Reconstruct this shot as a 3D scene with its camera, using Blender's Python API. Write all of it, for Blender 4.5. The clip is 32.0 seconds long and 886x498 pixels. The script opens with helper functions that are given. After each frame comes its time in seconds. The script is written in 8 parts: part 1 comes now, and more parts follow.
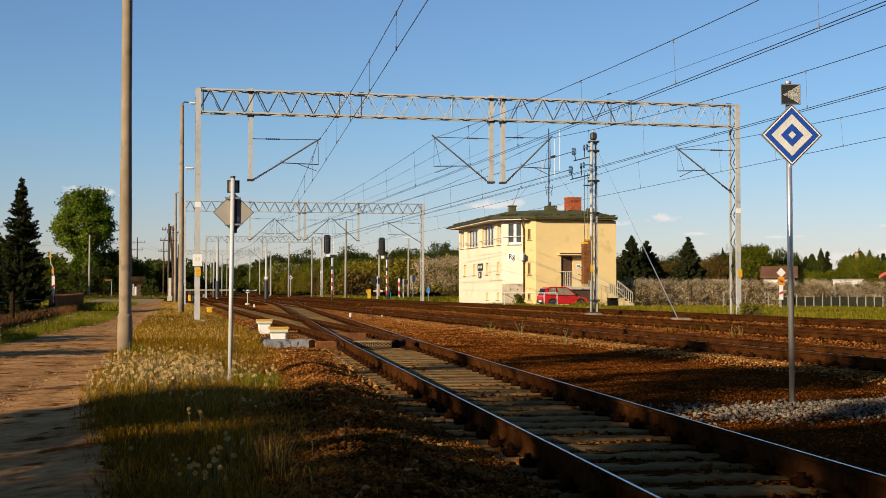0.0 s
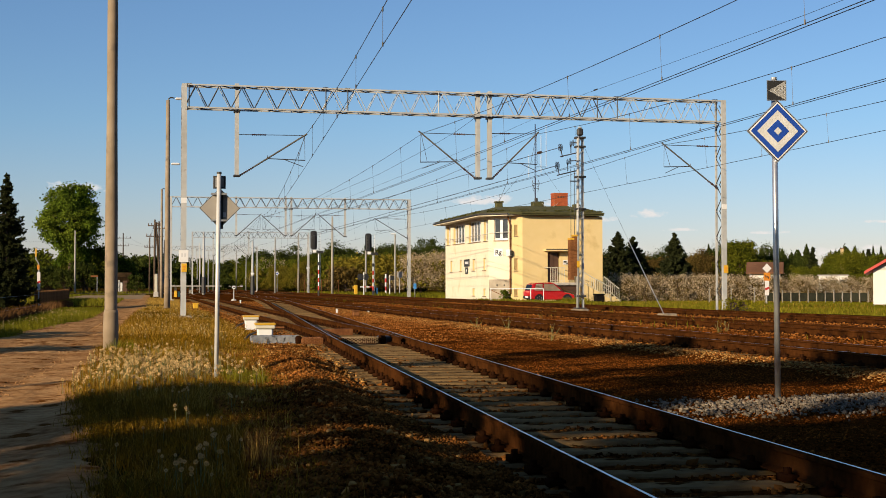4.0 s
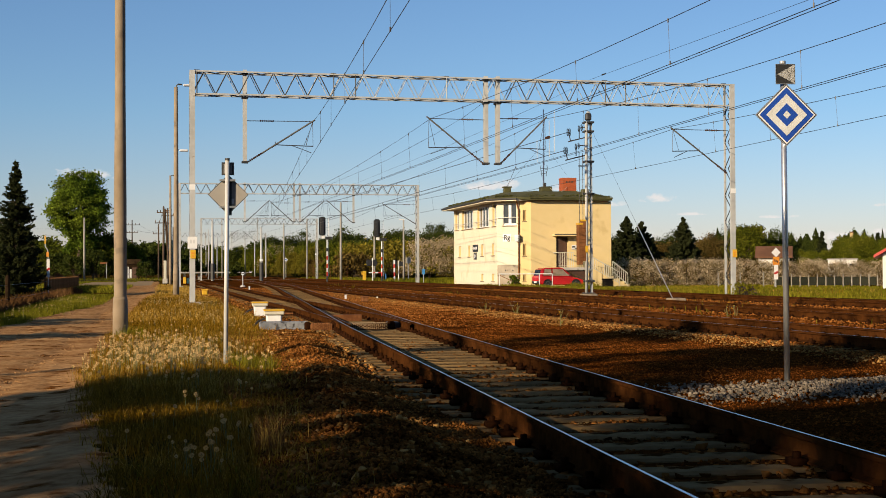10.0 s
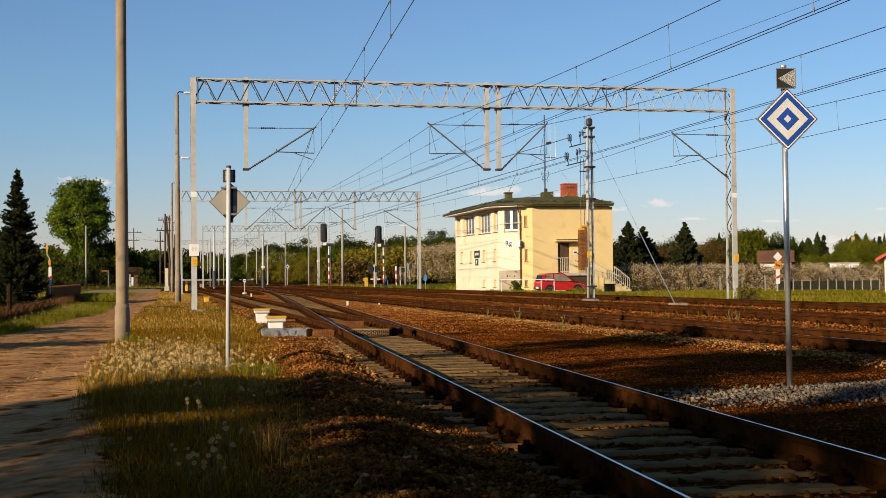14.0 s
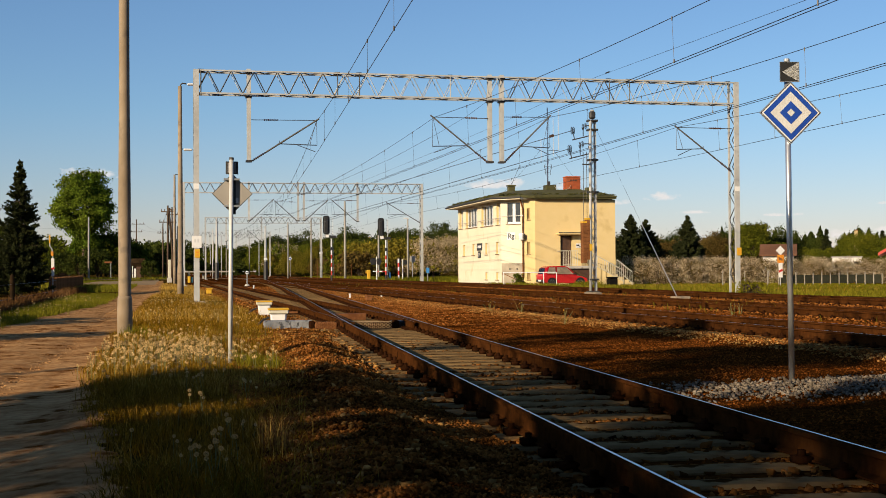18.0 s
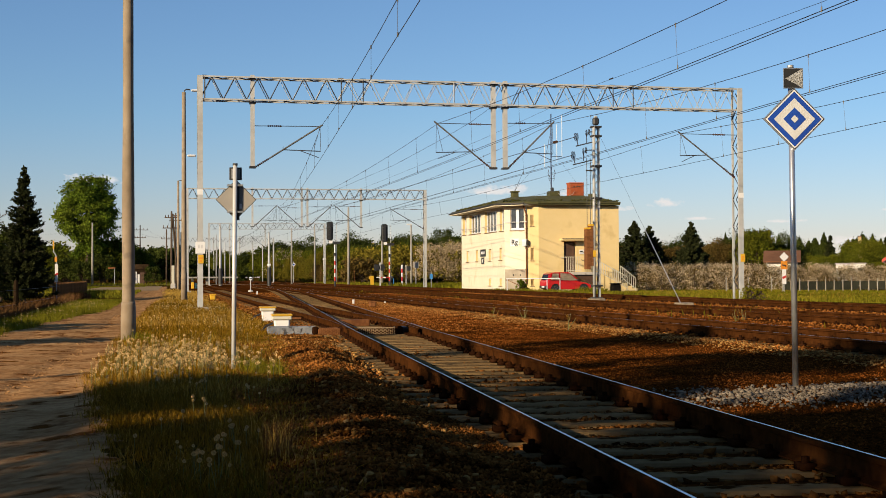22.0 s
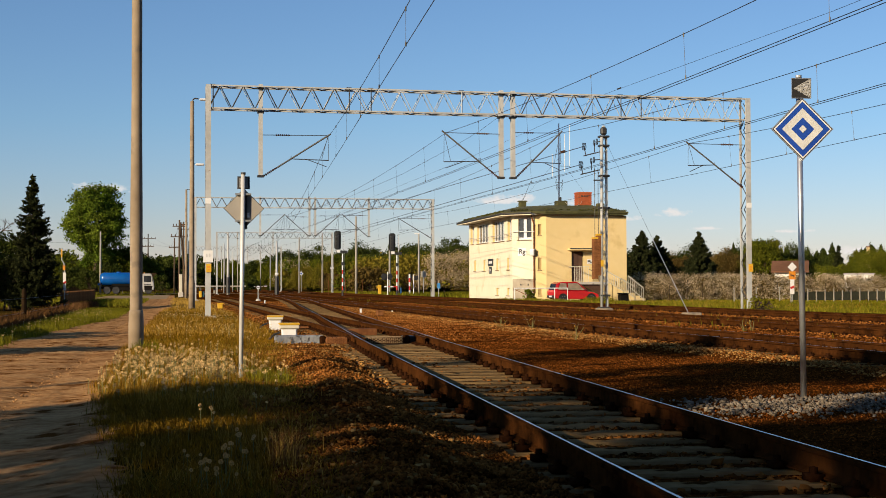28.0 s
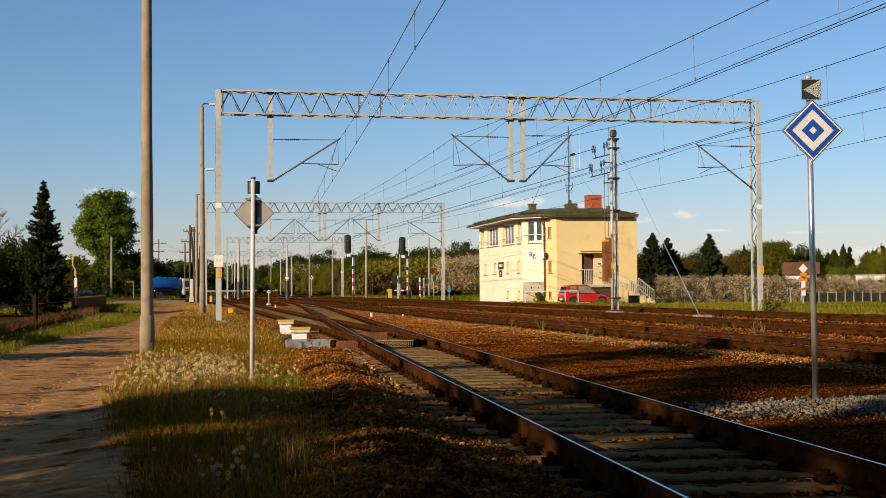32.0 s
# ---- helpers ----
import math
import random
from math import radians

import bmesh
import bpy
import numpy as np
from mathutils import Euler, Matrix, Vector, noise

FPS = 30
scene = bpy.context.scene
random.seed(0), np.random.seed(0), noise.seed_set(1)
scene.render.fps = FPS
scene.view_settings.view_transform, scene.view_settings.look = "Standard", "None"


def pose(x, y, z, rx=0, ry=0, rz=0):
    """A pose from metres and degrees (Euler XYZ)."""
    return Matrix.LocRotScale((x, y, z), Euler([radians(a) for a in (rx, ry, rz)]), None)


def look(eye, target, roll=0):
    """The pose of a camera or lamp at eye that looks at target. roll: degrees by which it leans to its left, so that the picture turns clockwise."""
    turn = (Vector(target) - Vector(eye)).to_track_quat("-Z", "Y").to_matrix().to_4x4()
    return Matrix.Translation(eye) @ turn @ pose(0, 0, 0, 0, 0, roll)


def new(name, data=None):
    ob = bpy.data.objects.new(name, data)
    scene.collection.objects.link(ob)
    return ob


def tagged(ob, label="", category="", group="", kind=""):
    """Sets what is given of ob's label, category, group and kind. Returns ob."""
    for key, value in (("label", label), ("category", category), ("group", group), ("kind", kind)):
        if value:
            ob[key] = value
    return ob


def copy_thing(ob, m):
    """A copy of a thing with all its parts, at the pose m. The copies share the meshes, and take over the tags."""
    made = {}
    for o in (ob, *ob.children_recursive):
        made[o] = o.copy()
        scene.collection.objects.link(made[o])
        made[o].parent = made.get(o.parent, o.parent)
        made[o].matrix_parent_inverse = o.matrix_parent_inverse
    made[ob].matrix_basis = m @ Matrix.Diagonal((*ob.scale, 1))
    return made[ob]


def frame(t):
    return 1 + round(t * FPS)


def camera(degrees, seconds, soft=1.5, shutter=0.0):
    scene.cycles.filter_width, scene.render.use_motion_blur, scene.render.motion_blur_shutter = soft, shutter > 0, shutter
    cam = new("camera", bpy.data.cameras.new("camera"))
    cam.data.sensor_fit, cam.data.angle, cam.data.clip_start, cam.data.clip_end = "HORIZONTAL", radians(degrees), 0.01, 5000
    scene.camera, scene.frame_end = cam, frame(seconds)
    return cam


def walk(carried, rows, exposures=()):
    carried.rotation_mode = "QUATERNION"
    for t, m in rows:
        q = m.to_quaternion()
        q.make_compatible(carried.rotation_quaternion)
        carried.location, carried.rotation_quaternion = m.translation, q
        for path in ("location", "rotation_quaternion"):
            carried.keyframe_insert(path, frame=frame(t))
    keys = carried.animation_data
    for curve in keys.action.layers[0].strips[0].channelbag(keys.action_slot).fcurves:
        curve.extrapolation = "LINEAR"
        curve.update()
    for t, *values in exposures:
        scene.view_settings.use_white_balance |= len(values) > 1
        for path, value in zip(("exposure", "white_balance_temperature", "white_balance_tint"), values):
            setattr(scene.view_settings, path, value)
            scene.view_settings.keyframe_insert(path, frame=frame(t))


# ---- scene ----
cam = camera(36.62, 32.0, soft=0.4)
EYE = (0.0, 0.0, 1.05)
PATH = [  # seconds, turn to the left from +y, tilt up, lean (degrees)
    (0.0, -11.704, 1.762, 0.007),
    (0.5, -11.712, 1.430, 0.089),
    (1.0, -11.759, 1.189, 0.206),
    (1.5, -11.851, 1.353, 0.134),
    (2.0, -11.951, 1.513, 0.303),
    (2.5, -12.075, 1.606, 0.070),
    (3.0, -12.149, 1.649, -0.007),
    (3.5, -12.192, 1.633, 0.033),
    (5.5, -12.675, 1.339, -0.362),
    (6.0, -12.732, 1.282, -0.304),
    (6.5, -12.684, 1.271, -0.348),
    (7.0, -12.507, 1.237, -0.414),
    (7.5, -12.222, 1.214, -0.348),
    (8.0, -12.064, 1.163, -0.239),
    (8.5, -11.998, 1.093, -0.441),
    (9.0, -11.993, 1.047, -0.203),
    (9.5, -11.987, 1.016, -0.279),
    (10.0, -11.912, 0.964, -0.254),
    (10.5, -11.823, 0.955, -0.107),
    (11.0, -11.743, 0.952, -0.070),
    (11.5, -11.706, 0.951, -0.092),
    (12.0, -11.712, 1.019, -0.096),
    (12.5, -11.730, 1.079, -0.330),
    (13.0, -11.791, 1.186, -0.568),
    (13.5, -11.860, 1.217, -0.589),
    (14.0, -11.844, 1.225, -0.561),
    (14.5, -11.770, 1.215, -0.514),
    (16.5, -11.604, 1.105, -0.458),
    (17.0, -11.603, 1.045, -0.395),
    (17.5, -11.657, 1.003, -0.449),
    (18.0, -11.734, 0.907, -0.361),
    (18.5, -11.768, 0.896, -0.351),
    (19.0, -11.850, 0.919, -0.519),
    (19.5, -11.918, 0.911, -0.509),
    (20.0, -11.959, 0.950, -0.411),
    (20.5, -11.906, 0.964, -0.490),
    (21.0, -11.754, 0.945, -0.451),
    (21.5, -11.654, 1.039, -0.362),
    (22.0, -11.587, 1.168, -0.304),
    (22.5, -11.553, 1.251, -0.299),
    (23.0, -11.600, 1.281, -0.150),
    (23.5, -11.644, 1.243, -0.105),
    (24.0, -11.677, 1.200, 0.005),
    (24.5, -11.641, 1.193, -0.176),
    (25.0, -11.596, 1.172, -0.169),
    (25.5, -11.508, 1.238, -0.157),
    (27.5, -11.307, 1.526, -0.140),
    (28.0, -11.264, 1.569, -0.169),
    (28.5, -11.297, 1.606, -0.146),
    (29.0, -11.296, 1.658, -0.059),
    (29.5, -11.267, 1.734, -0.214),
    (30.0, -11.218, 1.785, -0.222),
    (30.5, -11.116, 1.802, -0.256),
    (31.0, -11.021, 1.738, -0.250),
    (31.5, -10.937, 1.689, -0.450),
    (32.0, -10.829, 1.722, -0.466),
]


def aim(yaw, pitch, roll):
    y, p = radians(yaw), radians(pitch)
    ahead = (-math.sin(y) * math.cos(p), math.cos(y) * math.cos(p), math.sin(p))
    return look(EYE, [e + 20 * a for e, a in zip(EYE, ahead)], roll)


walk(cam, [(t, aim(a, b, c)) for t, a, b, c in PATH])

# ---- light: a low evening sun from behind the camera's left shoulder ----
SUN_AZ, SUN_EL = 234.0, 17.0  # degrees, clockwise from +y; height
world = bpy.data.worlds.new("sky")
scene.world = world
world.use_nodes = True
wn, wl = world.node_tree.nodes, world.node_tree.links
sky = wn.new("ShaderNodeTexSky")
sky.sky_type, sky.sun_disc = "NISHITA", False
sky.sun_elevation, sky.sun_rotation = radians(SUN_EL), radians(SUN_AZ)
sky.air_density, sky.dust_density, sky.ozone_density = 1.0, 0.2, 3.5
# small fair-weather clouds low over the horizon: azimuth, height, half width, half height (degrees)
CLOUDS = [(-3.0, 4.05, 1.5, 0.34), (-1.6, 3.95, 0.5, 0.18), (14.0, 3.62, 1.7, 0.42), (16.9, 3.5, 0.6, 0.28), (19.0, 2.78, 1.1, 0.20), (21.1, 2.98, 0.9, 0.36),
          (22.3, 2.35, 0.9, 0.13), (26.0, 2.2, 1.0, 0.14), (28.4, 1.35, 0.9, 0.34), (30.4, 1.55, 1.0, 0.24), (30.6, 2.6, 1.2, 0.12), (-12, 5.0, 3.0, 0.5), (48, 4.0, 3.5, 0.6), (95, 6.0, 5.0, 0.8), (150, 5.0, 4.0, 0.7), (-60, 4.0, 4.5, 0.7)]


def calc(op, a, b, c=None):
    """One step of arithmetic on sockets or numbers in the sky's nodes."""
    q = wn.new("ShaderNodeMath")
    q.operation = op
    for socket, v in zip(q.inputs, (a, b, c)):
        if v is None:
            continue
        if isinstance(v, (int, float)):
            socket.default_value = v
        else:
            wl.new(v, socket)
    return q.outputs[0]


geo = wn.new("ShaderNodeTexCoord")
xyz = wn.new("ShaderNodeSeparateXYZ")
wl.new(geo.outputs["Generated"], xyz.inputs[0])
bearing = calc("ARCTAN2", xyz.outputs["X"], xyz.outputs["Y"])
mask = None
for c_az, c_el, c_w, c_h in CLOUDS:
    u = calc("MULTIPLY", calc("SUBTRACT", bearing, radians(c_az)), 1 / radians(c_w))
    v = calc("MULTIPLY", calc("SUBTRACT", xyz.outputs["Z"], math.sin(radians(c_el))), 1 / radians(c_h))
    v = calc("MAXIMUM", v, calc("MULTIPLY", v, -2.4))
    one = calc("SUBTRACT", 1.0, calc("ADD", calc("MULTIPLY", u, u), calc("MULTIPLY", v, v)))
    mask = one if mask is None else calc("MAXIMUM", mask, one)
stretch = wn.new("ShaderNodeMapping")
stretch.inputs["Scale"].default_value = (1.0, 1.0, 1.9)
wl.new(geo.outputs["Generated"], stretch.inputs["Vector"])
puff = wn.new("ShaderNodeTexNoise")
puff.inputs["Scale"].default_value, puff.inputs["Detail"].default_value, puff.inputs["Roughness"].default_value = 105.0, 7.0, 0.6
wl.new(stretch.outputs[0], puff.inputs["Vector"])
shape = wn.new("ShaderNodeMapRange")
shape.inputs["From Min"].default_value, shape.inputs["From Max"].default_value = 0.35, 1.05
shape.inputs["To Max"].default_value = 0.85
wl.new(calc("MULTIPLY_ADD", calc("SUBTRACT", puff.outputs["Fac"], 0.5), 2.8, calc("MAXIMUM", mask, -2.0)), shape.inputs["Value"])
tone = wn.new("ShaderNodeMix")
tone.data_type, tone.blend_type = "RGBA", "MULTIPLY"
tone.inputs["Factor"].default_value = 1.0
hue = wn.new("ShaderNodeMix")
hue.data_type = "RGBA"
hue.inputs["A"].default_value, hue.inputs["B"].default_value = (1.06, 0.885, 1.04, 1), (0.87, 0.955, 1.09, 1)
rise = wn.new("ShaderNodeMapRange")
rise.inputs["From Min"].default_value, rise.inputs["From Max"].default_value = 0.0, 0.12
wl.new(xyz.outputs["Z"], rise.inputs["Value"])
wl.new(rise.outputs["Result"], hue.inputs["Factor"])
wl.new(hue.outputs["Result"], tone.inputs["B"])
wl.new(sky.outputs[0], tone.inputs["A"])
cloud = wn.new("ShaderNodeMix")
cloud.data_type = "RGBA"
cloud.inputs["B"].default_value = (8.0, 7.5, 7.2, 1)
wl.new(shape.outputs["Result"], cloud.inputs["Factor"])
wl.new(tone.outputs["Result"], cloud.inputs["A"])
wl.new(cloud.outputs["Result"], wn["Background"].inputs[0])
wn["Background"].inputs[1].default_value = 0.075
sun_data = bpy.data.lights.new("sun", "SUN")
sun_data.energy, sun_data.angle, sun_data.color = 5.0, radians(0.53), (1.0, 0.81, 0.56)
sun = new("sun", sun_data)
sun_dir = Vector((math.sin(radians(SUN_AZ)) * math.cos(radians(SUN_EL)), math.cos(radians(SUN_AZ)) * math.cos(radians(SUN_EL)), math.sin(radians(SUN_EL))))
sun.matrix_world = look(sun_dir * 100, (0, 0, 0))
scene.view_settings.exposure = 0.515


# ---- materials ----
def surf(name, c1, c2, scale=8.0, rough=0.8, bump=0.0, metal=0.0, big=0.6, vary=0.0, island=0.0, world_space=False, spots=None, spot_scale=3.0, spot_at=0.62, fine=6.0, spec=0.4):
    """Two colours mixed by noise at two scales, with relief; vary: brightness per object; island: per loose piece."""
    m = bpy.data.materials.new(name)
    m.use_nodes = True
    n, l = m.node_tree.nodes, m.node_tree.links
    b = n["Principled BSDF"]
    b.inputs["Roughness"].default_value, b.inputs["Metallic"].default_value = rough, metal
    b.inputs["Specular IOR Level"].default_value = spec
    if world_space:
        co = n.new("ShaderNodeNewGeometry").outputs["Position"]
    else:
        co = n.new("ShaderNodeTexCoord").outputs["Object"]
    n1, n2 = n.new("ShaderNodeTexNoise"), n.new("ShaderNodeTexNoise")
    n1.inputs["Scale"].default_value, n2.inputs["Scale"].default_value = scale, scale * 0.13
    n1.inputs["Detail"].default_value, n2.inputs["Detail"].default_value = fine, 3.0
    for q in (n1, n2):
        l.new(co, q.inputs["Vector"])
    mixf = n.new("ShaderNodeMath")
    mixf.operation = "MULTIPLY_ADD"
    l.new(n2.outputs["Fac"], mixf.inputs[0])
    mixf.inputs[1].default_value = big
    sub = n.new("ShaderNodeMath")
    sub.operation = "MULTIPLY"
    sub.inputs[1].default_value = 1.0 - big
    l.new(n1.outputs["Fac"], sub.inputs[0])
    l.new(sub.outputs[0], mixf.inputs[2])
    ramp = n.new("ShaderNodeMapRange")
    ramp.inputs["From Min"].default_value, ramp.inputs["From Max"].default_value = 0.36, 0.64
    l.new(mixf.outputs[0], ramp.inputs["Value"])
    mix = n.new("ShaderNodeMix")
    mix.data_type = "RGBA"
    mix.inputs["A"].default_value, mix.inputs["B"].default_value = (*c1, 1), (*c2, 1)
    l.new(ramp.outputs["Result"], mix.inputs["Factor"])
    col = mix.outputs["Result"]
    if spots:
        n3 = n.new("ShaderNodeTexNoise")
        n3.inputs["Scale"].default_value, n3.inputs["Detail"].default_value = spot_scale, 5.0
        l.new(co, n3.inputs["Vector"])
        r3 = n.new("ShaderNodeMapRange")
        r3.inputs["From Min"].default_value, r3.inputs["From Max"].default_value = spot_at, spot_at + 0.08
        l.new(n3.outputs["Fac"], r3.inputs["Value"])
        m3 = n.new("ShaderNodeMix")
        m3.data_type = "RGBA"
        l.new(r3.outputs["Result"], m3.inputs["Factor"])
        l.new(col, m3.inputs["A"])
        m3.inputs["B"].default_value = (*spots, 1)
        col = m3.outputs["Result"]
    if vary or island:
        src = n.new("ShaderNodeObjectInfo").outputs["Random"] if vary else n.new("ShaderNodeNewGeometry").outputs["Random Per Island"]
        amount = vary or island
        hv = n.new("ShaderNodeHueSaturation")
        r = n.new("ShaderNodeMapRange")
        r.inputs["To Min"].default_value, r.inputs["To Max"].default_value = 1.0 - amount, 1.0 + amount
        l.new(src, r.inputs["Value"])
        l.new(r.outputs["Result"], hv.inputs["Value"])
        l.new(col, hv.inputs["Color"])
        col = hv.outputs["Color"]
    l.new(col, b.inputs["Base Color"])
    if bump:
        bp = n.new("ShaderNodeBump")
        bp.inputs["Strength"].default_value, bp.inputs["Distance"].default_value = bump, 0.02
        l.new(n1.outputs["Fac"], bp.inputs["Height"])
        l.new(bp.outputs["Normal"], b.inputs["Normal"])
    return m


def leafy(name, c1, c2, island=0.35, scale=0.5):
    """Foliage: two greens by clump, brightness by leaf, some light coming through."""
    m = surf(name, c1, c2, scale=scale, rough=0.65, island=island, world_space=True, fine=2.0, spec=0.02)
    n, l = m.node_tree.nodes, m.node_tree.links
    b = n["Principled BSDF"]
    tr = n.new("ShaderNodeBsdfTranslucent")
    l.new(b.inputs["Base Color"].links[0].from_socket, tr.inputs["Color"])
    ms = n.new("ShaderNodeMixShader")
    ms.inputs[0].default_value = 0.25
    l.new(b.outputs[0], ms.inputs[1])
    l.new(tr.outputs[0], ms.inputs[2])
    l.new(ms.outputs[0], n["Material Output"].inputs["Surface"])
    return m


def glassy(name, tint, rough=0.05):
    m = surf(name, tint, tint, rough=rough, spec=0.8)
    return m


GRASS_GROUND = surf("grass_ground", (0.0357, 0.0238, 0.0034), (0.0892, 0.0485, 0.0085), 5.0, 0.95, 0.9, world_space=True, spec=0.0)
DIRT = surf("dirt_path", (0.218, 0.1, 0.037), (0.488, 0.277, 0.117), 8.0, 0.95, 1.0, world_space=True, big=0.5, spots=(0.115, 0.042, 0.0104), spot_scale=2.6, spot_at=0.57, fine=9.0, spec=0.0)
BALLAST = surf("ballast_bed", (0.0281, 0.00796, 0.0014), (0.103, 0.0319, 0.00562), 16.0, 0.95, 1.0, world_space=True, big=0.35, spec=0.0)
STONE_BROWN = surf("rusty_stone", (0.0374, 0.0117, 0.00222), (0.29, 0.112, 0.0248), 9.0, 0.9, 0.4, island=0.65, world_space=True, spec=0.0)
STONE_WHITE = surf("pale_stone", (0.101, 0.0773, 0.0539), (0.241, 0.2, 0.152), 9.0, 0.85, 0.4, island=0.4, world_space=True, spec=0.0)
STONE_ORANGE = surf("orange_stone", (0.0952, 0.0308, 0.00588), (0.314, 0.12, 0.0277), 9.0, 0.9, 0.0, island=0.5, world_space=True, spec=0.0)
STONE_TAN = surf("tan_stone", (0.136, 0.0638, 0.0153), (0.408, 0.221, 0.068), 9.0, 0.9, 0.0, island=0.6, world_space=True, spec=0.0)
STONE_SAND = surf("sandy_stone", (0.098, 0.058, 0.022), (0.22, 0.138, 0.058), 9.0, 0.9, 0.0, island=0.4, world_space=True, spec=0.0)
SAND_FILL = surf("packed_sand", (0.134, 0.0794, 0.032), (0.32, 0.202, 0.087), 26.0, 0.95, 0.8, world_space=True, big=0.35, spots=(0.05, 0.024, 0.008), spot_scale=9.0, spot_at=0.60, spec=0.0)
PEBBLE = surf("rusty_pebble", (0.046, 0.0125, 0.002), (0.188, 0.060, 0.0115), 9.0, 0.9, 0.0, island=0.7, world_space=True, spec=0.0)
ROAD = surf("pale_asphalt", (0.242, 0.168, 0.0936), (0.328, 0.238, 0.14), 1.5, 0.9, 0.3, world_space=True, spec=0.0)
RAIL_SIDE = surf("rusty_rail", (0.0216, 0.00787, 0.00253), (0.0735, 0.026, 0.00697), 12.0, 0.85, 0.4, world_space=True, spec=0.0)
RAIL_TOP = surf("polished_rail", (0.30, 0.31, 0.32), (0.50, 0.50, 0.50), 20.0, 0.30, 0.05, metal=1.0, world_space=True)
RAIL_DULL = surf("dull_rail", (0.07, 0.04, 0.025), (0.14, 0.09, 0.06), 20.0, 0.6, 0.05, metal=0.3, world_space=True)
SLEEPER = surf("concrete_sleeper", (0.119, 0.0702, 0.0291), (0.248, 0.158, 0.0677), 7.0, 0.9, 0.6, vary=0.25, spots=(0.045, 0.018, 0.0045), spot_scale=5.0, spot_at=0.56, spec=0.0)
WOOD_SLEEPER = surf("old_wood_sleeper", (0.101, 0.0608, 0.0265), (0.187, 0.121, 0.0546), 10.0, 0.9, 0.5, island=0.25, spec=0.0)
CLIP = surf("rusty_clip", (0.014, 0.00546, 0.00234), (0.0351, 0.0133, 0.00546), 20.0, 0.85, 0.3, world_space=True, spec=0.0)
RIB_RUST = surf("rusty_rib", (0.16, 0.062, 0.020), (0.26, 0.115, 0.042), 14.0, 0.8, 0.2, spec=0.1)
RIB_WORN = surf("worn_rib", (0.24, 0.165, 0.085), (0.38, 0.27, 0.15), 14.0, 0.7, 0.2, spec=0.2)
POLE_GREY = surf("grey_concrete", (0.234, 0.211, 0.172), (0.312, 0.289, 0.242), 4.0, 0.9, 0.3)
PATCH = surf("bare_render", (0.265, 0.218, 0.156), (0.39, 0.335, 0.25), 3.0, 0.9, 0.4, spots=(0.203, 0.164, 0.117), spot_scale=2.5, spot_at=0.56)
CONCRETE = surf("pole_concrete", (0.195, 0.144, 0.0897), (0.296, 0.23, 0.156), 4.0, 0.9, 0.4, spots=(0.156, 0.121, 0.0858), spot_scale=2.2, spot_at=0.57)
PALE_CONCRETE = surf("pale_concrete", (0.351, 0.32, 0.273), (0.468, 0.429, 0.374), 5.0, 0.9, 0.5, spots=(0.218, 0.187, 0.156), spot_scale=3.0)
GALV = surf("painted_steel", (0.312, 0.312, 0.296), (0.429, 0.429, 0.413), 5.0, 0.6, 0.1, metal=0.0, spots=(0.234, 0.187, 0.14), spot_scale=4.0, spot_at=0.68)
ZINC = surf("zinc_tube", (0.50, 0.50, 0.50), (0.66, 0.66, 0.65), 14.0, 0.36, 0.1, metal=0.8)
ZINC_PALE = surf("pale_zinc_tube", (0.484, 0.476, 0.452), (0.593, 0.585, 0.562), 14.0, 0.42, 0.1, metal=0.15)
DARK_STEEL = surf("dark_steel", (0.039, 0.039, 0.039), (0.078, 0.0741, 0.0702), 9.0, 0.55, 0.1, metal=0.5)
BROWN_STEEL = surf("rust_brown_steel", (0.112, 0.042, 0.015), (0.225, 0.093, 0.033), 14.0, 0.85, 0.3, spec=0.1)
WIRE = surf("wire_copper", (0.0351, 0.0312, 0.0273), (0.0585, 0.0507, 0.0429), 9.0, 0.5, 0.0, metal=0.6)
INSUL = surf("brown_insulator", (0.0468, 0.0234, 0.0156), (0.078, 0.039, 0.0234), 9.0, 0.25)
WHITE = surf("white_paint", (0.629, 0.62, 0.595), (0.697, 0.689, 0.671), 6.0, 0.55, 0.05)
WHITE_PLASTIC = surf("white_plastic_frame", (0.593, 0.593, 0.593), (0.64, 0.64, 0.64), 6.0, 0.4)
CREAM = surf("cream_paint", (0.484, 0.452, 0.343), (0.562, 0.53, 0.421), 6.0, 0.55, 0.05)
BLACK = surf("black_paint", (0.015, 0.015, 0.015), (0.03, 0.03, 0.03), 6.0, 0.5)
BLUE = surf("blue_reflector", (0.00936, 0.0468, 0.281), (0.014, 0.0624, 0.343), 40.0, 0.45)
YELLOW = surf("yellow_paint", (0.562, 0.312, 0.0156), (0.624, 0.367, 0.0234), 8.0, 0.5)
ORANGE = surf("orange_paint", (0.585, 0.203, 0.0156), (0.624, 0.25, 0.0234), 8.0, 0.5)
RED = surf("red_paint", (0.429, 0.0234, 0.0156), (0.484, 0.0312, 0.0234), 6.0, 0.5)
PLASTER = surf("yellow_plaster", (0.608, 0.464, 0.218), (0.655, 0.507, 0.257), 1.6, 0.92, 0.15, world_space=True, fine=8.0, spec=0.0, spots=(0.546, 0.406, 0.187), spot_scale=0.6, spot_at=0.60)
PLASTER_PALE = surf("cream_plaster", (0.64, 0.569, 0.421), (0.679, 0.616, 0.476), 1.6, 0.92, 0.15, world_space=True, fine=8.0, spec=0.0, spots=(0.593, 0.507, 0.351), spot_scale=0.7, spot_at=0.58)
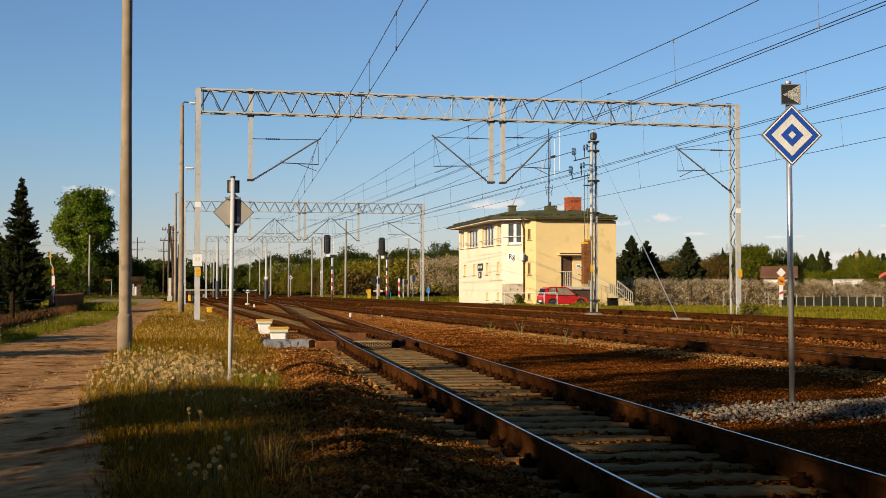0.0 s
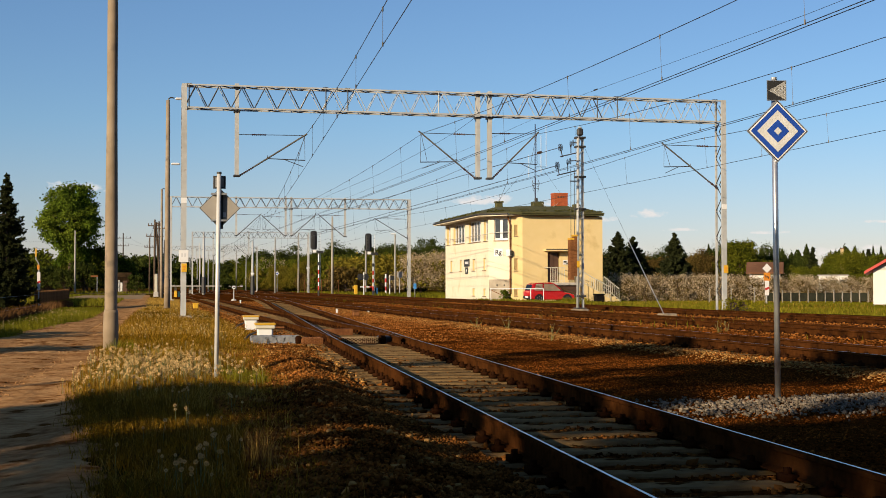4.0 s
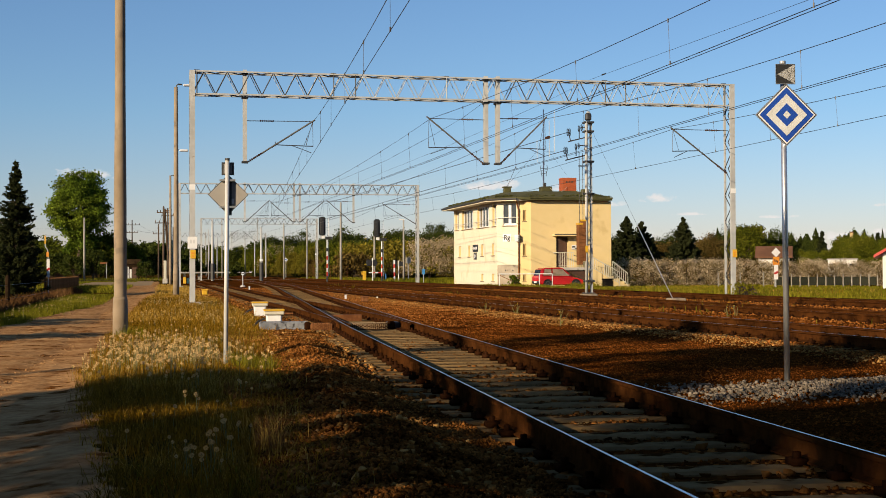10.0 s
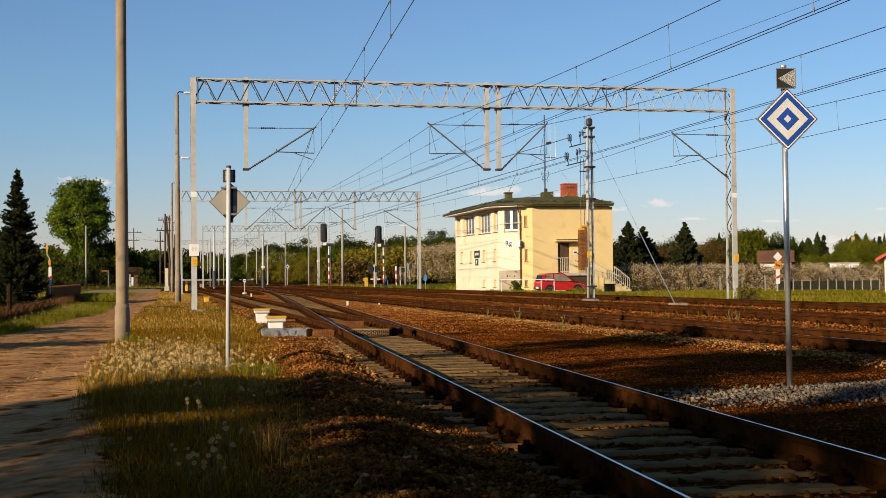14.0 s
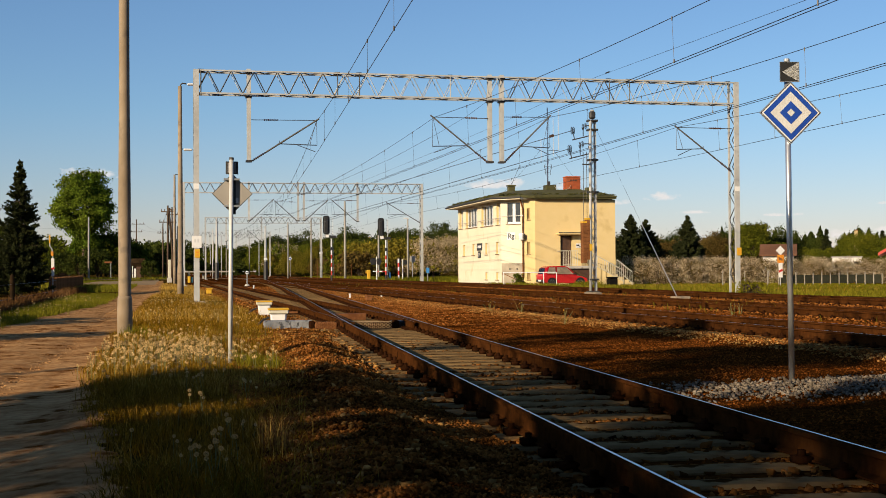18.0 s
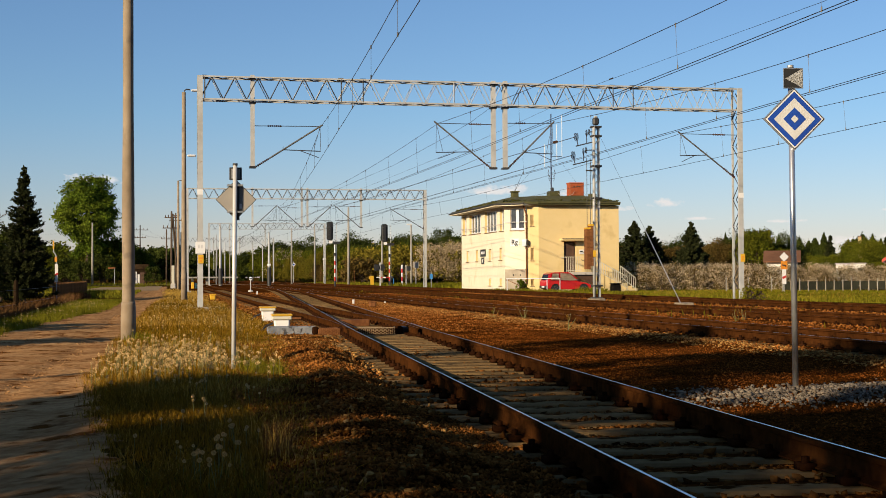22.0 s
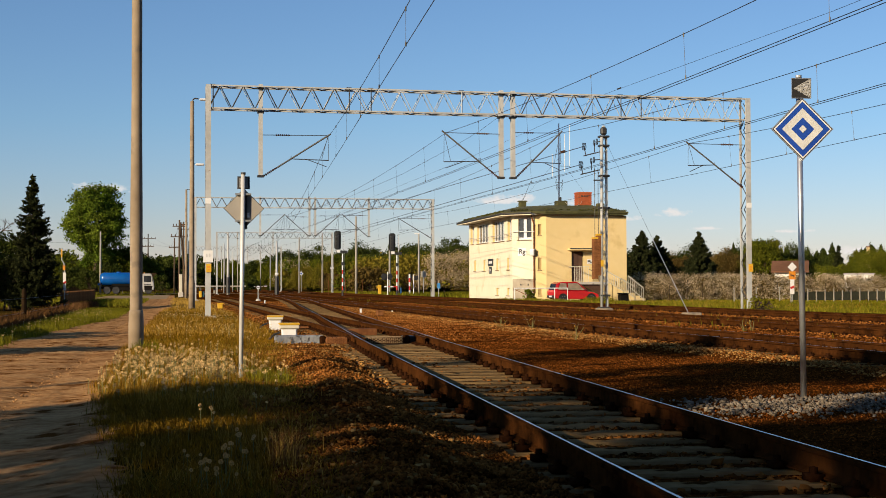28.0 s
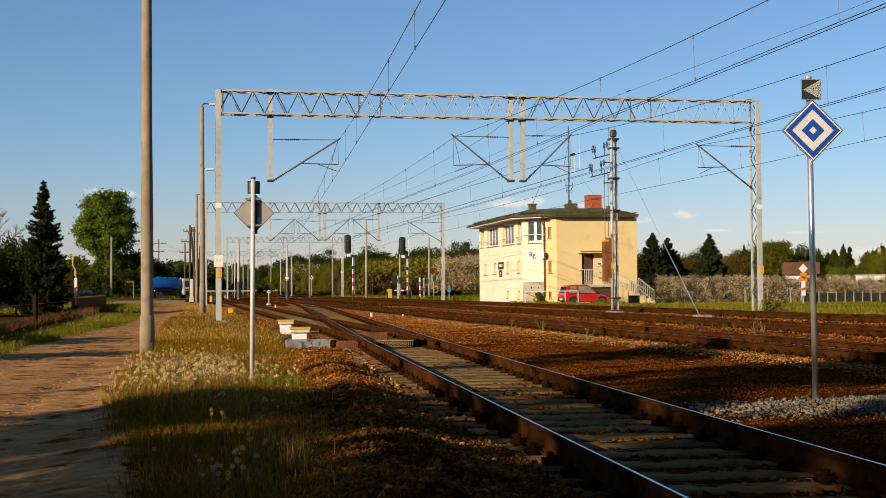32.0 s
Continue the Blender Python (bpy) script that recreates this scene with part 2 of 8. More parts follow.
ROOF_FELT = surf("mossy_roofing_felt", (0.0343, 0.0339, 0.0105), (0.0901, 0.0847, 0.0267), 3.0, 0.9, 0.4, world_space=True)
CHIMNEY = surf("orange_brick", (0.30, 0.062, 0.018), (0.41, 0.100, 0.032), 8.0, 0.85, 0.3, vary=0.15)
GLASS = glassy("window_glass", (0.03, 0.035, 0.04))
DOOR_BROWN = surf("brown_door", (0.0546, 0.0273, 0.0156), (0.0858, 0.0429, 0.0234), 6.0, 0.6)
CAR_RED = surf("red_car_paint", (0.432, 0.0108, 0.0108), (0.475, 0.0144, 0.0144), 3.0, 0.22, spec=0.6)
TYRE = surf("tyre_rubber", (0.02, 0.02, 0.02), (0.035, 0.035, 0.035), 12.0, 0.85)
TANK_BLUE = surf("blue_tank_paint", (0.0021, 0.0595, 0.252), (0.0042, 0.0945, 0.329), 1.5, 0.25, spec=0.6)
CHASSIS = surf("dark_chassis", (0.00546, 0.00468, 0.0039), (0.0125, 0.0109, 0.00936), 8.0, 0.9, spec=0.05)
BARK = surf("bark", (0.0546, 0.039, 0.0273), (0.109, 0.078, 0.0546), 8.0, 0.95, 0.8, spec=0.0)
LEAF_CHESTNUT = leafy("chestnut_leaf", (0.065, 0.108, 0.00897), (0.169, 0.207, 0.0201), 0.55)
LEAF_WOOD = leafy("wood_leaf", (0.051, 0.0663, 0.0051), (0.128, 0.128, 0.0119), 0.38)
LEAF_DARK = leafy("dark_leaf", (0.023, 0.034, 0.006), (0.062, 0.074, 0.013), 0.35)
LEAF_SPRING = leafy("spring_leaf", (0.0608, 0.0874, 0.00624), (0.136, 0.148, 0.0117), 0.55)
LEAF_OLIVE = leafy("olive_scrub_leaf", (0.104, 0.095, 0.0104), (0.224, 0.17, 0.0208), 0.38)
LEAF_RUST = leafy("budding_brown_leaf", (0.0808, 0.0515, 0.0129), (0.15, 0.102, 0.0259))
NEEDLE = leafy("spruce_needle", (0.013, 0.017, 0.006), (0.039, 0.044, 0.015))
BLOSSOM = leafy("white_blossom", (0.315, 0.23, 0.125), (0.588, 0.471, 0.312), 0.45)
GRASS = leafy("grass_blade", (0.0896, 0.0525, 0.00297), (0.253, 0.131, 0.0099), 0.5, 0.8)
MOSS = leafy("roof_moss", (0.040, 0.042, 0.010), (0.095, 0.090, 0.022), 0.4, 0.8)
GRASS_DRY = leafy("dry_grass_blade", (0.251, 0.143, 0.0228), (0.501, 0.307, 0.0626), 0.35, 0.8)
GRASS_GREEN = leafy("fresh_grass_blade", (0.085, 0.086, 0.006), (0.195, 0.170, 0.014), 0.4, 0.5)
GRASS_LUSH = leafy("lush_grass_blade", (0.0902, 0.095, 0.0057), (0.209, 0.176, 0.0133), 0.45, 0.4)
FLUFF = surf("dandelion_fluff", (0.50, 0.32, 0.12), (0.70, 0.49, 0.23), 30.0, 0.95, island=0.2, world_space=True, spec=0.0)
STEM = surf("dandelion_stem", (0.109, 0.125, 0.039), (0.187, 0.156, 0.0624), 10.0, 0.8)
GRASS_RED = leafy("rusty_grass_blade", (0.0858, 0.039, 0.0125), (0.156, 0.078, 0.0273), 0.3, 0.8)
# fence wood with the near fence's shade put into its colour
FENCE_SHADED = surf("dark_brown_fence_wood", (0.050, 0.026, 0.012), (0.105, 0.055, 0.026), 5.0, 0.9, 0.5, vary=0.25, spec=0.0)
DARK_WOOD = surf("dark_weathered_wood", (0.0156, 0.0101, 0.00546), (0.0429, 0.0265, 0.014), 5.0, 0.9, 0.5, vary=0.25, spec=0.0)
FENCE_BROWN = surf("weathered_fence_wood", (0.101, 0.0468, 0.0187), (0.195, 0.0975, 0.0429), 5.0, 0.9, 0.5, vary=0.25, spec=0.0)
TILE_ROOF = surf("brown_tile_roof", (0.101, 0.0429, 0.0187), (0.148, 0.0663, 0.0312), 3.0, 0.9, 0.3)
RED_ROOF = surf("red_sheet_roof", (0.39, 0.039, 0.0234), (0.452, 0.0546, 0.0351), 3.0, 0.5)


# ---- mesh helpers ----
def part(name, bm, material, parent=None, label="", smooth=False, kind=""):
    me = bpy.data.meshes.new(name)
    if smooth:
        for f in bm.faces:
            f.smooth = True
    bm.to_mesh(me)
    bm.free()
    me.materials.append(material)
    ob = new(name, me)
    if parent:
        ob.parent = parent
    return tagged(ob, label=label, kind=kind)


def share(ob, m, parent=None):
    """Another piece on the same mesh."""
    c = bpy.data.objects.new(ob.name.split(".")[0], ob.data)
    scene.collection.objects.link(c)
    c.parent = parent or ob.parent
    c.matrix_basis = m
    return c


def thing(name, m, label, category, group="", kind=""):
    e = new(name)
    e.empty_display_size = 0.2
    e.matrix_basis = m
    return tagged(e, label, category, group, kind)


def mesh_of(name, verts, faces, material, parent=None, label="", kind="", smooth=False):
    me = bpy.data.meshes.new(name)
    me.from_pydata([tuple(v) for v in verts], [], [tuple(f) for f in faces])
    if smooth:
        me.polygons.foreach_set("use_smooth", [True] * len(me.polygons))
    me.materials.append(material)
    ob = new(name, me)
    if parent:
        ob.parent = parent
    return tagged(ob, label=label, kind=kind)


def fast_mesh(name, verts, quads, material, parent=None, label="", kind="", n=4):
    """A mesh from arrays; every face has n corners."""
    me = bpy.data.meshes.new(name)
    verts, quads = np.asarray(verts, np.float32), np.asarray(quads, np.int32)
    me.vertices.add(len(verts))
    me.vertices.foreach_set("co", verts.ravel())
    me.loops.add(quads.size)
    me.loops.foreach_set("vertex_index", quads.ravel())
    me.polygons.add(len(quads))
    me.polygons.foreach_set("loop_start", np.arange(0, quads.size, n, dtype=np.int32))
    me.update(calc_edges=True)
    me.materials.append(material)
    ob = new(name, me)
    if parent:
        ob.parent = parent
    return tagged(ob, label=label, kind=kind)


def box(bm, x, y, z, sx, sy, sz, rot=None, bevel=0.0):
    """A box with its centre at x, y and its underside at z."""
    g = bmesh.ops.create_cube(bm, size=1.0)["verts"]
    m = Matrix.Translation((x, y, z + sz / 2)) @ (rot or Matrix()) @ Matrix.Diagonal((sx, sy, sz, 1))
    bmesh.ops.transform(bm, matrix=m, verts=g)
    if bevel:
        es = list({e for v in g for e in v.link_edges})
        bmesh.ops.bevel(bm, geom=es, offset=bevel, segments=1, affect="EDGES")
    return bm


def newbox(x, y, z, sx, sy, sz, rot=None, bevel=0.0):
    return box(bmesh.new(), x, y, z, sx, sy, sz, rot, bevel)


def tube(bm, p, q, r, n=6, r2=None):
    p, q = Vector(p), Vector(q)
    d = q - p
    m = Matrix.Translation((p + q) / 2) @ d.to_track_quat("Z", "Y").to_matrix().to_4x4()
    bmesh.ops.create_cone(bm, cap_ends=True, segments=n, radius1=r, radius2=r if r2 is None else r2, depth=d.length, matrix=m)
    return bm


def newtube(p, q, r, n=6, r2=None):
    return tube(bmesh.new(), p, q, r, n, r2)


def lathe(bm, profile, n=12, m=None):
    """Rings of (radius, z), turned round z; closed at both ends."""
    rings = []
    for r, z in profile:
        rings.append([bm.verts.new((m or Matrix()) @ Vector((r * math.cos(a), r * math.sin(a), z))) for a in (2 * math.pi * k / n for k in range(n))])
    for a, b in zip(rings, rings[1:]):
        for k in range(n):
            bm.faces.new((a[k], a[(k + 1) % n], b[(k + 1) % n], b[k]))
    bm.faces.new(rings[0][::-1])
    bm.faces.new(rings[-1])
    return bm


def prism(bm, pts, z0, z1):
    """An upright prism over a plan given counter-clockwise."""
    lo = [bm.verts.new((x, y, z0)) for x, y in pts]
    hi = [bm.verts.new((x, y, z1)) for x, y in pts]
    k = len(pts)
    for i in range(k):
        bm.faces.new((lo[i], lo[(i + 1) % k], hi[(i + 1) % k], hi[i]))
    bm.faces.new(lo[::-1])
    bm.faces.new(hi)
    return bm


def profile_y(bm, pts, x0, x1):
    """A side profile of (y, z) drawn out along x."""
    a = [bm.verts.new((x0, y, z)) for y, z in pts]
    b = [bm.verts.new((x1, y, z)) for y, z in pts]
    k = len(pts)
    for i in range(k):
        bm.faces.new((a[i], a[(i + 1) % k], b[(i + 1) % k], b[i]))
    bm.faces.new(a[::-1])
    bm.faces.new(b)
    bmesh.ops.recalc_face_normals(bm, faces=bm.faces)
    return bm


def wire_line(bm, pts, r, n=4):
    """A thin cable through points."""
    rings = []
    pts = [Vector(p) for p in pts]
    for i, p in enumerate(pts):
        d = (pts[min(i + 1, len(pts) - 1)] - pts[max(i - 1, 0)]).normalized()
        side = d.cross(Vector((0, 0, 1)))
        side = side.normalized() if side.length > 1e-4 else Vector((1, 0, 0))
        up = side.cross(d)
        rings.append([bm.verts.new(p + r * (math.cos(a) * side + math.sin(a) * up)) for a in (2 * math.pi * k / n for k in range(n))])
    for a, b in zip(rings, rings[1:]):
        for k in range(n):
            bm.faces.new((a[k], a[(k + 1) % n], b[(k + 1) % n], b[k]))
    return bm


def words(text, size, m, material, parent, name="lettering"):
    """Letters as a flat mesh."""
    cu = bpy.data.curves.new(name, "FONT")
    cu.body, cu.size, cu.align_x, cu.align_y, cu.extrude, cu.offset = text, size, "CENTER", "CENTER", 0.003, size * 0.022
    ob = bpy.data.objects.new(name, cu)
    me = bpy.data.meshes.new_from_object(ob)
    bpy.data.objects.remove(ob)
    me.materials.clear()
    me.materials.append(material)
    out = new(name, me)
    out.parent, out.matrix_basis = parent, m
    return out


# ---- ground, path, road, ballast ----
RNG = np.random.default_rng(7)


def smooth01(v, a, b):
    t = np.clip((v - a) / (b - a), 0, 1)
    return t * t * (3 - 2 * t)


def wob(x, y, s, seed=0.0):
    """A cheap smooth unevenness in -1..1."""
    return (np.sin(x * s * 1.7 + 1.3 + seed) * np.cos(y * s * 1.1 - 0.4 + seed) + np.sin(x * s * 0.6 - y * s * 0.83 + 2.1 * seed) + np.sin(x * s * 2.9 + y * s * 2.3 + seed)) / 3


def centre_a(y):
    """Plan of the near track's centre line (its main leg)."""
    return np.interp(y, [-60, 7, 26, 46, 69, 92, 120, 140, 170], [-0.5, 3.24, 4.32, 5.65, 7.1, 8.6, 10.15, 10.7, 10.8])


def centre_left(y):
    """Plan of the branch that leaves the near track at its switch."""
    return np.interp(y, [25, 28, 32, 38, 50, 300], [4.27, 4.43, 4.56, 4.60, 4.52, 4.5])


def centre_b(y):
    return np.interp(y, [-60, 0, 25, 52, 150, 600], [12.2, 11.5, 11.2, 10.85, 10.8, 10.8])


def level(x, y):
    """Height of the finished ground."""
    x, y = np.asarray(x, float), np.asarray(y, float)
    z = np.full(np.broadcast(x, y).shape, -0.22)
    a = centre_a(y)
    z = z + 0.13 * (1 - smooth01(x, 0.6, 1.6)) - 0.07 * (1 - smooth01(x, -1.2, -0.4))
    near = 1 - smooth01(y, 20, 27)
    ridge = np.exp(-(((x - a + 1.93) / 0.50) ** 2))
    z = z + near * ridge * (0.17 + 0.05 * wob(x, y, 1.9, 1.0) + 0.045 * wob(x, y, 4.6, 4.0) + 0.03 * wob(x, y, 9.5, 2.0))
    z = z + 0.08 * np.exp(-(((x - 7.9) / 1.5) ** 2) - (((y - 13.2) / 0.5) ** 2))
    z = z + 0.056 * smooth01(x, 8.7, 9.6) + 0.06 * smooth01(x, 12.5, 14.0) + 0.05 * smooth01(x, 17.5, 19.0) + 0.12 * smooth01(x, 22.3, 24.5) - 0.22 * smooth01(x, 24.0, 26.5)
    z = z + 0.012 * wob(x, y, 1.1)
    return z


def path_relief(x, y):
    """Wheel ruts, hoof-deep hollows and clods of the dirt path."""
    side = smooth01(x, -3.7, -3.3) * (1 - smooth01(x, -0.75, -0.35))
    ruts = -0.015 * np.exp(-(((x + 1.55 + 0.10 * np.sin(y * 0.5)) / 0.16) ** 2)) - 0.012 * np.exp(-(((x + 2.75 + 0.12 * np.sin(y * 0.4 + 1)) / 0.18) ** 2))
    lumps = 0.005 * wob(x, y, 3.1, 2.0) + 0.0035 * wob(x, y * 1.3, 7.7, 5.0) + 0.004 * wob(x * 1.2, y, 15.0, 1.0) + 0.003 * wob(x, y, 31.0, 3.0)
    return (ruts + lumps) * side


def sheet(name, xs, ys, lift, material, label, edge=None, relief=None, **k):
    """A strip of ground over the grid xs by ys; edge(y) shifts its two sides to make them ragged."""
    gx, gy = np.meshgrid(xs, ys)
    if edge:
        f = (gx - xs[0]) / (xs[-1] - xs[0])
        gx = gx + edge(gy, 0) * (1 - f) + edge(gy, 1) * f
    gz = level(gx, gy) + lift
    if relief:
        gz = gz + relief(gx, gy)
    v = np.stack([gx, gy, gz], -1).reshape(-1, 3)
    w = len(xs)
    i = (np.arange(len(ys) - 1)[:, None] * w + np.arange(w - 1)).ravel()
    return tagged(fast_mesh(name, v, np.stack([i, i + 1, i + w + 1, i + w], -1), material), label, name.replace("_", " "), kind="structure")


gxs = np.concatenate([[-2500, -900, -400, -200, -100, -50, -30, -20, -14], np.linspace(-10, 30, 90), [35, 42, 55, 80, 120, 200, 400, 900, 2500]])
gys = np.concatenate([[-900, -300, -120, -60, -30, -15], np.linspace(-8, 60, 140), np.linspace(62, 220, 50), [260, 320, 420, 600, 900, 1500, 3000]])
sheet("ground", gxs, gys, -0.03, GRASS_GROUND, "rough grass and bare soil along the railway")


def ragged(y, side):
    return 0.16 * wob(y * 0.3, y, 1.6, side * 3.0) + 0.09 * wob(y, y * 0.4, 5.0, side) + 0.06 * wob(y, y * 0.7, 14.0, side)


def path_edge(y):
    """The path's border with the verge."""
    return np.interp(y, [5, 8, 12, 16, 25, 60, 70], [-0.2, -0.35, -0.7, -0.9, -0.95, -0.6, -0.3])


def path_left(y):
    """The path's border with the grass by the fence."""
    return np.interp(y, [29, 35, 42, 50, 65, 120, 160], [-3.6, -3.3, -2.95, -2.3, -2.3, -2.4, -3.2])


def path_ragged(y, side):
    return ragged(y, side) + (path_edge(y) + 0.95 if side else path_left(y) + 3.6)


def bed_ragged(y, side):
    return ragged(y, side) + (0.0 if side else np.minimum(centre_a(y) - 2.6, 2.2) - 1.5)


sheet("dirt_path", np.linspace(-3.6, -0.85, 70), np.concatenate([np.linspace(-30, 4, 20), np.linspace(4.3, 22, 360), np.linspace(22.1, 70, 330), np.linspace(71, 175, 60)]), 0.015, DIRT, "sandy brown dirt path beside the track", edge=path_ragged, relief=path_relief)
sheet("ballast", np.concatenate([np.linspace(1.5, 5.0, 40), np.linspace(5.2, 23.0, 75)]), np.concatenate([np.linspace(-40, 5, 40), np.linspace(5.1, 26, 220), np.linspace(26.3, 50, 80), np.linspace(51, 300, 120), [350, 420, 600]]), 0.0, BALLAST, "rusty brown gravel bed under the railway tracks", edge=bed_ragged)
# the road that comes from behind the spruce and crosses the line
bm = bmesh.new()
road_pts = [(-105, 358), (-70, 300), (-36, 243), (-23.5, 221), (-15.6, 206.5), (-11.2, 200.5), (-7, 197.5), (-3, 197), (5, 197), (20, 196), (60, 195)]
rv = []
for i, (x, y) in enumerate(road_pts):
    p, q = Vector(road_pts[max(i - 1, 0)]), Vector(road_pts[min(i + 1, len(road_pts) - 1)])
    d = (q - p).normalized()
    s = Vector((-d.y, d.x)) * 3.4
    rv.append((bm.verts.new((x + s.x, y + s.y, 0.03)), bm.verts.new((x - s.x, y - s.y, 0.03))))
for a, b in zip(rv, rv[1:]):
    bm.faces.new((a[1], b[1], b[0], a[0]))
tagged(part("road", bm, ROAD), "pale grey asphalt road to the level crossing", "road", kind="structure")

# the worn forecourt where path and road meet
sheet("road_apron", np.linspace(-8.6, -0.9, 12), np.linspace(128, 193.2, 40), 0.02, ROAD, "pale worn asphalt where path and road meet", edge=ragged)

# ---- railway tracks ----
RAIL = [(-0.0625, -0.172), (0.0625, -0.172), (0.0625, -0.160), (0.012, -0.140), (0.009, -0.045), (0.036, -0.034), (0.036, -0.008), (0.013, -0.0005), (-0.009, 0.0), (-0.036, -0.008), (-0.036, -0.034), (-0.009, -0.045), (-0.012, -0.140), (-0.0625, -0.160)]


def line_pts(fn, y0, y1, step, z):
    ys = np.arange(y0, y1 + step, step)
    return [(float(fn(y)), float(y), z) for y in ys]


def sweep(name, pts, off, parent, top, side=RAIL_SIDE, profile=RAIL):
    """A rail along points, off metres to the right of the line."""
    v, f, mats = [], [], []
    k = len(profile)
    for i, p in enumerate(pts):
        a, b = pts[max(i - 1, 0)], pts[min(i + 1, len(pts) - 1)]
        d = Vector((b[0] - a[0], b[1] - a[1])).normalized()
        n = Vector((d.y, -d.x))
        for u, w in profile:
            v.append((p[0] + n.x * (off + u), p[1] + n.y * (off + u), p[2] + w))
    for i in range(len(pts) - 1):
        for j in range(k):
            f.append((i * k + j, i * k + (j + 1) % k, (i + 1) * k + (j + 1) % k, (i + 1) * k + j))
            mats.append(1 if j == 7 else 0)
    f.append(tuple(range(k)))
    f.append(tuple((len(pts) - 1) * k + j for j in range(k))[::-1])
    mats += [0, 0]
    ob = mesh_of(name, v, f, side, parent)
    ob.data.materials.append(top)
    ob.data.polygons.foreach_set("material_index", mats)
    return ob


def sleeper_mesh(width=2.5):
    bm = bmesh.new()
    box(bm, 0, 0, -0.36, width, 0.28, 0.17, bevel=0.02)
    for v in bm.verts:
        if v.co.z > -0.25:
            v.co.y *= 0.88
        if abs(v.co.x) < 0.4:
            v.co.z -= 0.03
    return bm


def clip_boxes(pts_dirs, off):
    """Rail fastenings on both feet of each rail, joined."""
    V, F = [], []
    cube = np.array([(x, y, z) for x in (-1, 1) for y in (-1, 1) for z in (0, 1)], float)
    faces = np.array([(0, 1, 3, 2), (4, 6, 7, 5), (0, 4, 5, 1), (2, 3, 7, 6), (0, 2, 6, 4), (1, 5, 7, 3)])
    for (x, y, z), d in pts_dirs:
        n = Vector((d.y, -d.x))
        for s in off:
            for side in (-0.10, 0.10):
                for sx, sy, sz in ((0.05, 0.065, 0.045), (0.02, 0.022, 0.085)):
                    c = cube * (sx, sy, sz)
                    w = np.stack([x + n.x * (s + side) + c[:, 0] * n.x + c[:, 1] * d.x, y + n.y * (s + side) + c[:, 0] * n.y + c[:, 1] * d.y, z - 0.185 + c[:, 2]], -1)
                    F.append(faces + 8 * len(V))
                    V.append(w)
    return np.concatenate(V), np.concatenate(F)


def track(fn, y0, y1, z, label, top, parts_to, all_to, step=0.6, width=2.5, start=None, wood=False):
    t = thing("railway_track", Matrix(), label, "railway track", "railway tracks")
    pts = line_pts(fn, y0, y1, 1.5, z)
    for off in (-0.755, 0.755):
        sweep("rail", pts, off, t, top)
    first, rest, clips = None, [], []
    y = y0 + 0.3 if start is None else start
    while y < all_to:
        x, d = float(fn(y)), Vector((float(fn(y + 0.5) - fn(y - 0.5)), 1.0)).normalized()
        m = Matrix.Translation((x + RNG.normal(0, 0.012), y + RNG.normal(0, 0.012), z)) @ Matrix.Rotation(-math.atan2(d.x, d.y) + RNG.normal(0, 0.006), 4, "Z")
        clips.append(((x, y, z), d))
        if y < parts_to:
            if first is None:
                first = part("sleeper", sleeper_mesh(width), WOOD_SLEEPER if wood else SLEEPER, t)
                first.matrix_basis = m
            else:
                share(first, m)
        else:
            rest.append(m)
        y += step
    if rest:
        bm = bmesh.new()
        for m in rest:
            g = bmesh.ops.create_cube(bm, size=1.0)["verts"]
            bmesh.ops.transform(bm, matrix=m @ Matrix.Translation((0, 0, -0.26)) @ Matrix.Diagonal((width, 0.22, 0.15, 1)), verts=g)
        part("sleeper_rest", bm, WOOD_SLEEPER, t, kind="stuff")
    V, F = clip_boxes(clips, (-0.755, 0.755))
    fast_mesh("rail_fastening", V, F, CLIP, t, kind="stuff")
    return t


track(centre_a, -14, 165, 0.0, "near railway track with bright rail heads on concrete sleepers", RAIL_TOP, 60, 150)
track(centre_left, 25.5, 300, 0.0, "rusty siding track branching off at the switch", RAIL_DULL, 60, 130, start=31.0)
track(centre_b, -20, 600, 0.03, "main railway track on rusty ballast with worn rails", RAIL_TOP, 70, 160, start=10)
track(lambda y: 15.9 + 0 * y, -20, 600, 0.07, "railway track on rusty ballast behind the main one", RAIL_DULL, 90, 160, start=20)
track(lambda y: 20.75 + 0 * y, -20, 600, 0.12, "outermost railway track beside the signal box", RAIL_DULL, 95, 160, start=30)

# sand and chippings packed between the sleepers, up to their tops towards the switch
ys = np.arange(12.0, 44.0, 0.15)
offs = np.linspace(-1.27, 0.64, 16)
gy, go = np.meshgrid(ys, offs, indexing="ij")
gx = centre_a(gy) + go
gz = -0.27 + 0.073 * smooth01(gy, 12, 19) + 0.006 * wob(gx, gy, 6.0, 2.0) - 0.03 * smooth01(-go, 1.0, 1.27)
w = len(offs)
i = (np.arange(len(ys) - 1)[:, None] * w + np.arange(w - 1)).ravel()
tagged(fast_mesh("sand_fill", np.stack([gx, gy, gz], -1).reshape(-1, 3), np.stack([i, i + 1, i + w + 1, i + w], -1), SAND_FILL), "pale sandy chippings packed between the sleepers", "gravel", kind="stuff")

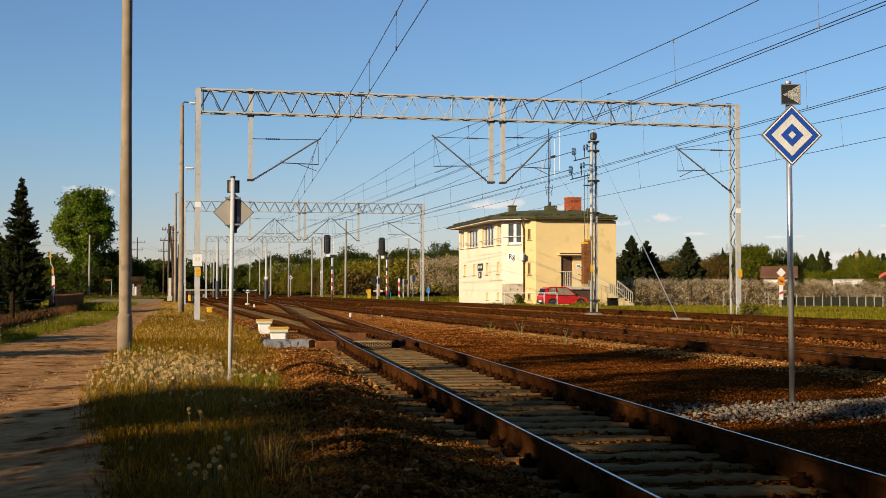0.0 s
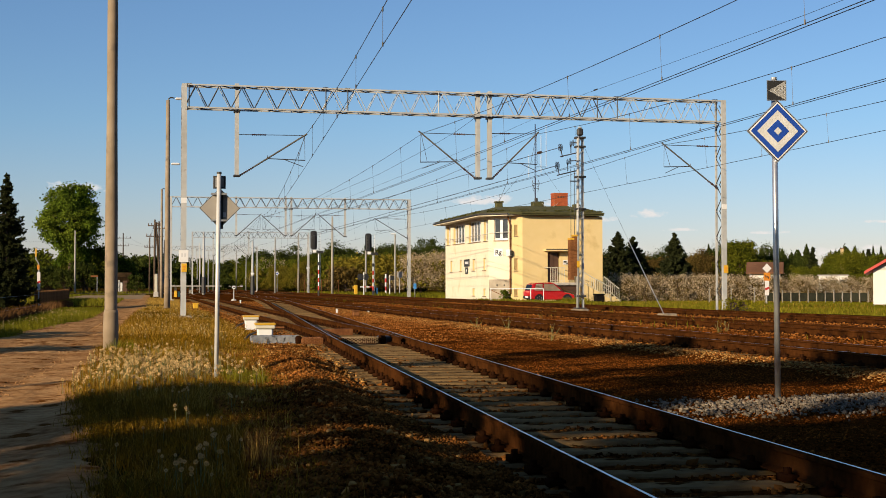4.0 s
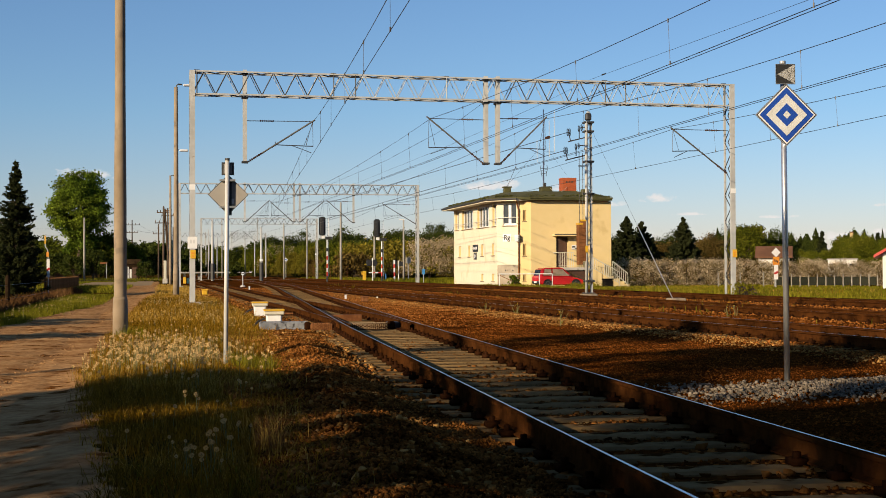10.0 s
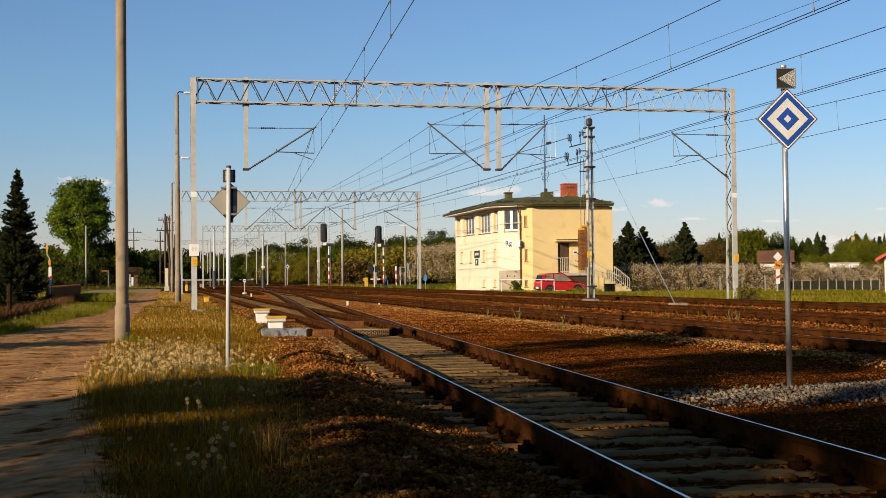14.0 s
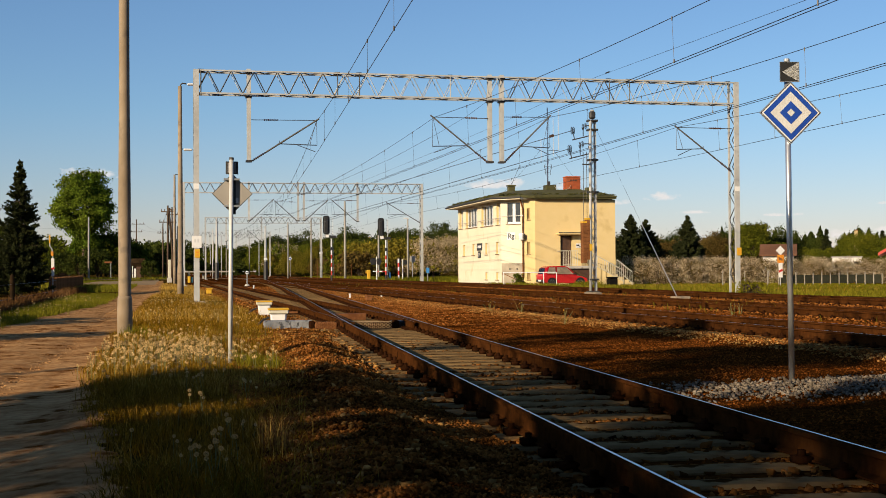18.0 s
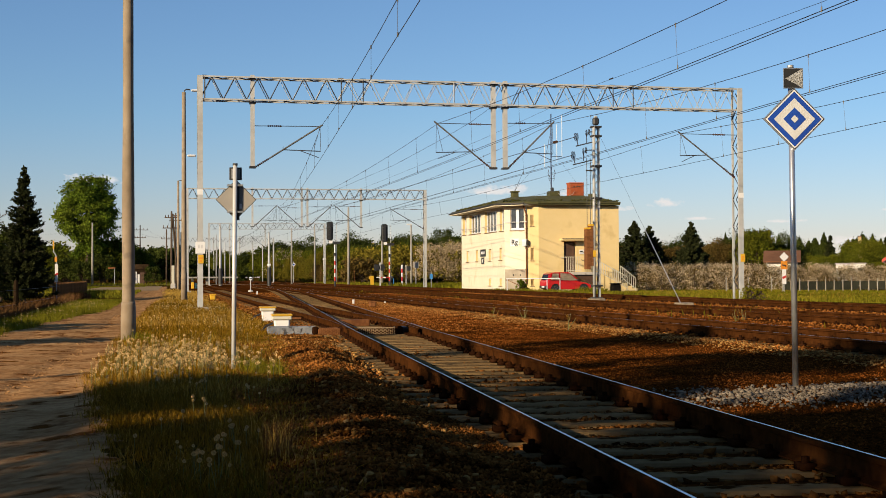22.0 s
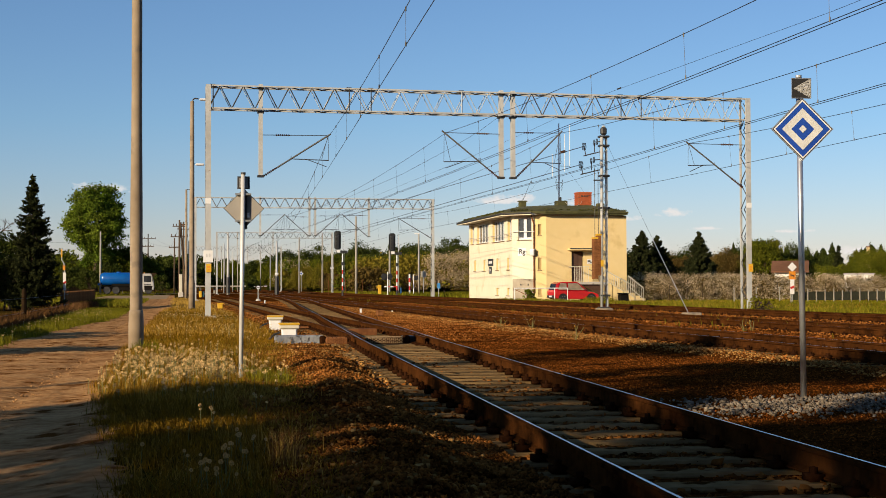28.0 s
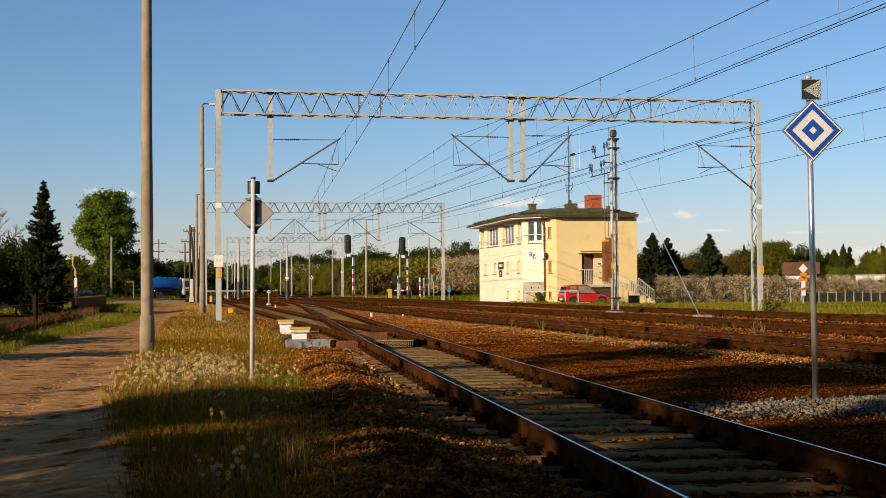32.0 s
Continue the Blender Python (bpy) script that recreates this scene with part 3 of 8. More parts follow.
# the switch: two tongue rails, slide chairs, steel drive bars
sw = thing("railway_switch", Matrix(), "rusty railway switch with tongue rails and steel drive bars", "switch")
for fn, off in ((centre_left, 0.69), (centre_a, -0.69)):
    sweep("tongue_rail", [(float(fn(y)) + (0.06 if off < 0 else -0.06) * max(0.0, (33 - y) / 6), float(y), -0.004) for y in np.arange(27.2, 39, 0.9)], off, sw, RAIL_DULL)
part("drive_bar", newbox(4.58, 33.7, -0.2, 0.80, 0.34, 0.17, bevel=0.015), BROWN_STEEL, sw)
for y, x0, x1, plate, rib in ((28.85, 3.14, 3.62, BROWN_STEEL, RIB_RUST), (28.7, 3.86, 4.84, CLIP, RIB_WORN)):
    cover = part("rod_cover", newbox((x0 + x1) / 2, y, -0.21, x1 - x0, 0.40, 0.15, bevel=0.02), plate, sw, "rusty chequered rod cover")
    bm = bmesh.new()
    for r in range(4):
        for k in range(int((x1 - x0 - 0.06) / 0.045)):
            box(bm, x0 + 0.05 + 0.045 * k, y - 0.203, -0.175 + 0.030 * r, 0.034, 0.012, 0.013, Matrix.Rotation(radians(35 if (r + k) % 2 else -35), 4, "Y"))
            box(bm, x0 + 0.05 + 0.045 * k, y - 0.14 + 0.09 * r, -0.062, 0.030, 0.075, 0.012, Matrix.Rotation(radians(28 if (r + k) % 2 else -28), 4, "Z"))
    part("tread_rib", bm, rib, cover, kind="stuff")
    for x in (x0 - 0.05, x1 + 0.05):
        part("rod_bracket", newbox(x, y, -0.2, 0.13, 0.34, 0.18, bevel=0.03), CLIP, sw)
part("detector_box", newbox(4.99, 28.9, -0.2, 0.30, 0.5, 0.16, bevel=0.03), BLACK, sw)
bm = bmesh.new()
for y in np.arange(27.6, 40, 0.6):
    for fn, off in ((centre_a, 0.62), (centre_a, -0.62), (centre_left, -0.62)):
        box(bm, float(fn(y)) + off, y, -0.2, 0.30, 0.16, 0.05)
part("slide_chair", bm, CLIP, sw, kind="stuff")


# ---- catenary gantries ----
ARM_GREY = surf("weathered_tube", (0.075, 0.072, 0.066), (0.135, 0.128, 0.115), 6.0, 0.6, 0.1, metal=0.3)
def column(parent, x, y, z0, z1, fine, gap=0.6, w=0.20):
    """Two channels joined by zigzag lacing on both sides."""
    c = part("column_channel", newbox(x, y - gap / 2, z0, w, 0.09, z1 - z0), GALV, parent)
    part("column_channel", newbox(x - w / 2 + 0.035, y + gap / 2, z0, 0.07, 0.09, z1 - z0), GALV, parent)
    for s in (-1, 1):
        bm = bmesh.new()
        z, k = z0 + 0.3, 0
        while z < z1 - 0.5:
            a, b = (y - gap / 2, y + gap / 2) if k % 2 == 0 else (y + gap / 2, y - gap / 2)
            tube(bm, (x + s * (w / 2 - 0.02), a, z), (x + s * (w / 2 - 0.02), b, z + 0.55), 0.022, 4)
            z, k = z + 0.55, k + 1
            if fine:
                part("lacing_bar", bm, DARK_STEEL, parent)
                bm = bmesh.new()
        if fine:
            bm.free()
        else:
            part("lacing", bm, DARK_STEEL, parent, kind="stuff")
    part("footing", newbox(x, y, z0 - 0.35, 0.62, 0.9, 0.38, bevel=0.03), PALE_CONCRETE, parent)


def insulator(bm, p, q, r=0.055):
    """A string of sheds from p to q."""
    p, q = Vector(p), Vector(q)
    n = max(3, int((q - p).length / 0.07))
    tube(bm, p, q, 0.02, 5)
    for i in range(n):
        a = p.lerp(q, (i + 0.2) / n)
        b = p.lerp(q, (i + 0.75) / n)
        tube(bm, a, b, r, 7, r * 0.5)
    return bm


def cantilever(parent, hx, y, z_top, z_low, side, reach, zc):
    """A slanted tube from the foot of a hanger up to the messenger wire, a stay, and a steady arm at the contact wire."""
    tip = Vector((hx + side * reach, y, z_top))
    foot = Vector((hx + side * 0.12, y, z_low + 0.05))
    d = (tip - foot).normalized()
    part("cantilever_tube", newtube(foot + d * 0.62, tip + d * 0.12, 0.032, 8), ARM_GREY, parent)
    part("foot_insulator", insulator(bmesh.new(), foot, foot + d * 0.62), INSUL, parent)
    st = Vector((hx + side * 0.06, y, z_top - 0.02))
    bm = bmesh.new()
    tube(bm, st, st.lerp(tip, 0.22), 0.016, 5)
    tube(bm, st.lerp(tip, 0.42), tip, 0.014, 5)
    part("stay", bm, DARK_STEEL, parent)
    part("stay_insulator", insulator(bmesh.new(), st.lerp(tip, 0.20), st.lerp(tip, 0.42), 0.045), INSUL, parent)
    base = foot.lerp(tip, 0.40)
    arm_z = zc + 0.34
    base.z = arm_z
    base.x = foot.x + (tip.x - foot.x) * (arm_z - foot.z) / (tip.z - foot.z)
    end = Vector((tip.x + side * 0.02, y, arm_z - 0.04))
    bm = tube(bmesh.new(), base, end, 0.018, 6)
    tube(bm, base.lerp(end, 0.45) - Vector((0, 0, 0.01)), Vector((tip.x - side * 0.05, y, zc + 0.05)), 0.014, 5)
    tube(bm, base + Vector((0, 0, 0.12)), base - Vector((0, 0, 0.05)), 0.012, 4)
    part("steady_arm", bm, DARK_STEEL, parent)
    bm = tube(bmesh.new(), end, tip, 0.008, 4)
    tube(bm, (tip.x - side * 0.25, y, arm_z), tip, 0.008, 4)
    part("hanger_wire", bm, WIRE, parent)


def gantry(y, x0, x1, z0a, z0b, zb, zt, hangers, label, fine):
    g = thing("catenary_gantry", pose(0, y, 0), label, "catenary gantry", "catenary gantries")
    column(g, x0, 0, z0a, zt + 0.03, fine)
    column(g, x1, 0, z0b, zt + 0.03, fine)
    for s in (-0.29, 0.29):
        for z in (zb, zt):
            part("chord", newbox((x0 + x1) / 2, s, z - 0.028, x1 - x0, 0.06, 0.056), GALV, g)
    n = int(round((x1 - x0) / 0.87)) * 2
    step = (x1 - x0) / n
    for s in (-0.29, 0.29):
        joined = bmesh.new()
        for k in range(n):
            a, b = (zb, zt) if k % 2 == 0 else (zt, zb)
            p, q = (x0 + k * step, s, a), (x0 + (k + 1) * step, s, b)
            if fine:
                f = k / n
                # thicker front bars of two sections; dark colour stands for their shadow side
                heavy_shaded = s < 0 and (f < 0.24 or 0.548 < f < 0.75)
                part("diagonal", newtube(p, q, 0.021 if heavy_shaded else 0.015, 4), DARK_STEEL if heavy_shaded else GALV, g)
            else:
                tube(joined, p, q, 0.023, 4)
        if fine:
            joined.free()
        else:
            part("lattice", joined, DARK_STEEL if s < 0 else GALV, g, kind="stuff")
    # bracing bars coloured dark for the shade seen from below
    bm = bmesh.new()
    for k in range(n):
        for z in (zb, zt):
            x = x0 + k * step
            tube(bm, (x, -0.29 if k % 2 else 0.29, z), (x + step, 0.29 if k % 2 else -0.29, z), 0.024, 4)
    part("bracing", bm, DARK_STEEL, g, kind="stuff")
    if fine:
        for f in (0.008, 0.246, 0.285, 0.45, 0.75, 0.789, 0.985):
            part("joint_post", newtube((x0 + f * (x1 - x0), -0.31, zb), (x0 + f * (x1 - x0), -0.31, zt), 0.022, 4), GALV if f == 0.45 else DARK_STEEL, g)
            part("joint_plate", newbox(x0 + f * (x1 - x0), 0, zt + 0.03, 0.2, 0.5, 0.03), DARK_STEEL, g)
    for hx, zl, arms in hangers:
        if zl:
            hb = newbox(hx, -0.09, zl, 0.15, 0.06, zt + 0.12 - zl)
            box(hb, hx, 0.09, zl, 0.15, 0.06, zt + 0.12 - zl)
            part("drop_post", hb, GALV, g)
            for z in (zl, zb - 0.12, zt - 0.05):
                part("post_clamp", newbox(hx, 0, z, 0.24, 0.34, 0.07), DARK_STEEL, g)
        for side, reach, z_top, z_low, zc in arms:
            cantilever(g, hx, 0.0, z_top, z_low, side, reach, zc)
    return g


G1 = gantry(51.5, 1.17, 22.95, -0.1, 0.0, 7.80, 8.66, [(3.15, 5.22, [(1, 2.59, 6.86, 5.22, 5.6)]), (12.62, 5.28, [(-1, 2.30, 7.07, 5.28, 5.62)]), (13.10, 5.28, [(1, 1.95, 7.14, 5.28, 5.62)]), (22.95, 0, [(-1, 2.47, 6.82, 5.0, 5.62)])], "tall grey lattice gantry carrying overhead wires across the tracks", True)
gantry(115.0, 1.55, 21.97, -0.1, 0.0, 7.75, 8.58, [(7.01, 5.32, [(1, 2.03, 7.15, 5.32, 5.6)]), (11.21, 5.33, [(-1, 1.93, 7.0, 5.33, 5.6)]), (11.70, 5.33, [(1, 2.0, 7.1, 5.33, 5.6)]), (16.35, 5.28, [(-1, 2.23, 7.15, 5.28, 5.6)]), (21.97, 0, [(-1, 3.0, 6.92, 5.15, 5.6)])], "second grey lattice gantry further down the tracks", False)
gantry(192.0, 5.6, 22.0, -0.1, 0.0, 7.9, 8.7, [(8.5, 5.3, [(1, 2.0, 6.9, 5.3, 5.6)]), (13.5, 5.3, [(-1, 2.0, 6.9, 5.3, 5.6)])], "distant grey lattice gantry beyond the crossing", False)
gantry(262.0, 1.5, 20.0, -0.1, 0.0, 7.9, 8.7, [(8.5, 5.3, []), (13.5, 5.3, [])], "far lattice gantry near the station", False)


# ---- overhead wires ----
def catenary(supports, sags, label, twin=False, zc=5.62):
    """Messenger wire sagging from support to support, droppers and contact wire; supports: (y, contact x, messenger x, messenger height)."""
    w = thing("overhead_wire", Matrix(), label, "overhead wire", "overhead wires")
    mess, cont = [], []
    for (ya, ca, ma, za), (yb, cb, mb, zb), sag in zip(supports, supports[1:], sags):
        def messenger(f):
            return (ma + f * (mb - ma), ya + f * (yb - ya), za + f * (zb - za) - sag * 4 * f * (1 - f))

        def contact(f):
            return (ca + f * (cb - ca), ya + f * (yb - ya), zc)
        n = 18
        mess += [messenger(i / n) for i in range(n)]
        cont += [contact(i / n) for i in range(n)]
        for f in np.arange(0.07, 1.0, 0.105):
            a, b = messenger(f), contact(f)
            if a[1] < 200:
                drop = newtube(a, b, 0.0042, 4)
                tube(drop, (b[0], b[1], zc - 0.02), (b[0], b[1], zc + 0.07), 0.016, 4)
                tube(drop, (a[0], a[1], a[2] - 0.06), (a[0], a[1], a[2] + 0.03), 0.016, 4)
                part("dropper", drop, WIRE, w)
    y, c, m, z = supports[-1]
    mess.append((m, y, z))
    cont.append((c, y, zc))
    part("messenger_wire", wire_line(bmesh.new(), mess, 0.0090), WIRE, w)
    part("contact_wire", wire_line(bmesh.new(), cont, 0.0085), WIRE, w)
    if twin:
        part("contact_wire", wire_line(bmesh.new(), [(x + 0.09, y, z - 0.02) for x, y, z in cont], 0.008), WIRE, w)
    return w


catenary([(-0.5, 2.83, 2.83, 6.84), (51.5, 5.76, 5.76, 6.84), (115.0, 9.15, 9.05, 7.1), (192.0, 10.5, 10.5, 6.93), (262.0, 10.6, 10.6, 6.93), (330.0, 10.6, 10.6, 6.93)], (0.51, 0.85, 0.6, 0.5, 0.5), "thin dark overhead wires above the near track")
catenary([(-8.9, 11.05, 11.05, 7.07), (51.5, 10.47, 10.40, 7.07), (115.0, 9.3, 9.28, 7.0), (192.0, 10.4, 10.4, 6.95), (262.0, 10.4, 10.4, 6.95), (330.0, 10.4, 10.4, 6.95)], (0.66, 0.55, 0.5, 0.4, 0.4), "thin dark overhead wires above the main track", True, 5.48)
catenary([(-1.5, 15.52, 15.52, 7.14), (51.5, 15.13, 15.08, 7.14), (115.0, 13.9, 13.85, 7.12), (192.0, 15.0, 15.0, 6.93), (262.0, 15.2, 15.2, 6.93), (330.0, 15.2, 15.2, 6.93)], (0.78, 0.55, 0.5, 0.45, 0.45), "thin dark overhead wires above the third track", True, 5.48)
catenary([(7.5, 20.93, 20.93, 6.83), (51.5, 20.6, 20.5, 6.83), (115.0, 19.1, 18.97, 6.92), (192.0, 20.0, 20.0, 6.88), (262.0, 20.2, 20.2, 6.88), (330.0, 20.2, 20.2, 6.88)], (0.47, 0.50, 0.5, 0.45, 0.45), "thin dark overhead wires above the outer track", False, 5.55)
fw = thing("feeder_wire", Matrix(), "thin dark feeder wire over the gantry", "overhead wire")
part("cable", wire_line(bmesh.new(), [(17.5, 5, 8.2), (17.2, 33, 8.36), (17.2, 40.3, 8.56), (17.2, 50.9, 8.84), (16.9, 51.5, 8.74), (16.75, 58, 8.56), (16.7, 70, 8.49), (16.6, 81, 8.48), (16.5, 115, 8.7), (17.5, 192, 8.8)], 0.0065), WIRE, fw)
part("insulator", insulator(bmesh.new(), (17.2, 50.3, 8.84), (17.2, 50.75, 8.85), 0.03), BLACK, fw)
fw = thing("overlap_wire", Matrix(), "second messenger wire leaving the gantry's drop post", "overhead wire")
part("cable", wire_line(bmesh.new(), [(12.58, 51.5, 7.78), (11.95, 52.6, 7.26), (11.75, 57.2, 7.06), (11.4, 68, 6.8), (10.7, 90, 6.75), (9.6, 115, 7.0)], 0.0075), WIRE, fw)


# ---- poles and signs by the track ----
def round_pole(name, x, y, z0, h, r0, r1, label, mat=CONCRETE, collar=True):
    t = thing(name, pose(x, y, z0), label, "pole")
    part("shaft", lathe(bmesh.new(), [(r0 * (1 + 0.03 * math.sin(i * 5.1)) + (r1 - r0) * i / 14, -0.3 + (h + 0.3) * i / 14) for i in range(15)], 20), mat, t, smooth=True)
    if collar:
        part("collar", lathe(bmesh.new(), [(r0 * 1.10, -0.2), (r0 * 1.13, 0.5), (r0 * 1.07, 0.72), (r0 * 1.0, 0.78)], 20), mat, t, smooth=True)
    return t


round_pole("concrete_pole", -0.7, 24.4, -0.15, 9.5, 0.118, 0.072, "tall tapered concrete pole in dry grass beside the path")
# ---- poles, lamps and signs ----
def street_lamp(x, y, z0, h, arms, label):
    t = thing("street_lamp", pose(x, y, z0), label, "street lamp", "street lamps")
    part("pole", lathe(bmesh.new(), [(0.15, -0.2), (0.145, 1.3), (0.125, 1.5), (0.115, h * 0.5), (0.09, h)], 14), CONCRETE, t, smooth=True)
    for z, reach in arms:
        bm = wire_line(bmesh.new(), [(0, 0, z - 0.15), (0.03, 0, z + 0.05), (reach * 0.4, 0, z + 0.12), (reach, 0, z + 0.1)], 0.035, 6)
        arm = part("arm", bm, DARK_STEEL, t)
        part("lamp_head", newbox(reach + 0.25, 0, z + 0.02, 0.42, 0.2, 0.10, bevel=0.04), WHITE, arm, "pale grey lamp head")
    return t


street_lamp(0.72, 64.9, -0.1, 10.0, [(10.02, 0.3), (6.9, 0.12)], "tall concrete street lamp with two small lamp heads")
street_lamp(0.9, 128.4, 0.0, 10.2, [(10.1, 0.3)], "distant concrete street lamp beside the path")


def diamond(bm, c, half, y0, thick):
    v = [bm.verts.new((c[0] + dx * half, y, c[1] + dz * half)) for y in (y0, y0 + thick) for dx, dz in ((0, -1), (1, 0), (0, 1), (-1, 0))]
    bm.faces.new(v[:4])
    bm.faces.new(v[4:][::-1])
    for i in range(4):
        bm.faces.new((v[i], v[i + 4], v[(i + 1) % 4 + 4], v[(i + 1) % 4]))
    bmesh.ops.recalc_face_normals(bm, faces=bm.faces)
    return bm


def traction_sign():
    """Blue and white diamond on a zinc tube, with a small black square above it."""
    t = thing("railway_sign", pose(6.79, 13.71, -0.17, 0, 0, -8), "blue and white diamond railway sign on zinc pole", "railway sign")
    post = part("post", newtube((0, 0.05, -0.2), (-0.02, 0.05, 3.52), 0.032, 16), ZINC, t, smooth=True)
    part("post_cap", newtube((-0.02, 0.05, 3.52), (-0.02, 0.05, 3.545), 0.036, 12), ZINC, post)
    c = (0.0, 2.94)
    part("plate", diamond(bmesh.new(), c, 0.350, 0.0, 0.012), ZINC, t)
    for half, y, mat, nm in ((0.336, -0.003, BLACK, "rim"), (0.326, -0.006, WHITE, "white_border"), (0.306, -0.009, BLUE, "blue_field"), (0.232, -0.012, REFLECT, "white_square"), (0.128, -0.015, BLUE, "blue_square"), (0.044, -0.018, REFLECT, "white_centre")):
        part(nm, diamond(bmesh.new(), c, half, y, 0.003), mat, t)
    sq = part("direction_plate", newbox(-0.01, 0.0, 3.28, 0.215, 0.012, 0.225), BLACK, t)
    bm = bmesh.new()
    bm.faces.new([bm.verts.new(p) for p in ((0.093, -0.009, 3.285), (0.093, -0.009, 3.5), (-0.10, -0.009, 3.39))])
    bmesh.ops.solidify(bm, geom=bm.faces[:], thickness=0.003)
    part("white_triangle", bm, REFLECT, sq)
    bm = newbox(-0.01, -0.008, 3.28, 0.215, 0.004, 0.006)
    for z, dx, sx in ((3.499, 0, 0.215),):
        box(bm, -0.01, -0.008, z, sx, 0.004, 0.006)
    for dx in (-0.108, 0.108):
        box(bm, -0.01 + dx, -0.008, 3.28, 0.006, 0.004, 0.225)
    part("plate_rim", bm, ZINC, sq)
    for z in (2.80, 3.08, 3.38):
        part("bracket", newbox(0, 0.045, z, 0.10, 0.075, 0.03), ZINC, t)


REFLECT = surf("white_reflector", (0.484, 0.484, 0.468), (0.577, 0.577, 0.562), 60.0, 0.5, 0.2)
traction_sign()


def back_sign():
    """The back of a smaller diamond sign on a zinc tube."""
    t = thing("railway_sign", pose(0.76, 16.3, -0.12), "back of grey diamond railway sign on zinc pole", "railway sign")
    part("post", newtube((0, 0, -0.2), (0.028, 0, 2.52), 0.026, 14), ZINC_PALE, t, smooth=True)
    part("post_cap", newtube((0.028, 0, 2.52), (0.028, 0, 2.545), 0.031, 10), DARK_STEEL, t)
    c = (0.04, 2.11)
    bm = diamond(bmesh.new(), c, 0.235, 0.045, 0.01)
    part("plate", bm, BACK_GREY, t)
    part("folded_edge", diamond(bmesh.new(), c, 0.244, 0.056, 0.008), DARK_STEEL, t)
    part("channel", newbox(0.062, 0.038, 1.86, 0.036, 0.016, 0.42), DARK_STEEL, t, "dark mounting channel")
    for z in (1.95, 2.27):
        part("clamp", newbox(0.03, 0.03, z, 0.19, 0.075, 0.022), ZINC, t)
    part("upper_plate", newbox(0.035, 0.04, 2.345, 0.15, 0.012, 0.155, bevel=0.004), DARK_STEEL, t)
    part("pale_panel", newbox(0.035, 0.032, 2.362, 0.10, 0.006, 0.12), BACK_GREY, t)
    part("sticker", newbox(0.085, 0.034, 2.0, 0.05, 0.004, 0.06), WHITE, t)
    part("bracket", newbox(0.01, 0.028, 2.37, 0.05, 0.006, 0.10), ZINC, t)


BACK_GREY = surf("primer_grey", (0.281, 0.257, 0.226), (0.328, 0.304, 0.265), 6.0, 0.6, 0.05)
back_sign()


FADED = surf("faded_grey", (0.499, 0.491, 0.476), (0.546, 0.538, 0.523), 6.0, 0.6)


def plates_on_gantry():
    for x, z, side in ((1.165, 4.27, 1), (22.95, 4.3, 1)):
        t = part("white_band", newbox(x, -0.352, z - 0.1, 0.215, 0.012, 0.2), WHITE, G1)
    km = thing("number_plate", pose(1.17, 51.12, 1.95), "white location plate on the gantry column", "sign")
    part("plate", newbox(0, 0, 0, 0.36, 0.012, 0.45, bevel=0.004), WHITE, km)
    for dx in (-0.07, 0.07):
        for dz in (0.2,):
            part("faded_bar", newbox(dx * 0.8, -0.008, dz, 0.06, 0.003, 0.13), FADED, km)
    for x, z in ((1.19, 1.58), (22.99, 1.58)):
        y = thing("warning_plate", pose(x, 51.12, z), "yellow warning plate on the gantry column", "sign", "yellow plates")
        part("plate", newbox(0, 0, 0, 0.20, 0.012, 0.32, bevel=0.004), YELLOW, y)
        part("dark_bar", newbox(0, -0.008, 0.07, 0.09, 0.003, 0.05), ORANGE, y)
        part("dark_bar", newbox(0, -0.008, 0.17, 0.12, 0.003, 0.06), ORANGE, y)


plates_on_gantry()


def point_machine(x, y, label):
    t = thing("point_machine", pose(x, y, -0.22, 0, 0, -3), label, "point machine", "point machines")
    bm = newbox(0, 0, 0.0, 0.36, 0.55, 0.32, bevel=0.03)
    for v in bm.verts:
        if v.co.z < 0.1:
            v.co.x *= 0.9
    part("housing", bm, WHITE, t)
    bm = newbox(0, 0, 0.31, 0.45, 0.64, 0.085, bevel=0.02)
    part("lid_rim", bm, CREAM, t)
    part("lid", newbox(0, 0, 0.393, 0.48, 0.67, 0.04, bevel=0.015), YELLOW, t, "yellow lid")
    part("cable", wire_line(bmesh.new(), [(-0.2, 0.1, 0.22), (-0.35, 0.05, 0.16), (-0.48, -0.1, 0.03)], 0.025, 6), BLACK, t)
    part("drive_rod", newtube((0.2, 0, 0.08), (0.95, 0.05, 0.08), 0.03, 8), BROWN_STEEL, t)
    return t


point_machine(2.52, 30.6, "white point machine with yellow lid on ballast")
point_machine(2.78, 38.6, "white point machine with yellow lid beside siding")
t = thing("concrete_block", pose(2.6, 29.0, -0.25), "spotted grey concrete bearer beside the switch", "concrete block")
part("block", newbox(0, 0, 0, 1.05, 0.32, 0.24, bevel=0.03), surf("mottled_concrete", (0.125, 0.133, 0.148), (0.265, 0.265, 0.265), 14.0, 0.9, 0.6, spots=(0.0468, 0.0468, 0.0507), spot_scale=9.0, spot_at=0.55), t)
part("hook", newbox(0.56, 0, 0.06, 0.12, 0.18, 0.12, bevel=0.03), BLACK, t)


def stub(x, y, z, w, d, h, mat, name, label, cat, cap=None):
    t = thing(name, pose(x, y, z), label, cat)
    part("body", newbox(0, 0, 0, w, d, h, bevel=min(w, d, h) * 0.15), mat, t)
    if cap:
        part("cap", newbox(0, 0, h, w * 1.15, d * 1.15, h * 0.15), cap, t)
    return t


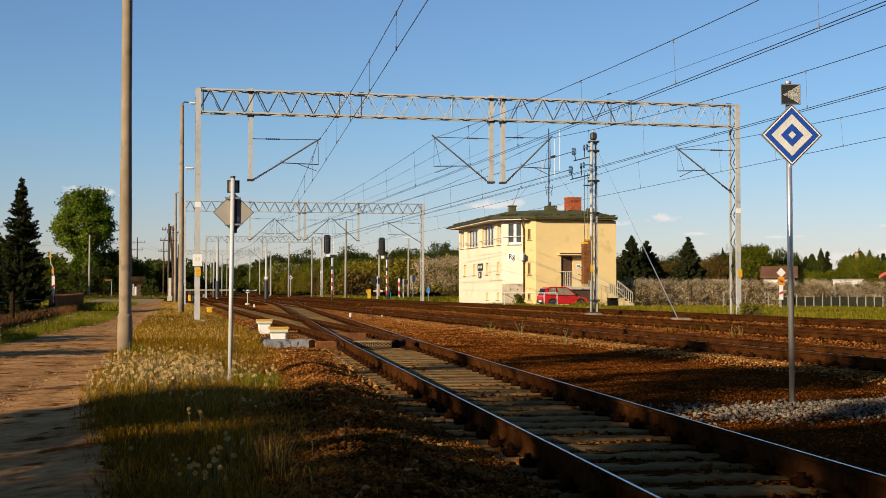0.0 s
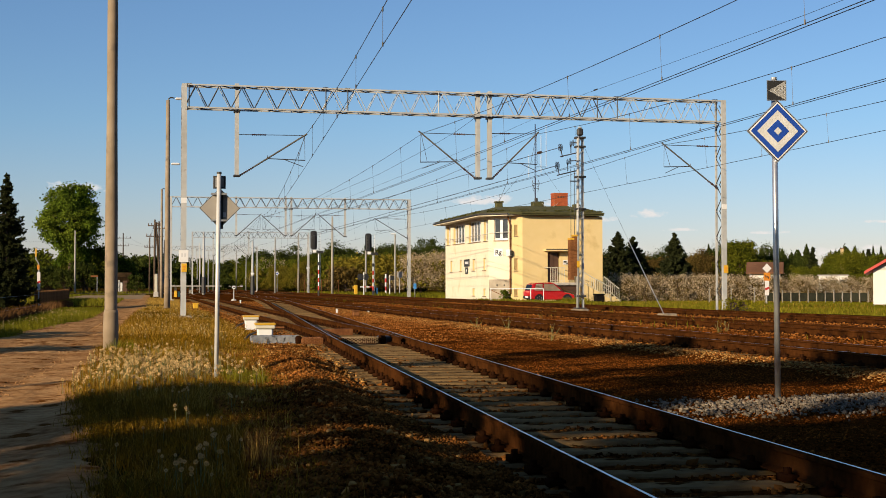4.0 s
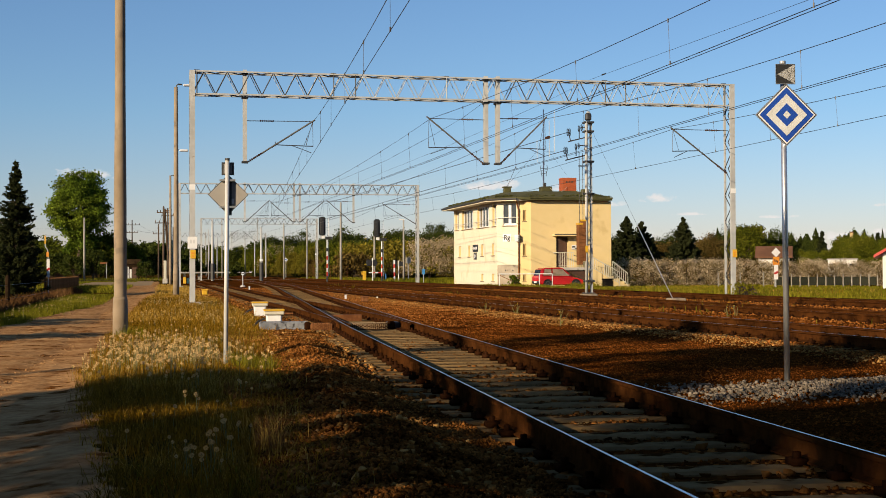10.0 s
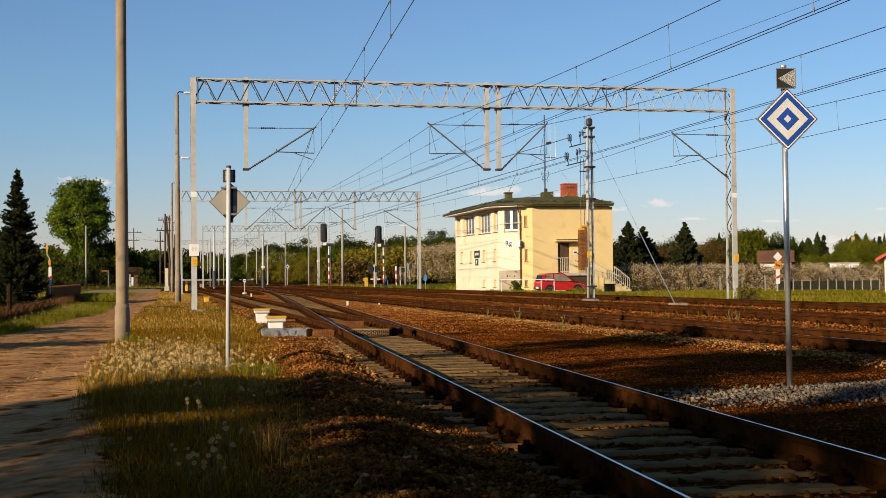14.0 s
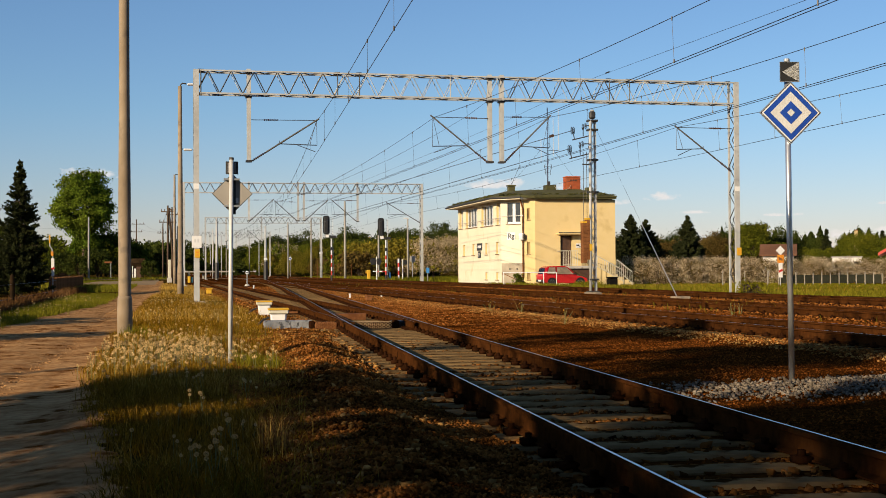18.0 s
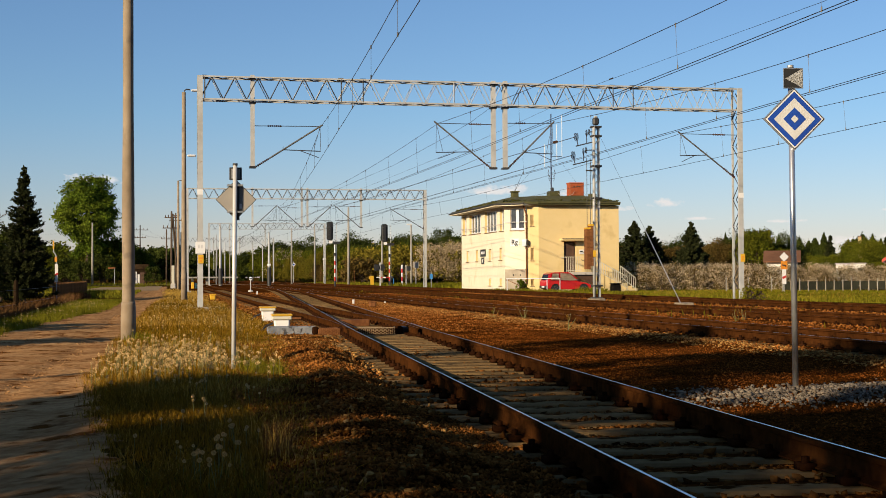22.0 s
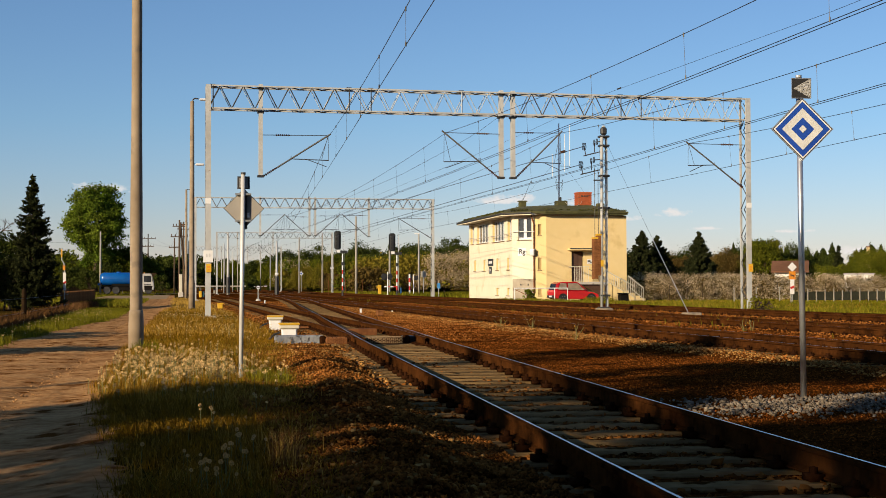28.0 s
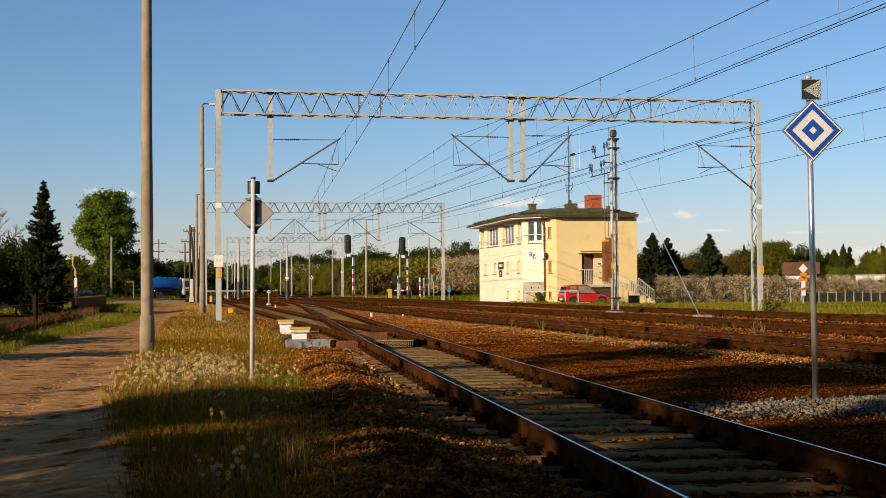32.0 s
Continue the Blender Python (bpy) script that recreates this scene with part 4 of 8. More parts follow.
stub(2.35, 74.0, -0.16, 0.30, 0.26, 0.26, YELLOW, "cable_marker", "small yellow cable marker stone in grass", "marker", YELLOW)
stub(8.3, 61.0, -0.2, 0.09, 0.09, 0.18, WHITE, "marker_stone", "small white marker stone between tracks", "marker", WHITE)
stub(6.3, 98.0, -0.2, 0.10, 0.10, 0.20, WHITE, "marker_stone", "small white marker stone between tracks", "marker", WHITE)
stub(8.35, 55.5, -0.2, 0.26, 0.3, 0.2, BROWN_STEEL, "junction_box", "rusty brown track junction box on gravel", "box", BROWN_STEEL)
stub(9.6, 60.0, -0.2, 0.06, 0.06, 0.11, WHITE, "marker_stone", "small white marker stone beside main track", "marker", WHITE)


def tension_mast():
    """A lattice mast with pulley wheels, weight stacks and concrete foot."""
    t = thing("tension_mast", pose(18.35, 56.1, -0.11) @ Matrix.Diagonal((1.215, 1.215, 1.215, 1)), "grey lattice mast with pulley wheels and tension weights", "mast")
    part("footing", newbox(0.0, 0, -0.25, 0.56, 0.5, 0.38, bevel=0.04), CONCRETE, t)
    part("base_plate", newbox(0, 0, 0.135, 0.36, 0.4, 0.04), DARK_STEEL, t)
    part("tube_leg", newtube((-0.115, -0.1, -0.06), (-0.085, -0.1, 6.35), 0.052, 12), GALV, t, smooth=True)
    part("channel_leg", newbox(0.13, 0.05, -0.06, 0.06, 0.12, 6.41), GALV, t)
    for y in (-0.06, 0.08):
        z, k = 0.35, 0
        while z < 6.2:
            a, b = (-0.08, 0.13) if k % 2 == 0 else (0.13, -0.08)
            part("lacing_bar", newtube((a, y, z), (b, y, z + 0.24), 0.009, 4), GALV, t)
            z, k = z + 0.24, k + 1
    for z in (4.86, 5.95, 6.28, 3.7, 0.55):
        part("collar", newbox(0.02, 0, z, 0.36, 0.30, 0.07, bevel=0.01), DARK_STEEL, t)
    part("top_ring", newbox(0.02, 0, 6.38, 0.22, 0.2, 0.28, bevel=0.05), DARK_STEEL, t)
    part("top_post", newbox(0.02, 0, 6.6, 0.12, 0.1, 0.12, bevel=0.02), GALV, t)
    for z, x in ((5.95, -0.74), (5.29, -0.86)):
        # a frame that carries two pairs of spoked wheels
        frame_bm = newbox((x - 0.1) / 2, 0, z - 0.28, abs(x) - 0.1, 0.04, 0.04, Matrix.Rotation(radians(-14), 4, "Y"))
        tube(frame_bm, (x + 0.02, 0, z), (x + 0.10, 0, z - 0.34), 0.018, 5)
        tube(frame_bm, (x + 0.42, 0, z + 0.14), (x + 0.42, 0, z - 0.2), 0.018, 5)
        tube(frame_bm, (x + 0.5, 0, z + 0.18), (0, 0, z + 0.2), 0.02, 5)
        fr = part("wheel_frame", frame_bm, DARK_STEEL, t)
        for wx, dz, r in ((x, 0.0, 0.13), (x + 0.07, 0.0, 0.13), (x + 0.42, 0.14, 0.11), (x + 0.52, 0.18, 0.11)):
            bm = bmesh.new()
            ring = [(wx + 0.55 * r * math.cos(a), 0.03 + 0.83 * r * math.cos(a), z + dz + r * math.sin(a)) for a in (2 * math.pi * k / 14 for k in range(15))]
            wire_line(bm, ring, 0.012, 5)
            for k in range(3):
                a = math.pi * k / 3
                tube(bm, (wx + 0.55 * r * math.cos(a), 0.03 + 0.83 * r * math.cos(a), z + dz + r * math.sin(a)), (wx - 0.55 * r * math.cos(a), 0.03 - 0.83 * r * math.cos(a), z + dz - r * math.sin(a)), 0.006, 4)
            part("pulley", bm, DARK_STEEL, fr)
    for x, z, zf in ((-0.74, 5.95, 5.75), (-0.86, 5.29, 4.68)):
        part("tension_wire", newtube((x, 0, z), (-3.8, 48.0, zf), 0.012, 4), WIRE, t)
    ins = insulator(bmesh.new(), (-0.85, 2.0, 5.97), (-0.87, 2.4, 5.975))
    part("insulator", ins, INSUL, t)
    part("cross_arm", newbox(-0.18, 0, 4.72, 0.36, 0.05, 0.04), DARK_STEEL, t)
    for x, z0, z1 in ((-0.33, 1.18, 2.58), (-0.20, 1.3, 2.72)):
        part("weight_rod", newtube((x, 0, z0), (x, 0, 5.2), 0.012, 5), DARK_STEEL, t)
        k = 0
        z = z0
        while z < z1 - 0.05:
            part("weight", newbox(x, 0, z, 0.15 if x < -0.3 else 0.12, 0.30, 0.128, bevel=0.006), BROWN_STEEL, t)
            z += 0.131
        part("weight_cap", newbox(x, 0, z, 0.16, 0.31, 0.06), YELLOW, t)
    part("stripe", newbox(-0.115, -0.172, 1.62, 0.10, 0.008, 0.24), YELLOW, t)
    return t


tension_mast()
g = thing("guy_anchor", pose(18.25, 46.0, 0.0), "pale concrete anchor block with slanting stay", "anchor")
part("block", newbox(0.12, 0, -0.25, 0.60, 0.55, 0.30, bevel=0.04), CONCRETE, g)
part("stay", newtube((0, 0, 0.02), (0.04, 3.8, 2.85), 0.016, 8), ZINC, g)
part("stay_wire", newtube((0.04, 3.8, 2.85), (0.1, 10.1, 7.6), 0.005, 4), WIRE, g)


# ---- signals, crossing and poles further down the line ----
def signal(x, y, h, label):
    t = thing("railway_signal", pose(x, y, 0.05), label, "railway signal", "railway signals")
    for k in range(9):
        z0, z1 = h * 0.08 + k * h * 0.062, h * 0.08 + (k + 1) * h * 0.062
        part("mast_band", newtube((0.25, 0, z0), (0.25, 0, z1), 0.075, 10), (RED if k % 2 == 0 else WHITE) if k < 6 else WHITE, t)
    part("mast_base", newtube((0.25, 0, -0.2), (0.25, 0, h * 0.08), 0.10, 10), BLACK, t)
    part("ladder_rail", newtube((0.42, 0.05, 0.5), (0.42, 0.05, h - 0.2), 0.025, 5), WHITE, t)
    bm = bmesh.new()
    for z in np.arange(h * 0.70, h - 0.2, 0.28):
        box(bm, 0.36, 0.05, z, 0.2, 0.03, 0.03)
    part("rungs", bm, BLACK, t)
    head = bmesh.new()
    box(head, -0.28, 0, h * 0.70, 0.70, 0.16, h * 0.29, bevel=0.16)
    hd = part("signal_head", head, BLACK, t)
    for k in range(5):
        part("lens_hood", newtube((-0.28, -0.30, h * 0.735 + k * h * 0.05), (-0.28, -0.06, h * 0.735 + k * h * 0.05), 0.15, 12, 0.13), BLACK, hd)
    part("white_plate", newbox(-0.2, -0.05, h * 0.655, 0.36, 0.05, 0.3), WHITE, t)
    part("relay_box", newbox(0.40, 0, h * 0.645, 0.7, 0.35, 0.28), BLACK, t)
    part("dark_band", newbox(0.25, -0.02, h * 0.46, 0.24, 0.2, 0.35), BLACK, t)
    return t


signal(17.23, 143.0, 7.0, "tall railway signal with black head and red-white mast")
signal(23.15, 143.0, 6.75, "tall railway signal with black head and red-white mast")


def slim_pole(x, y, z0, h, mat, label, r=0.11, lamp=None, foot=None, band=None):
    t = thing("pole", pose(x, y, z0), label, "pole", "poles along the tracks")
    part("shaft", lathe(bmesh.new(), [(r, -0.3), (r * 0.95, h * 0.4), (r * 0.7, h)], 8), mat, t, smooth=True)
    if foot:
        part("painted_foot", newtube((0, 0, 0), (0, 0, foot), r * 1.6, 8), BLACK, t)
    if band:
        part("white_band", newbox(0, 0, band, r * 2.6, r * 2.6, 0.25), WHITE, t)
    if lamp:
        part("lamp_head", newbox(-0.2, 0, h, 0.7, 0.25, 0.14, bevel=0.04), WHITE, t)
    return t


slim_pole(22.4, 169, 0, 9.9, POLE_GREY, "grey concrete pole beside the crossing", 0.16)
slim_pole(29.3, 162.4, 0, 7.4, POLE_GREY, "grey lamp pole before blossoming trees", 0.13, lamp=1)
slim_pole(22.8, 199.5, 0, 8.6, GALV, "grey steel mast with white band", 0.17, band=3.6)
slim_pole(21.4, 199.8, 0, 9.0, POLE_GREY, "grey concrete pole behind the crossing", 0.14)
slim_pole(25.0, 158.2, 0, 6.8, POLE_GREY, "grey concrete pole behind a signal", 0.13)
slim_pole(18.0, 200.5, 0, 8.4, POLE_GREY, "grey concrete pole far down the line", 0.13)
slim_pole(12.5, 171, 0, 6.8, GALV, "dark-footed steel mast between tracks", 0.16, foot=2.3, band=2.5)
slim_pole(7.55, 202, 0, 9.1, GALV, "dark-footed steel mast by the siding", 0.2, foot=2.4)
slim_pole(-11.1, 205.5, 0, 9.3, POLE_GREY, "thin grey pole in front of the chestnut", 0.15)
for i in range(16):
    x = 3.0 + (i * 37 % 17) * 1.05
    y = 225 + i * 17 + (i * 53 % 11)
    slim_pole(x + (2.5 if i % 3 else -1.0), y, 0, 8.6 + (i % 3) * 0.4, GALV if i % 2 else POLE_GREY, "far grey pole along the station tracks", 0.11)


def wood_pole(x, y, h, arms, label, twin=False):
    t = thing("utility_pole", pose(x, y, 0), label, "utility pole", "utility poles")
    part("post", lathe(bmesh.new(), [(0.14, -0.3), (0.12, h * 0.5), (0.09, h)], 9), BARK, t, smooth=True)
    if twin:
        part("brace_post", newtube((0.7, 0.3, -0.2), (0.1, 0, h * 0.97), 0.13, 9, 0.10), BARK, t)
    for z, half in arms:
        arm = part("crossarm", newbox(0, 0, z, half * 2, 0.1, 0.1), BARK, t)
        for dx in (-half * 0.9, -half * 0.45, half * 0.45, half * 0.9):
            part("insulator", newtube((dx, 0, z + 0.1), (dx, 0, z + 0.32), 0.05, 6), INSUL, arm)
    return t


wood_pole(0.3, 142.8, 8.0, [(6.2, 0.9), (7.3, 0.7)], "dark wooden utility pole with crossarms beside the path", True)
wood_pole(-0.3, 204, 8.3, [(6.8, 0.8)], "dark wooden utility pole in the distance")
wood_pole(-5.0, 246, 10.5, [(9.6, 1.4), (8.2, 1.0)], "tall wooden power pole behind the shed")
wood_pole(0.9, 176, 9.4, [(8.4, 0.8), (9.0, 0.5)], "dark wooden utility pole with crossarms in the distance")
for a, b in (((-6.2, 246, 9.75), (-0.9, 204, 7.0)), ((-3.8, 246, 9.75), (0.3, 204, 7.0)), ((-0.9, 204, 7.0), (0.2, 176, 8.6)), ((0.3, 204, 7.0), (1.5, 176, 8.6)), ((0.2, 176, 8.6), (-0.4, 142.8, 6.4)), ((1.5, 176, 8.6), (1.0, 142.8, 6.4)), ((-5.9, 246, 9.75), (-30, 262, 9.5)), ((-5.0, 246, 8.4), (-30, 262, 8.3))):
    t = thing("pole_wire", Matrix(), "thin dark cable sagging between utility poles", "cable", "pole wires")
    part("cable", wire_line(bmesh.new(), [tuple(p + (q - p) * f - (1.6 * f * (1 - f) if k == 2 else 0) for k, (p, q) in enumerate(zip(a, b))) for f in np.linspace(0, 1, 9)], 0.011), WIRE, t)
t = thing("marker_pillar", pose(0.45, 140.0, -0.05), "white painted concrete pillar beside utility pole", "pillar")
part("pillar", newbox(0, 0, 0, 0.30, 0.3, 2.35, bevel=0.03), CREAM, t)
part("lower_block", newbox(0, -0.02, 0, 0.5, 0.42, 0.5, bevel=0.03), PALE_CONCRETE, t)


def crossing_gear():
    y = 146.0
    t = thing("crossing_light", pose(22.75, y, 0.1), "black crossing warning lights on a pole", "crossing light")
    part("pole", newtube((0.1, 0, -0.2), (0.1, 0, 2.5), 0.06, 8), WHITE, t)
    for dx in (-0.28, 0.3):
        part("lamp_disc", newtube((dx, -0.05, 1.95), (dx, 0.05, 1.95), 0.34, 14), BLACK, t)
    part("backing", newbox(0, 0.05, 1.6, 1.1, 0.05, 0.7, bevel=0.02), BLACK, t)
    t = thing("crossing_cabinet", pose(21.95, y, 0.15), "yellow crossing barrier drive cabinet", "cabinet")
    part("body", newbox(0, 0, 0, 0.36, 0.4, 0.98, bevel=0.03), YELLOW, t)
    part("flag", newbox(-0.28, 0, 0.6, 0.2, 0.2, 0.34, bevel=0.03), YELLOW, t)
    t = thing("barrier_boom", pose(23.2, y, 0.9), "red and white crossing barrier boom, lowered", "barrier")
    for k in range(5):
        part("band", newbox(-0.6 + k * 0.35, 0, 0, 0.35, 0.06, 0.12), RED if k % 2 else WHITE, t)
    part("stand", newbox(0.9, 0, -0.9, 0.3, 0.3, 1.1), DARK_STEEL, t)
    t = thing("blue_cabinet", pose(24.2, y, 0.1), "small blue crossing control box", "cabinet")
    part("body", newbox(0, 0, 0, 0.34, 0.3, 0.75, bevel=0.03), surf("blue_enamel", (0.039, 0.156, 0.39), (0.0546, 0.203, 0.452), 4, 0.5), t)
    t = thing("crossing_post", pose(25.3, y, 0.1), "red and white post of the level crossing", "post")
    for k in range(5):
        part("band", newtube((0, 0, k * 0.45), (0, 0, k * 0.45 + 0.45), 0.10, 10), RED if k % 2 else WHITE, t)
    t = thing("crossing_light", pose(25.9, y + 2, 0.1), "dark boxed crossing lights seen from behind", "crossing light")
    part("pole", newtube((0.2, 0, -0.2), (0.2, 0, 2.2), 0.05, 8), WHITE, t)
    part("lamp_box", newbox(-0.2, 0, 1.6, 0.5, 0.3, 0.5, bevel=0.04), BLACK, t)
    part("lamp_box", newbox(0.5, 0, 1.6, 0.42, 0.3, 0.5, bevel=0.04), BLACK, t)
    t = thing("grey_sign_plate", pose(30.0, 163, 1.9), "grey square plate on a lamp pole", "sign")
    part("plate", newbox(0, 0, 0.2, 0.7, 0.05, 0.7), BACK_GREY, t)
    part("post", newtube((0, 0.1, -1.9), (0, 0.1, 1.0), 0.05, 6), GALV, t)
    t = thing("blue_sign", pose(23.3, 119, 0.05), "small blue plate on a post by the gantry", "sign")
    part("plate", newbox(0, 0, 0.75, 0.27, 0.02, 0.48), surf("blue_plate", (0.039, 0.195, 0.468), (0.0546, 0.234, 0.507), 4, 0.5), t)
    part("post", newtube((0, 0.03, -0.2), (0, 0.03, 1.4), 0.03, 6), GALV, t)
    # a mesh fence by the crossing
    t = thing("mesh_fence", pose(19.2, 172, 0.0), "grey wire mesh fence beside the crossing", "fence")
    for dx in (0, 2.2, 4.4):
        part("post", newtube((dx, 0, -0.2), (dx, 0, 1.9), 0.03, 6), BROWN_STEEL, t)
    for z in (0.4, 0.9, 1.4, 1.8):
        part("wire", newbox(2.2, 0, z, 4.4, 0.015, 0.015), BROWN_STEEL, t)
    t = thing("dwarf_signal", pose(6.6, 111, -0.1), "low white disc signal between tracks", "signal")
    part("post", newtube((0, 0, 0), (0, 0, 1.0), 0.04, 8), GALV, t)
    part("disc", newtube((0, -0.03, 1.05), (0, 0.03, 1.05), 0.14, 18), WHITE, t)
    part("black_bar", newbox(0, -0.036, 1.015, 0.22, 0.01, 0.07), BLACK, t)
    part("disc_rim", newtube((0, -0.02, 1.05), (0, 0.028, 1.05), 0.155, 18), BLACK, t)
    bm = lathe(bmesh.new(), [(0.22, -0.05), (0.18, 0.08), (0.06, 0.12)], 8)
    part("foot", bm, PALE_CONCRETE, t)
    t = thing("far_diamond_sign", pose(21.0, 230, -0.5), "far blue and white diamond sign on pole", "railway sign")
    part("post", newtube((0, 0, 0.2), (0, 0, 4.2), 0.05, 6), GALV, t)
    part("plate", diamond(bmesh.new(), (0, 3.7), 0.36, -0.06, 0.02), WHITE, t)
    part("blue_centre", diamond(bmesh.new(), (0, 3.7), 0.20, -0.075, 0.012), BLUE, t)
    t = thing("white_post", pose(12.2, 260, 0.0), "short white post far between the tracks", "post")
    part("body", newbox(0, 0, 0, 0.5, 0.4, 1.7, bevel=0.1), WHITE, t)
    t = thing("platform_edge", pose(7.0, 215, 0.0), "low grey platform deck far down the siding", "platform")
    part("deck", newbox(0, 0, 0.95, 7.5, 3.0, 0.22), POLE_GREY, t)
    for dx in (-3.3, -1.1, 1.1, 3.3):
        part("leg", newbox(dx, 0, -0.1, 0.3, 1.0, 1.1), POLE_GREY, t)
    t = thing("yellow_cabinet", pose(1.75, 130.0, 0.0), "yellow and blue cable cabinets beside the path", "cabinet")
    part("yellow_box", newbox(0.5, 0, 0, 0.27, 0.3, 0.62, bevel=0.03), YELLOW, t)
    part("blue_box", newbox(0.78, 0.1, 0, 0.2, 0.3, 0.55, bevel=0.03), surf("teal_enamel", (0.0156, 0.0702, 0.0936), (0.0234, 0.0936, 0.117), 4, 0.5), t)


crossing_gear()


# ---- left side: fence, marker post, shed ----
def left_side():
    f = thing("plank_fence", pose(0, 0, 0), "low weathered brown wooden fence beside the path", "fence")
    first = None
    n = 0
    for k in range(205):
        fr = k / 204
        x, y = -6.32 - 0.64 * fr, 79.0 + 41.0 * fr
        h = 0.98 + 0.05 * math.sin(k * 1.7)
        m = Matrix.Translation((x, y, -0.27)) @ Matrix.Diagonal((1, 1, h / 0.98, 1)) @ Matrix.Rotation(0.02 * math.sin(k * 2.3), 4, "X")
        if first is None:
            first = part("plank", newbox(0, 0, 0, 0.03, 0.205, 0.98, bevel=0.006), FENCE_BROWN, f)
            first.matrix_basis = m
        else:
            share(first, m)
    for k in range(15):
        part("fence_post", newbox(-6.42 - 0.0455 * k, 79.1 + 2.9 * k, -0.3, 0.12, 0.12, 1.08), FENCE_BROWN, f)
    for z in (0.1, 0.6):
        part("fence_rail", newtube((-6.38, 79, z), (-7.02, 120, z), 0.04, 6), FENCE_BROWN, f)
    w = thing("wire_fence", pose(0, 0, 0), "old post and wire fence overgrown with dry grass", "fence")
    for y in (44.4,):
        p = part("fence_post", lathe(bmesh.new(), [(0.085, -0.3), (0.08, 1.0), (0.06, 1.12), (0.02, 1.16)], 9), DARK_WOOD, w)
        p.matrix_basis = Matrix.Translation((-4.75, y, -0.15))
    for z in (0.25, 0.7):
        part("wire", wire_line(bmesh.new(), [(-4.75, y, z - 0.02 * (i % 2)) for i, y in enumerate((30, 44.4, 62))], 0.005), WIRE, w)
    # planks and rails take darker wood colours in place of shade
    f2 = thing("plank_fence", pose(0, 0, 0), "low brown board fence, darkened for shade, overgrown with grass", "fence")
    first = None
    for k in range(120):
        m = Matrix.Translation((-4.95 + 0.02 * math.sin(k * 3.1), 33.0 + 0.235 * k, -0.2)) @ Matrix.Diagonal((1, 1, 0.98 + 0.02 * math.sin(k * 1.9), 1))
        if first is None:
            first = part("plank", newbox(0, 0, 0, 0.03, 0.232, 0.44, bevel=0.006), FENCE_SHADED, f2)
            first.matrix_basis = m
        else:
            share(first, m)
    for z in (-0.1, 0.12):
        part("fence_rail", newbox(-5.0, 47.2, z, 0.05, 28, 0.08), DARK_WOOD, f2)
    t = thing("crossing_marker", pose(-6.15, 77.8, 0), "white and red crossing marker post with orange plates", "marker post")
    part("pole", wire_line(bmesh.new(), [(0, 0, -0.3), (0, 0, 2.0), (-0.03, 0, 2.35), (-0.16, 0, 2.55), (-0.16, 0, 3.2)], 0.035, 8), GALV, t)
    part("white_board", newbox(0, -0.05, 0.85, 0.165, 0.02, 1.0), WHITE, t)
    bm = newbox(0, -0.065, 1.22, 0.20, 0.008, 0.11, Matrix.Rotation(radians(-30), 4, "Y"))
    part("red_stripe", bm, RED, t)
    part("orange_plate", newbox(-0.03, -0.05, 1.98, 0.135, 0.02, 0.26), ORANGE, t)
    part("yellow_plate", newbox(-0.16, -0.05, 2.7, 0.08, 0.02, 0.45), YELLOW, t)
    t = thing("street_name_sign", pose(-7.85, 204, 0), "small red-topped sign on a thin post", "sign")
    part("post", newtube((0, 0, -0.2), (0, 0, 2.6), 0.05, 6), GALV, t)
    part("plate", newbox(-0.4, -0.03, 2.4, 1.05, 0.03, 0.25), BROWN_STEEL, t)
    t = thing("shed", pose(-4.3, 214, 0), "dark wooden shed with a white door frame", "shed")
    # walls and roof darkened further in colour for the shadow on them
    part("wall", newbox(0, 0, -0.2, 2.0, 3.0, 2.6), DARK_WOOD, t)
    part("roof", newbox(0.1, 0, 2.4, 2.3, 3.3, 0.75), DARK_WOOD, t)
    part("door_frame", newbox(-0.62, -1.53, 0, 0.16, 0.06, 2.0), WHITE, t)
    part("door_frame", newbox(-0.25, -1.53, 0, 0.30, 0.06, 1.6), WHITE, t)
    part("door", newbox(0.3, -1.52, 0, 0.7, 0.05, 1.9), DOOR_BROWN, t)
    t = thing("slatted_roof_house", pose(-19.5, 236, 0), "low dark house with slatted roof behind trees", "house")
    part("wall", newbox(0, 0, -0.2, 7, 5, 3.0), DOOR_BROWN, t)
    part("roof", profile_y(bmesh.new(), [(-3, 2.8), (3, 2.8), (0, 5.4)], -3.8, 3.8), CHASSIS, t)


left_side()
# ---- signal box ----
SILL_TIN = surf("brown_sill_tin", (0.156, 0.0936, 0.0468), (0.218, 0.14, 0.0702), 6, 0.6)
# plain tan for the frames and panes of the narrow windows
TAN_PANE = surf("tan_blind", (0.328, 0.226, 0.0936), (0.39, 0.273, 0.117), 4, 0.8)
# opaque car windows; the bright wall behind them is painted in as tan
CAR_PAINTED_VIEW = surf("car_side_glass", (0.345, 0.265, 0.176), (0.598, 0.461, 0.312), 3.0, 0.08, spec=0.8)


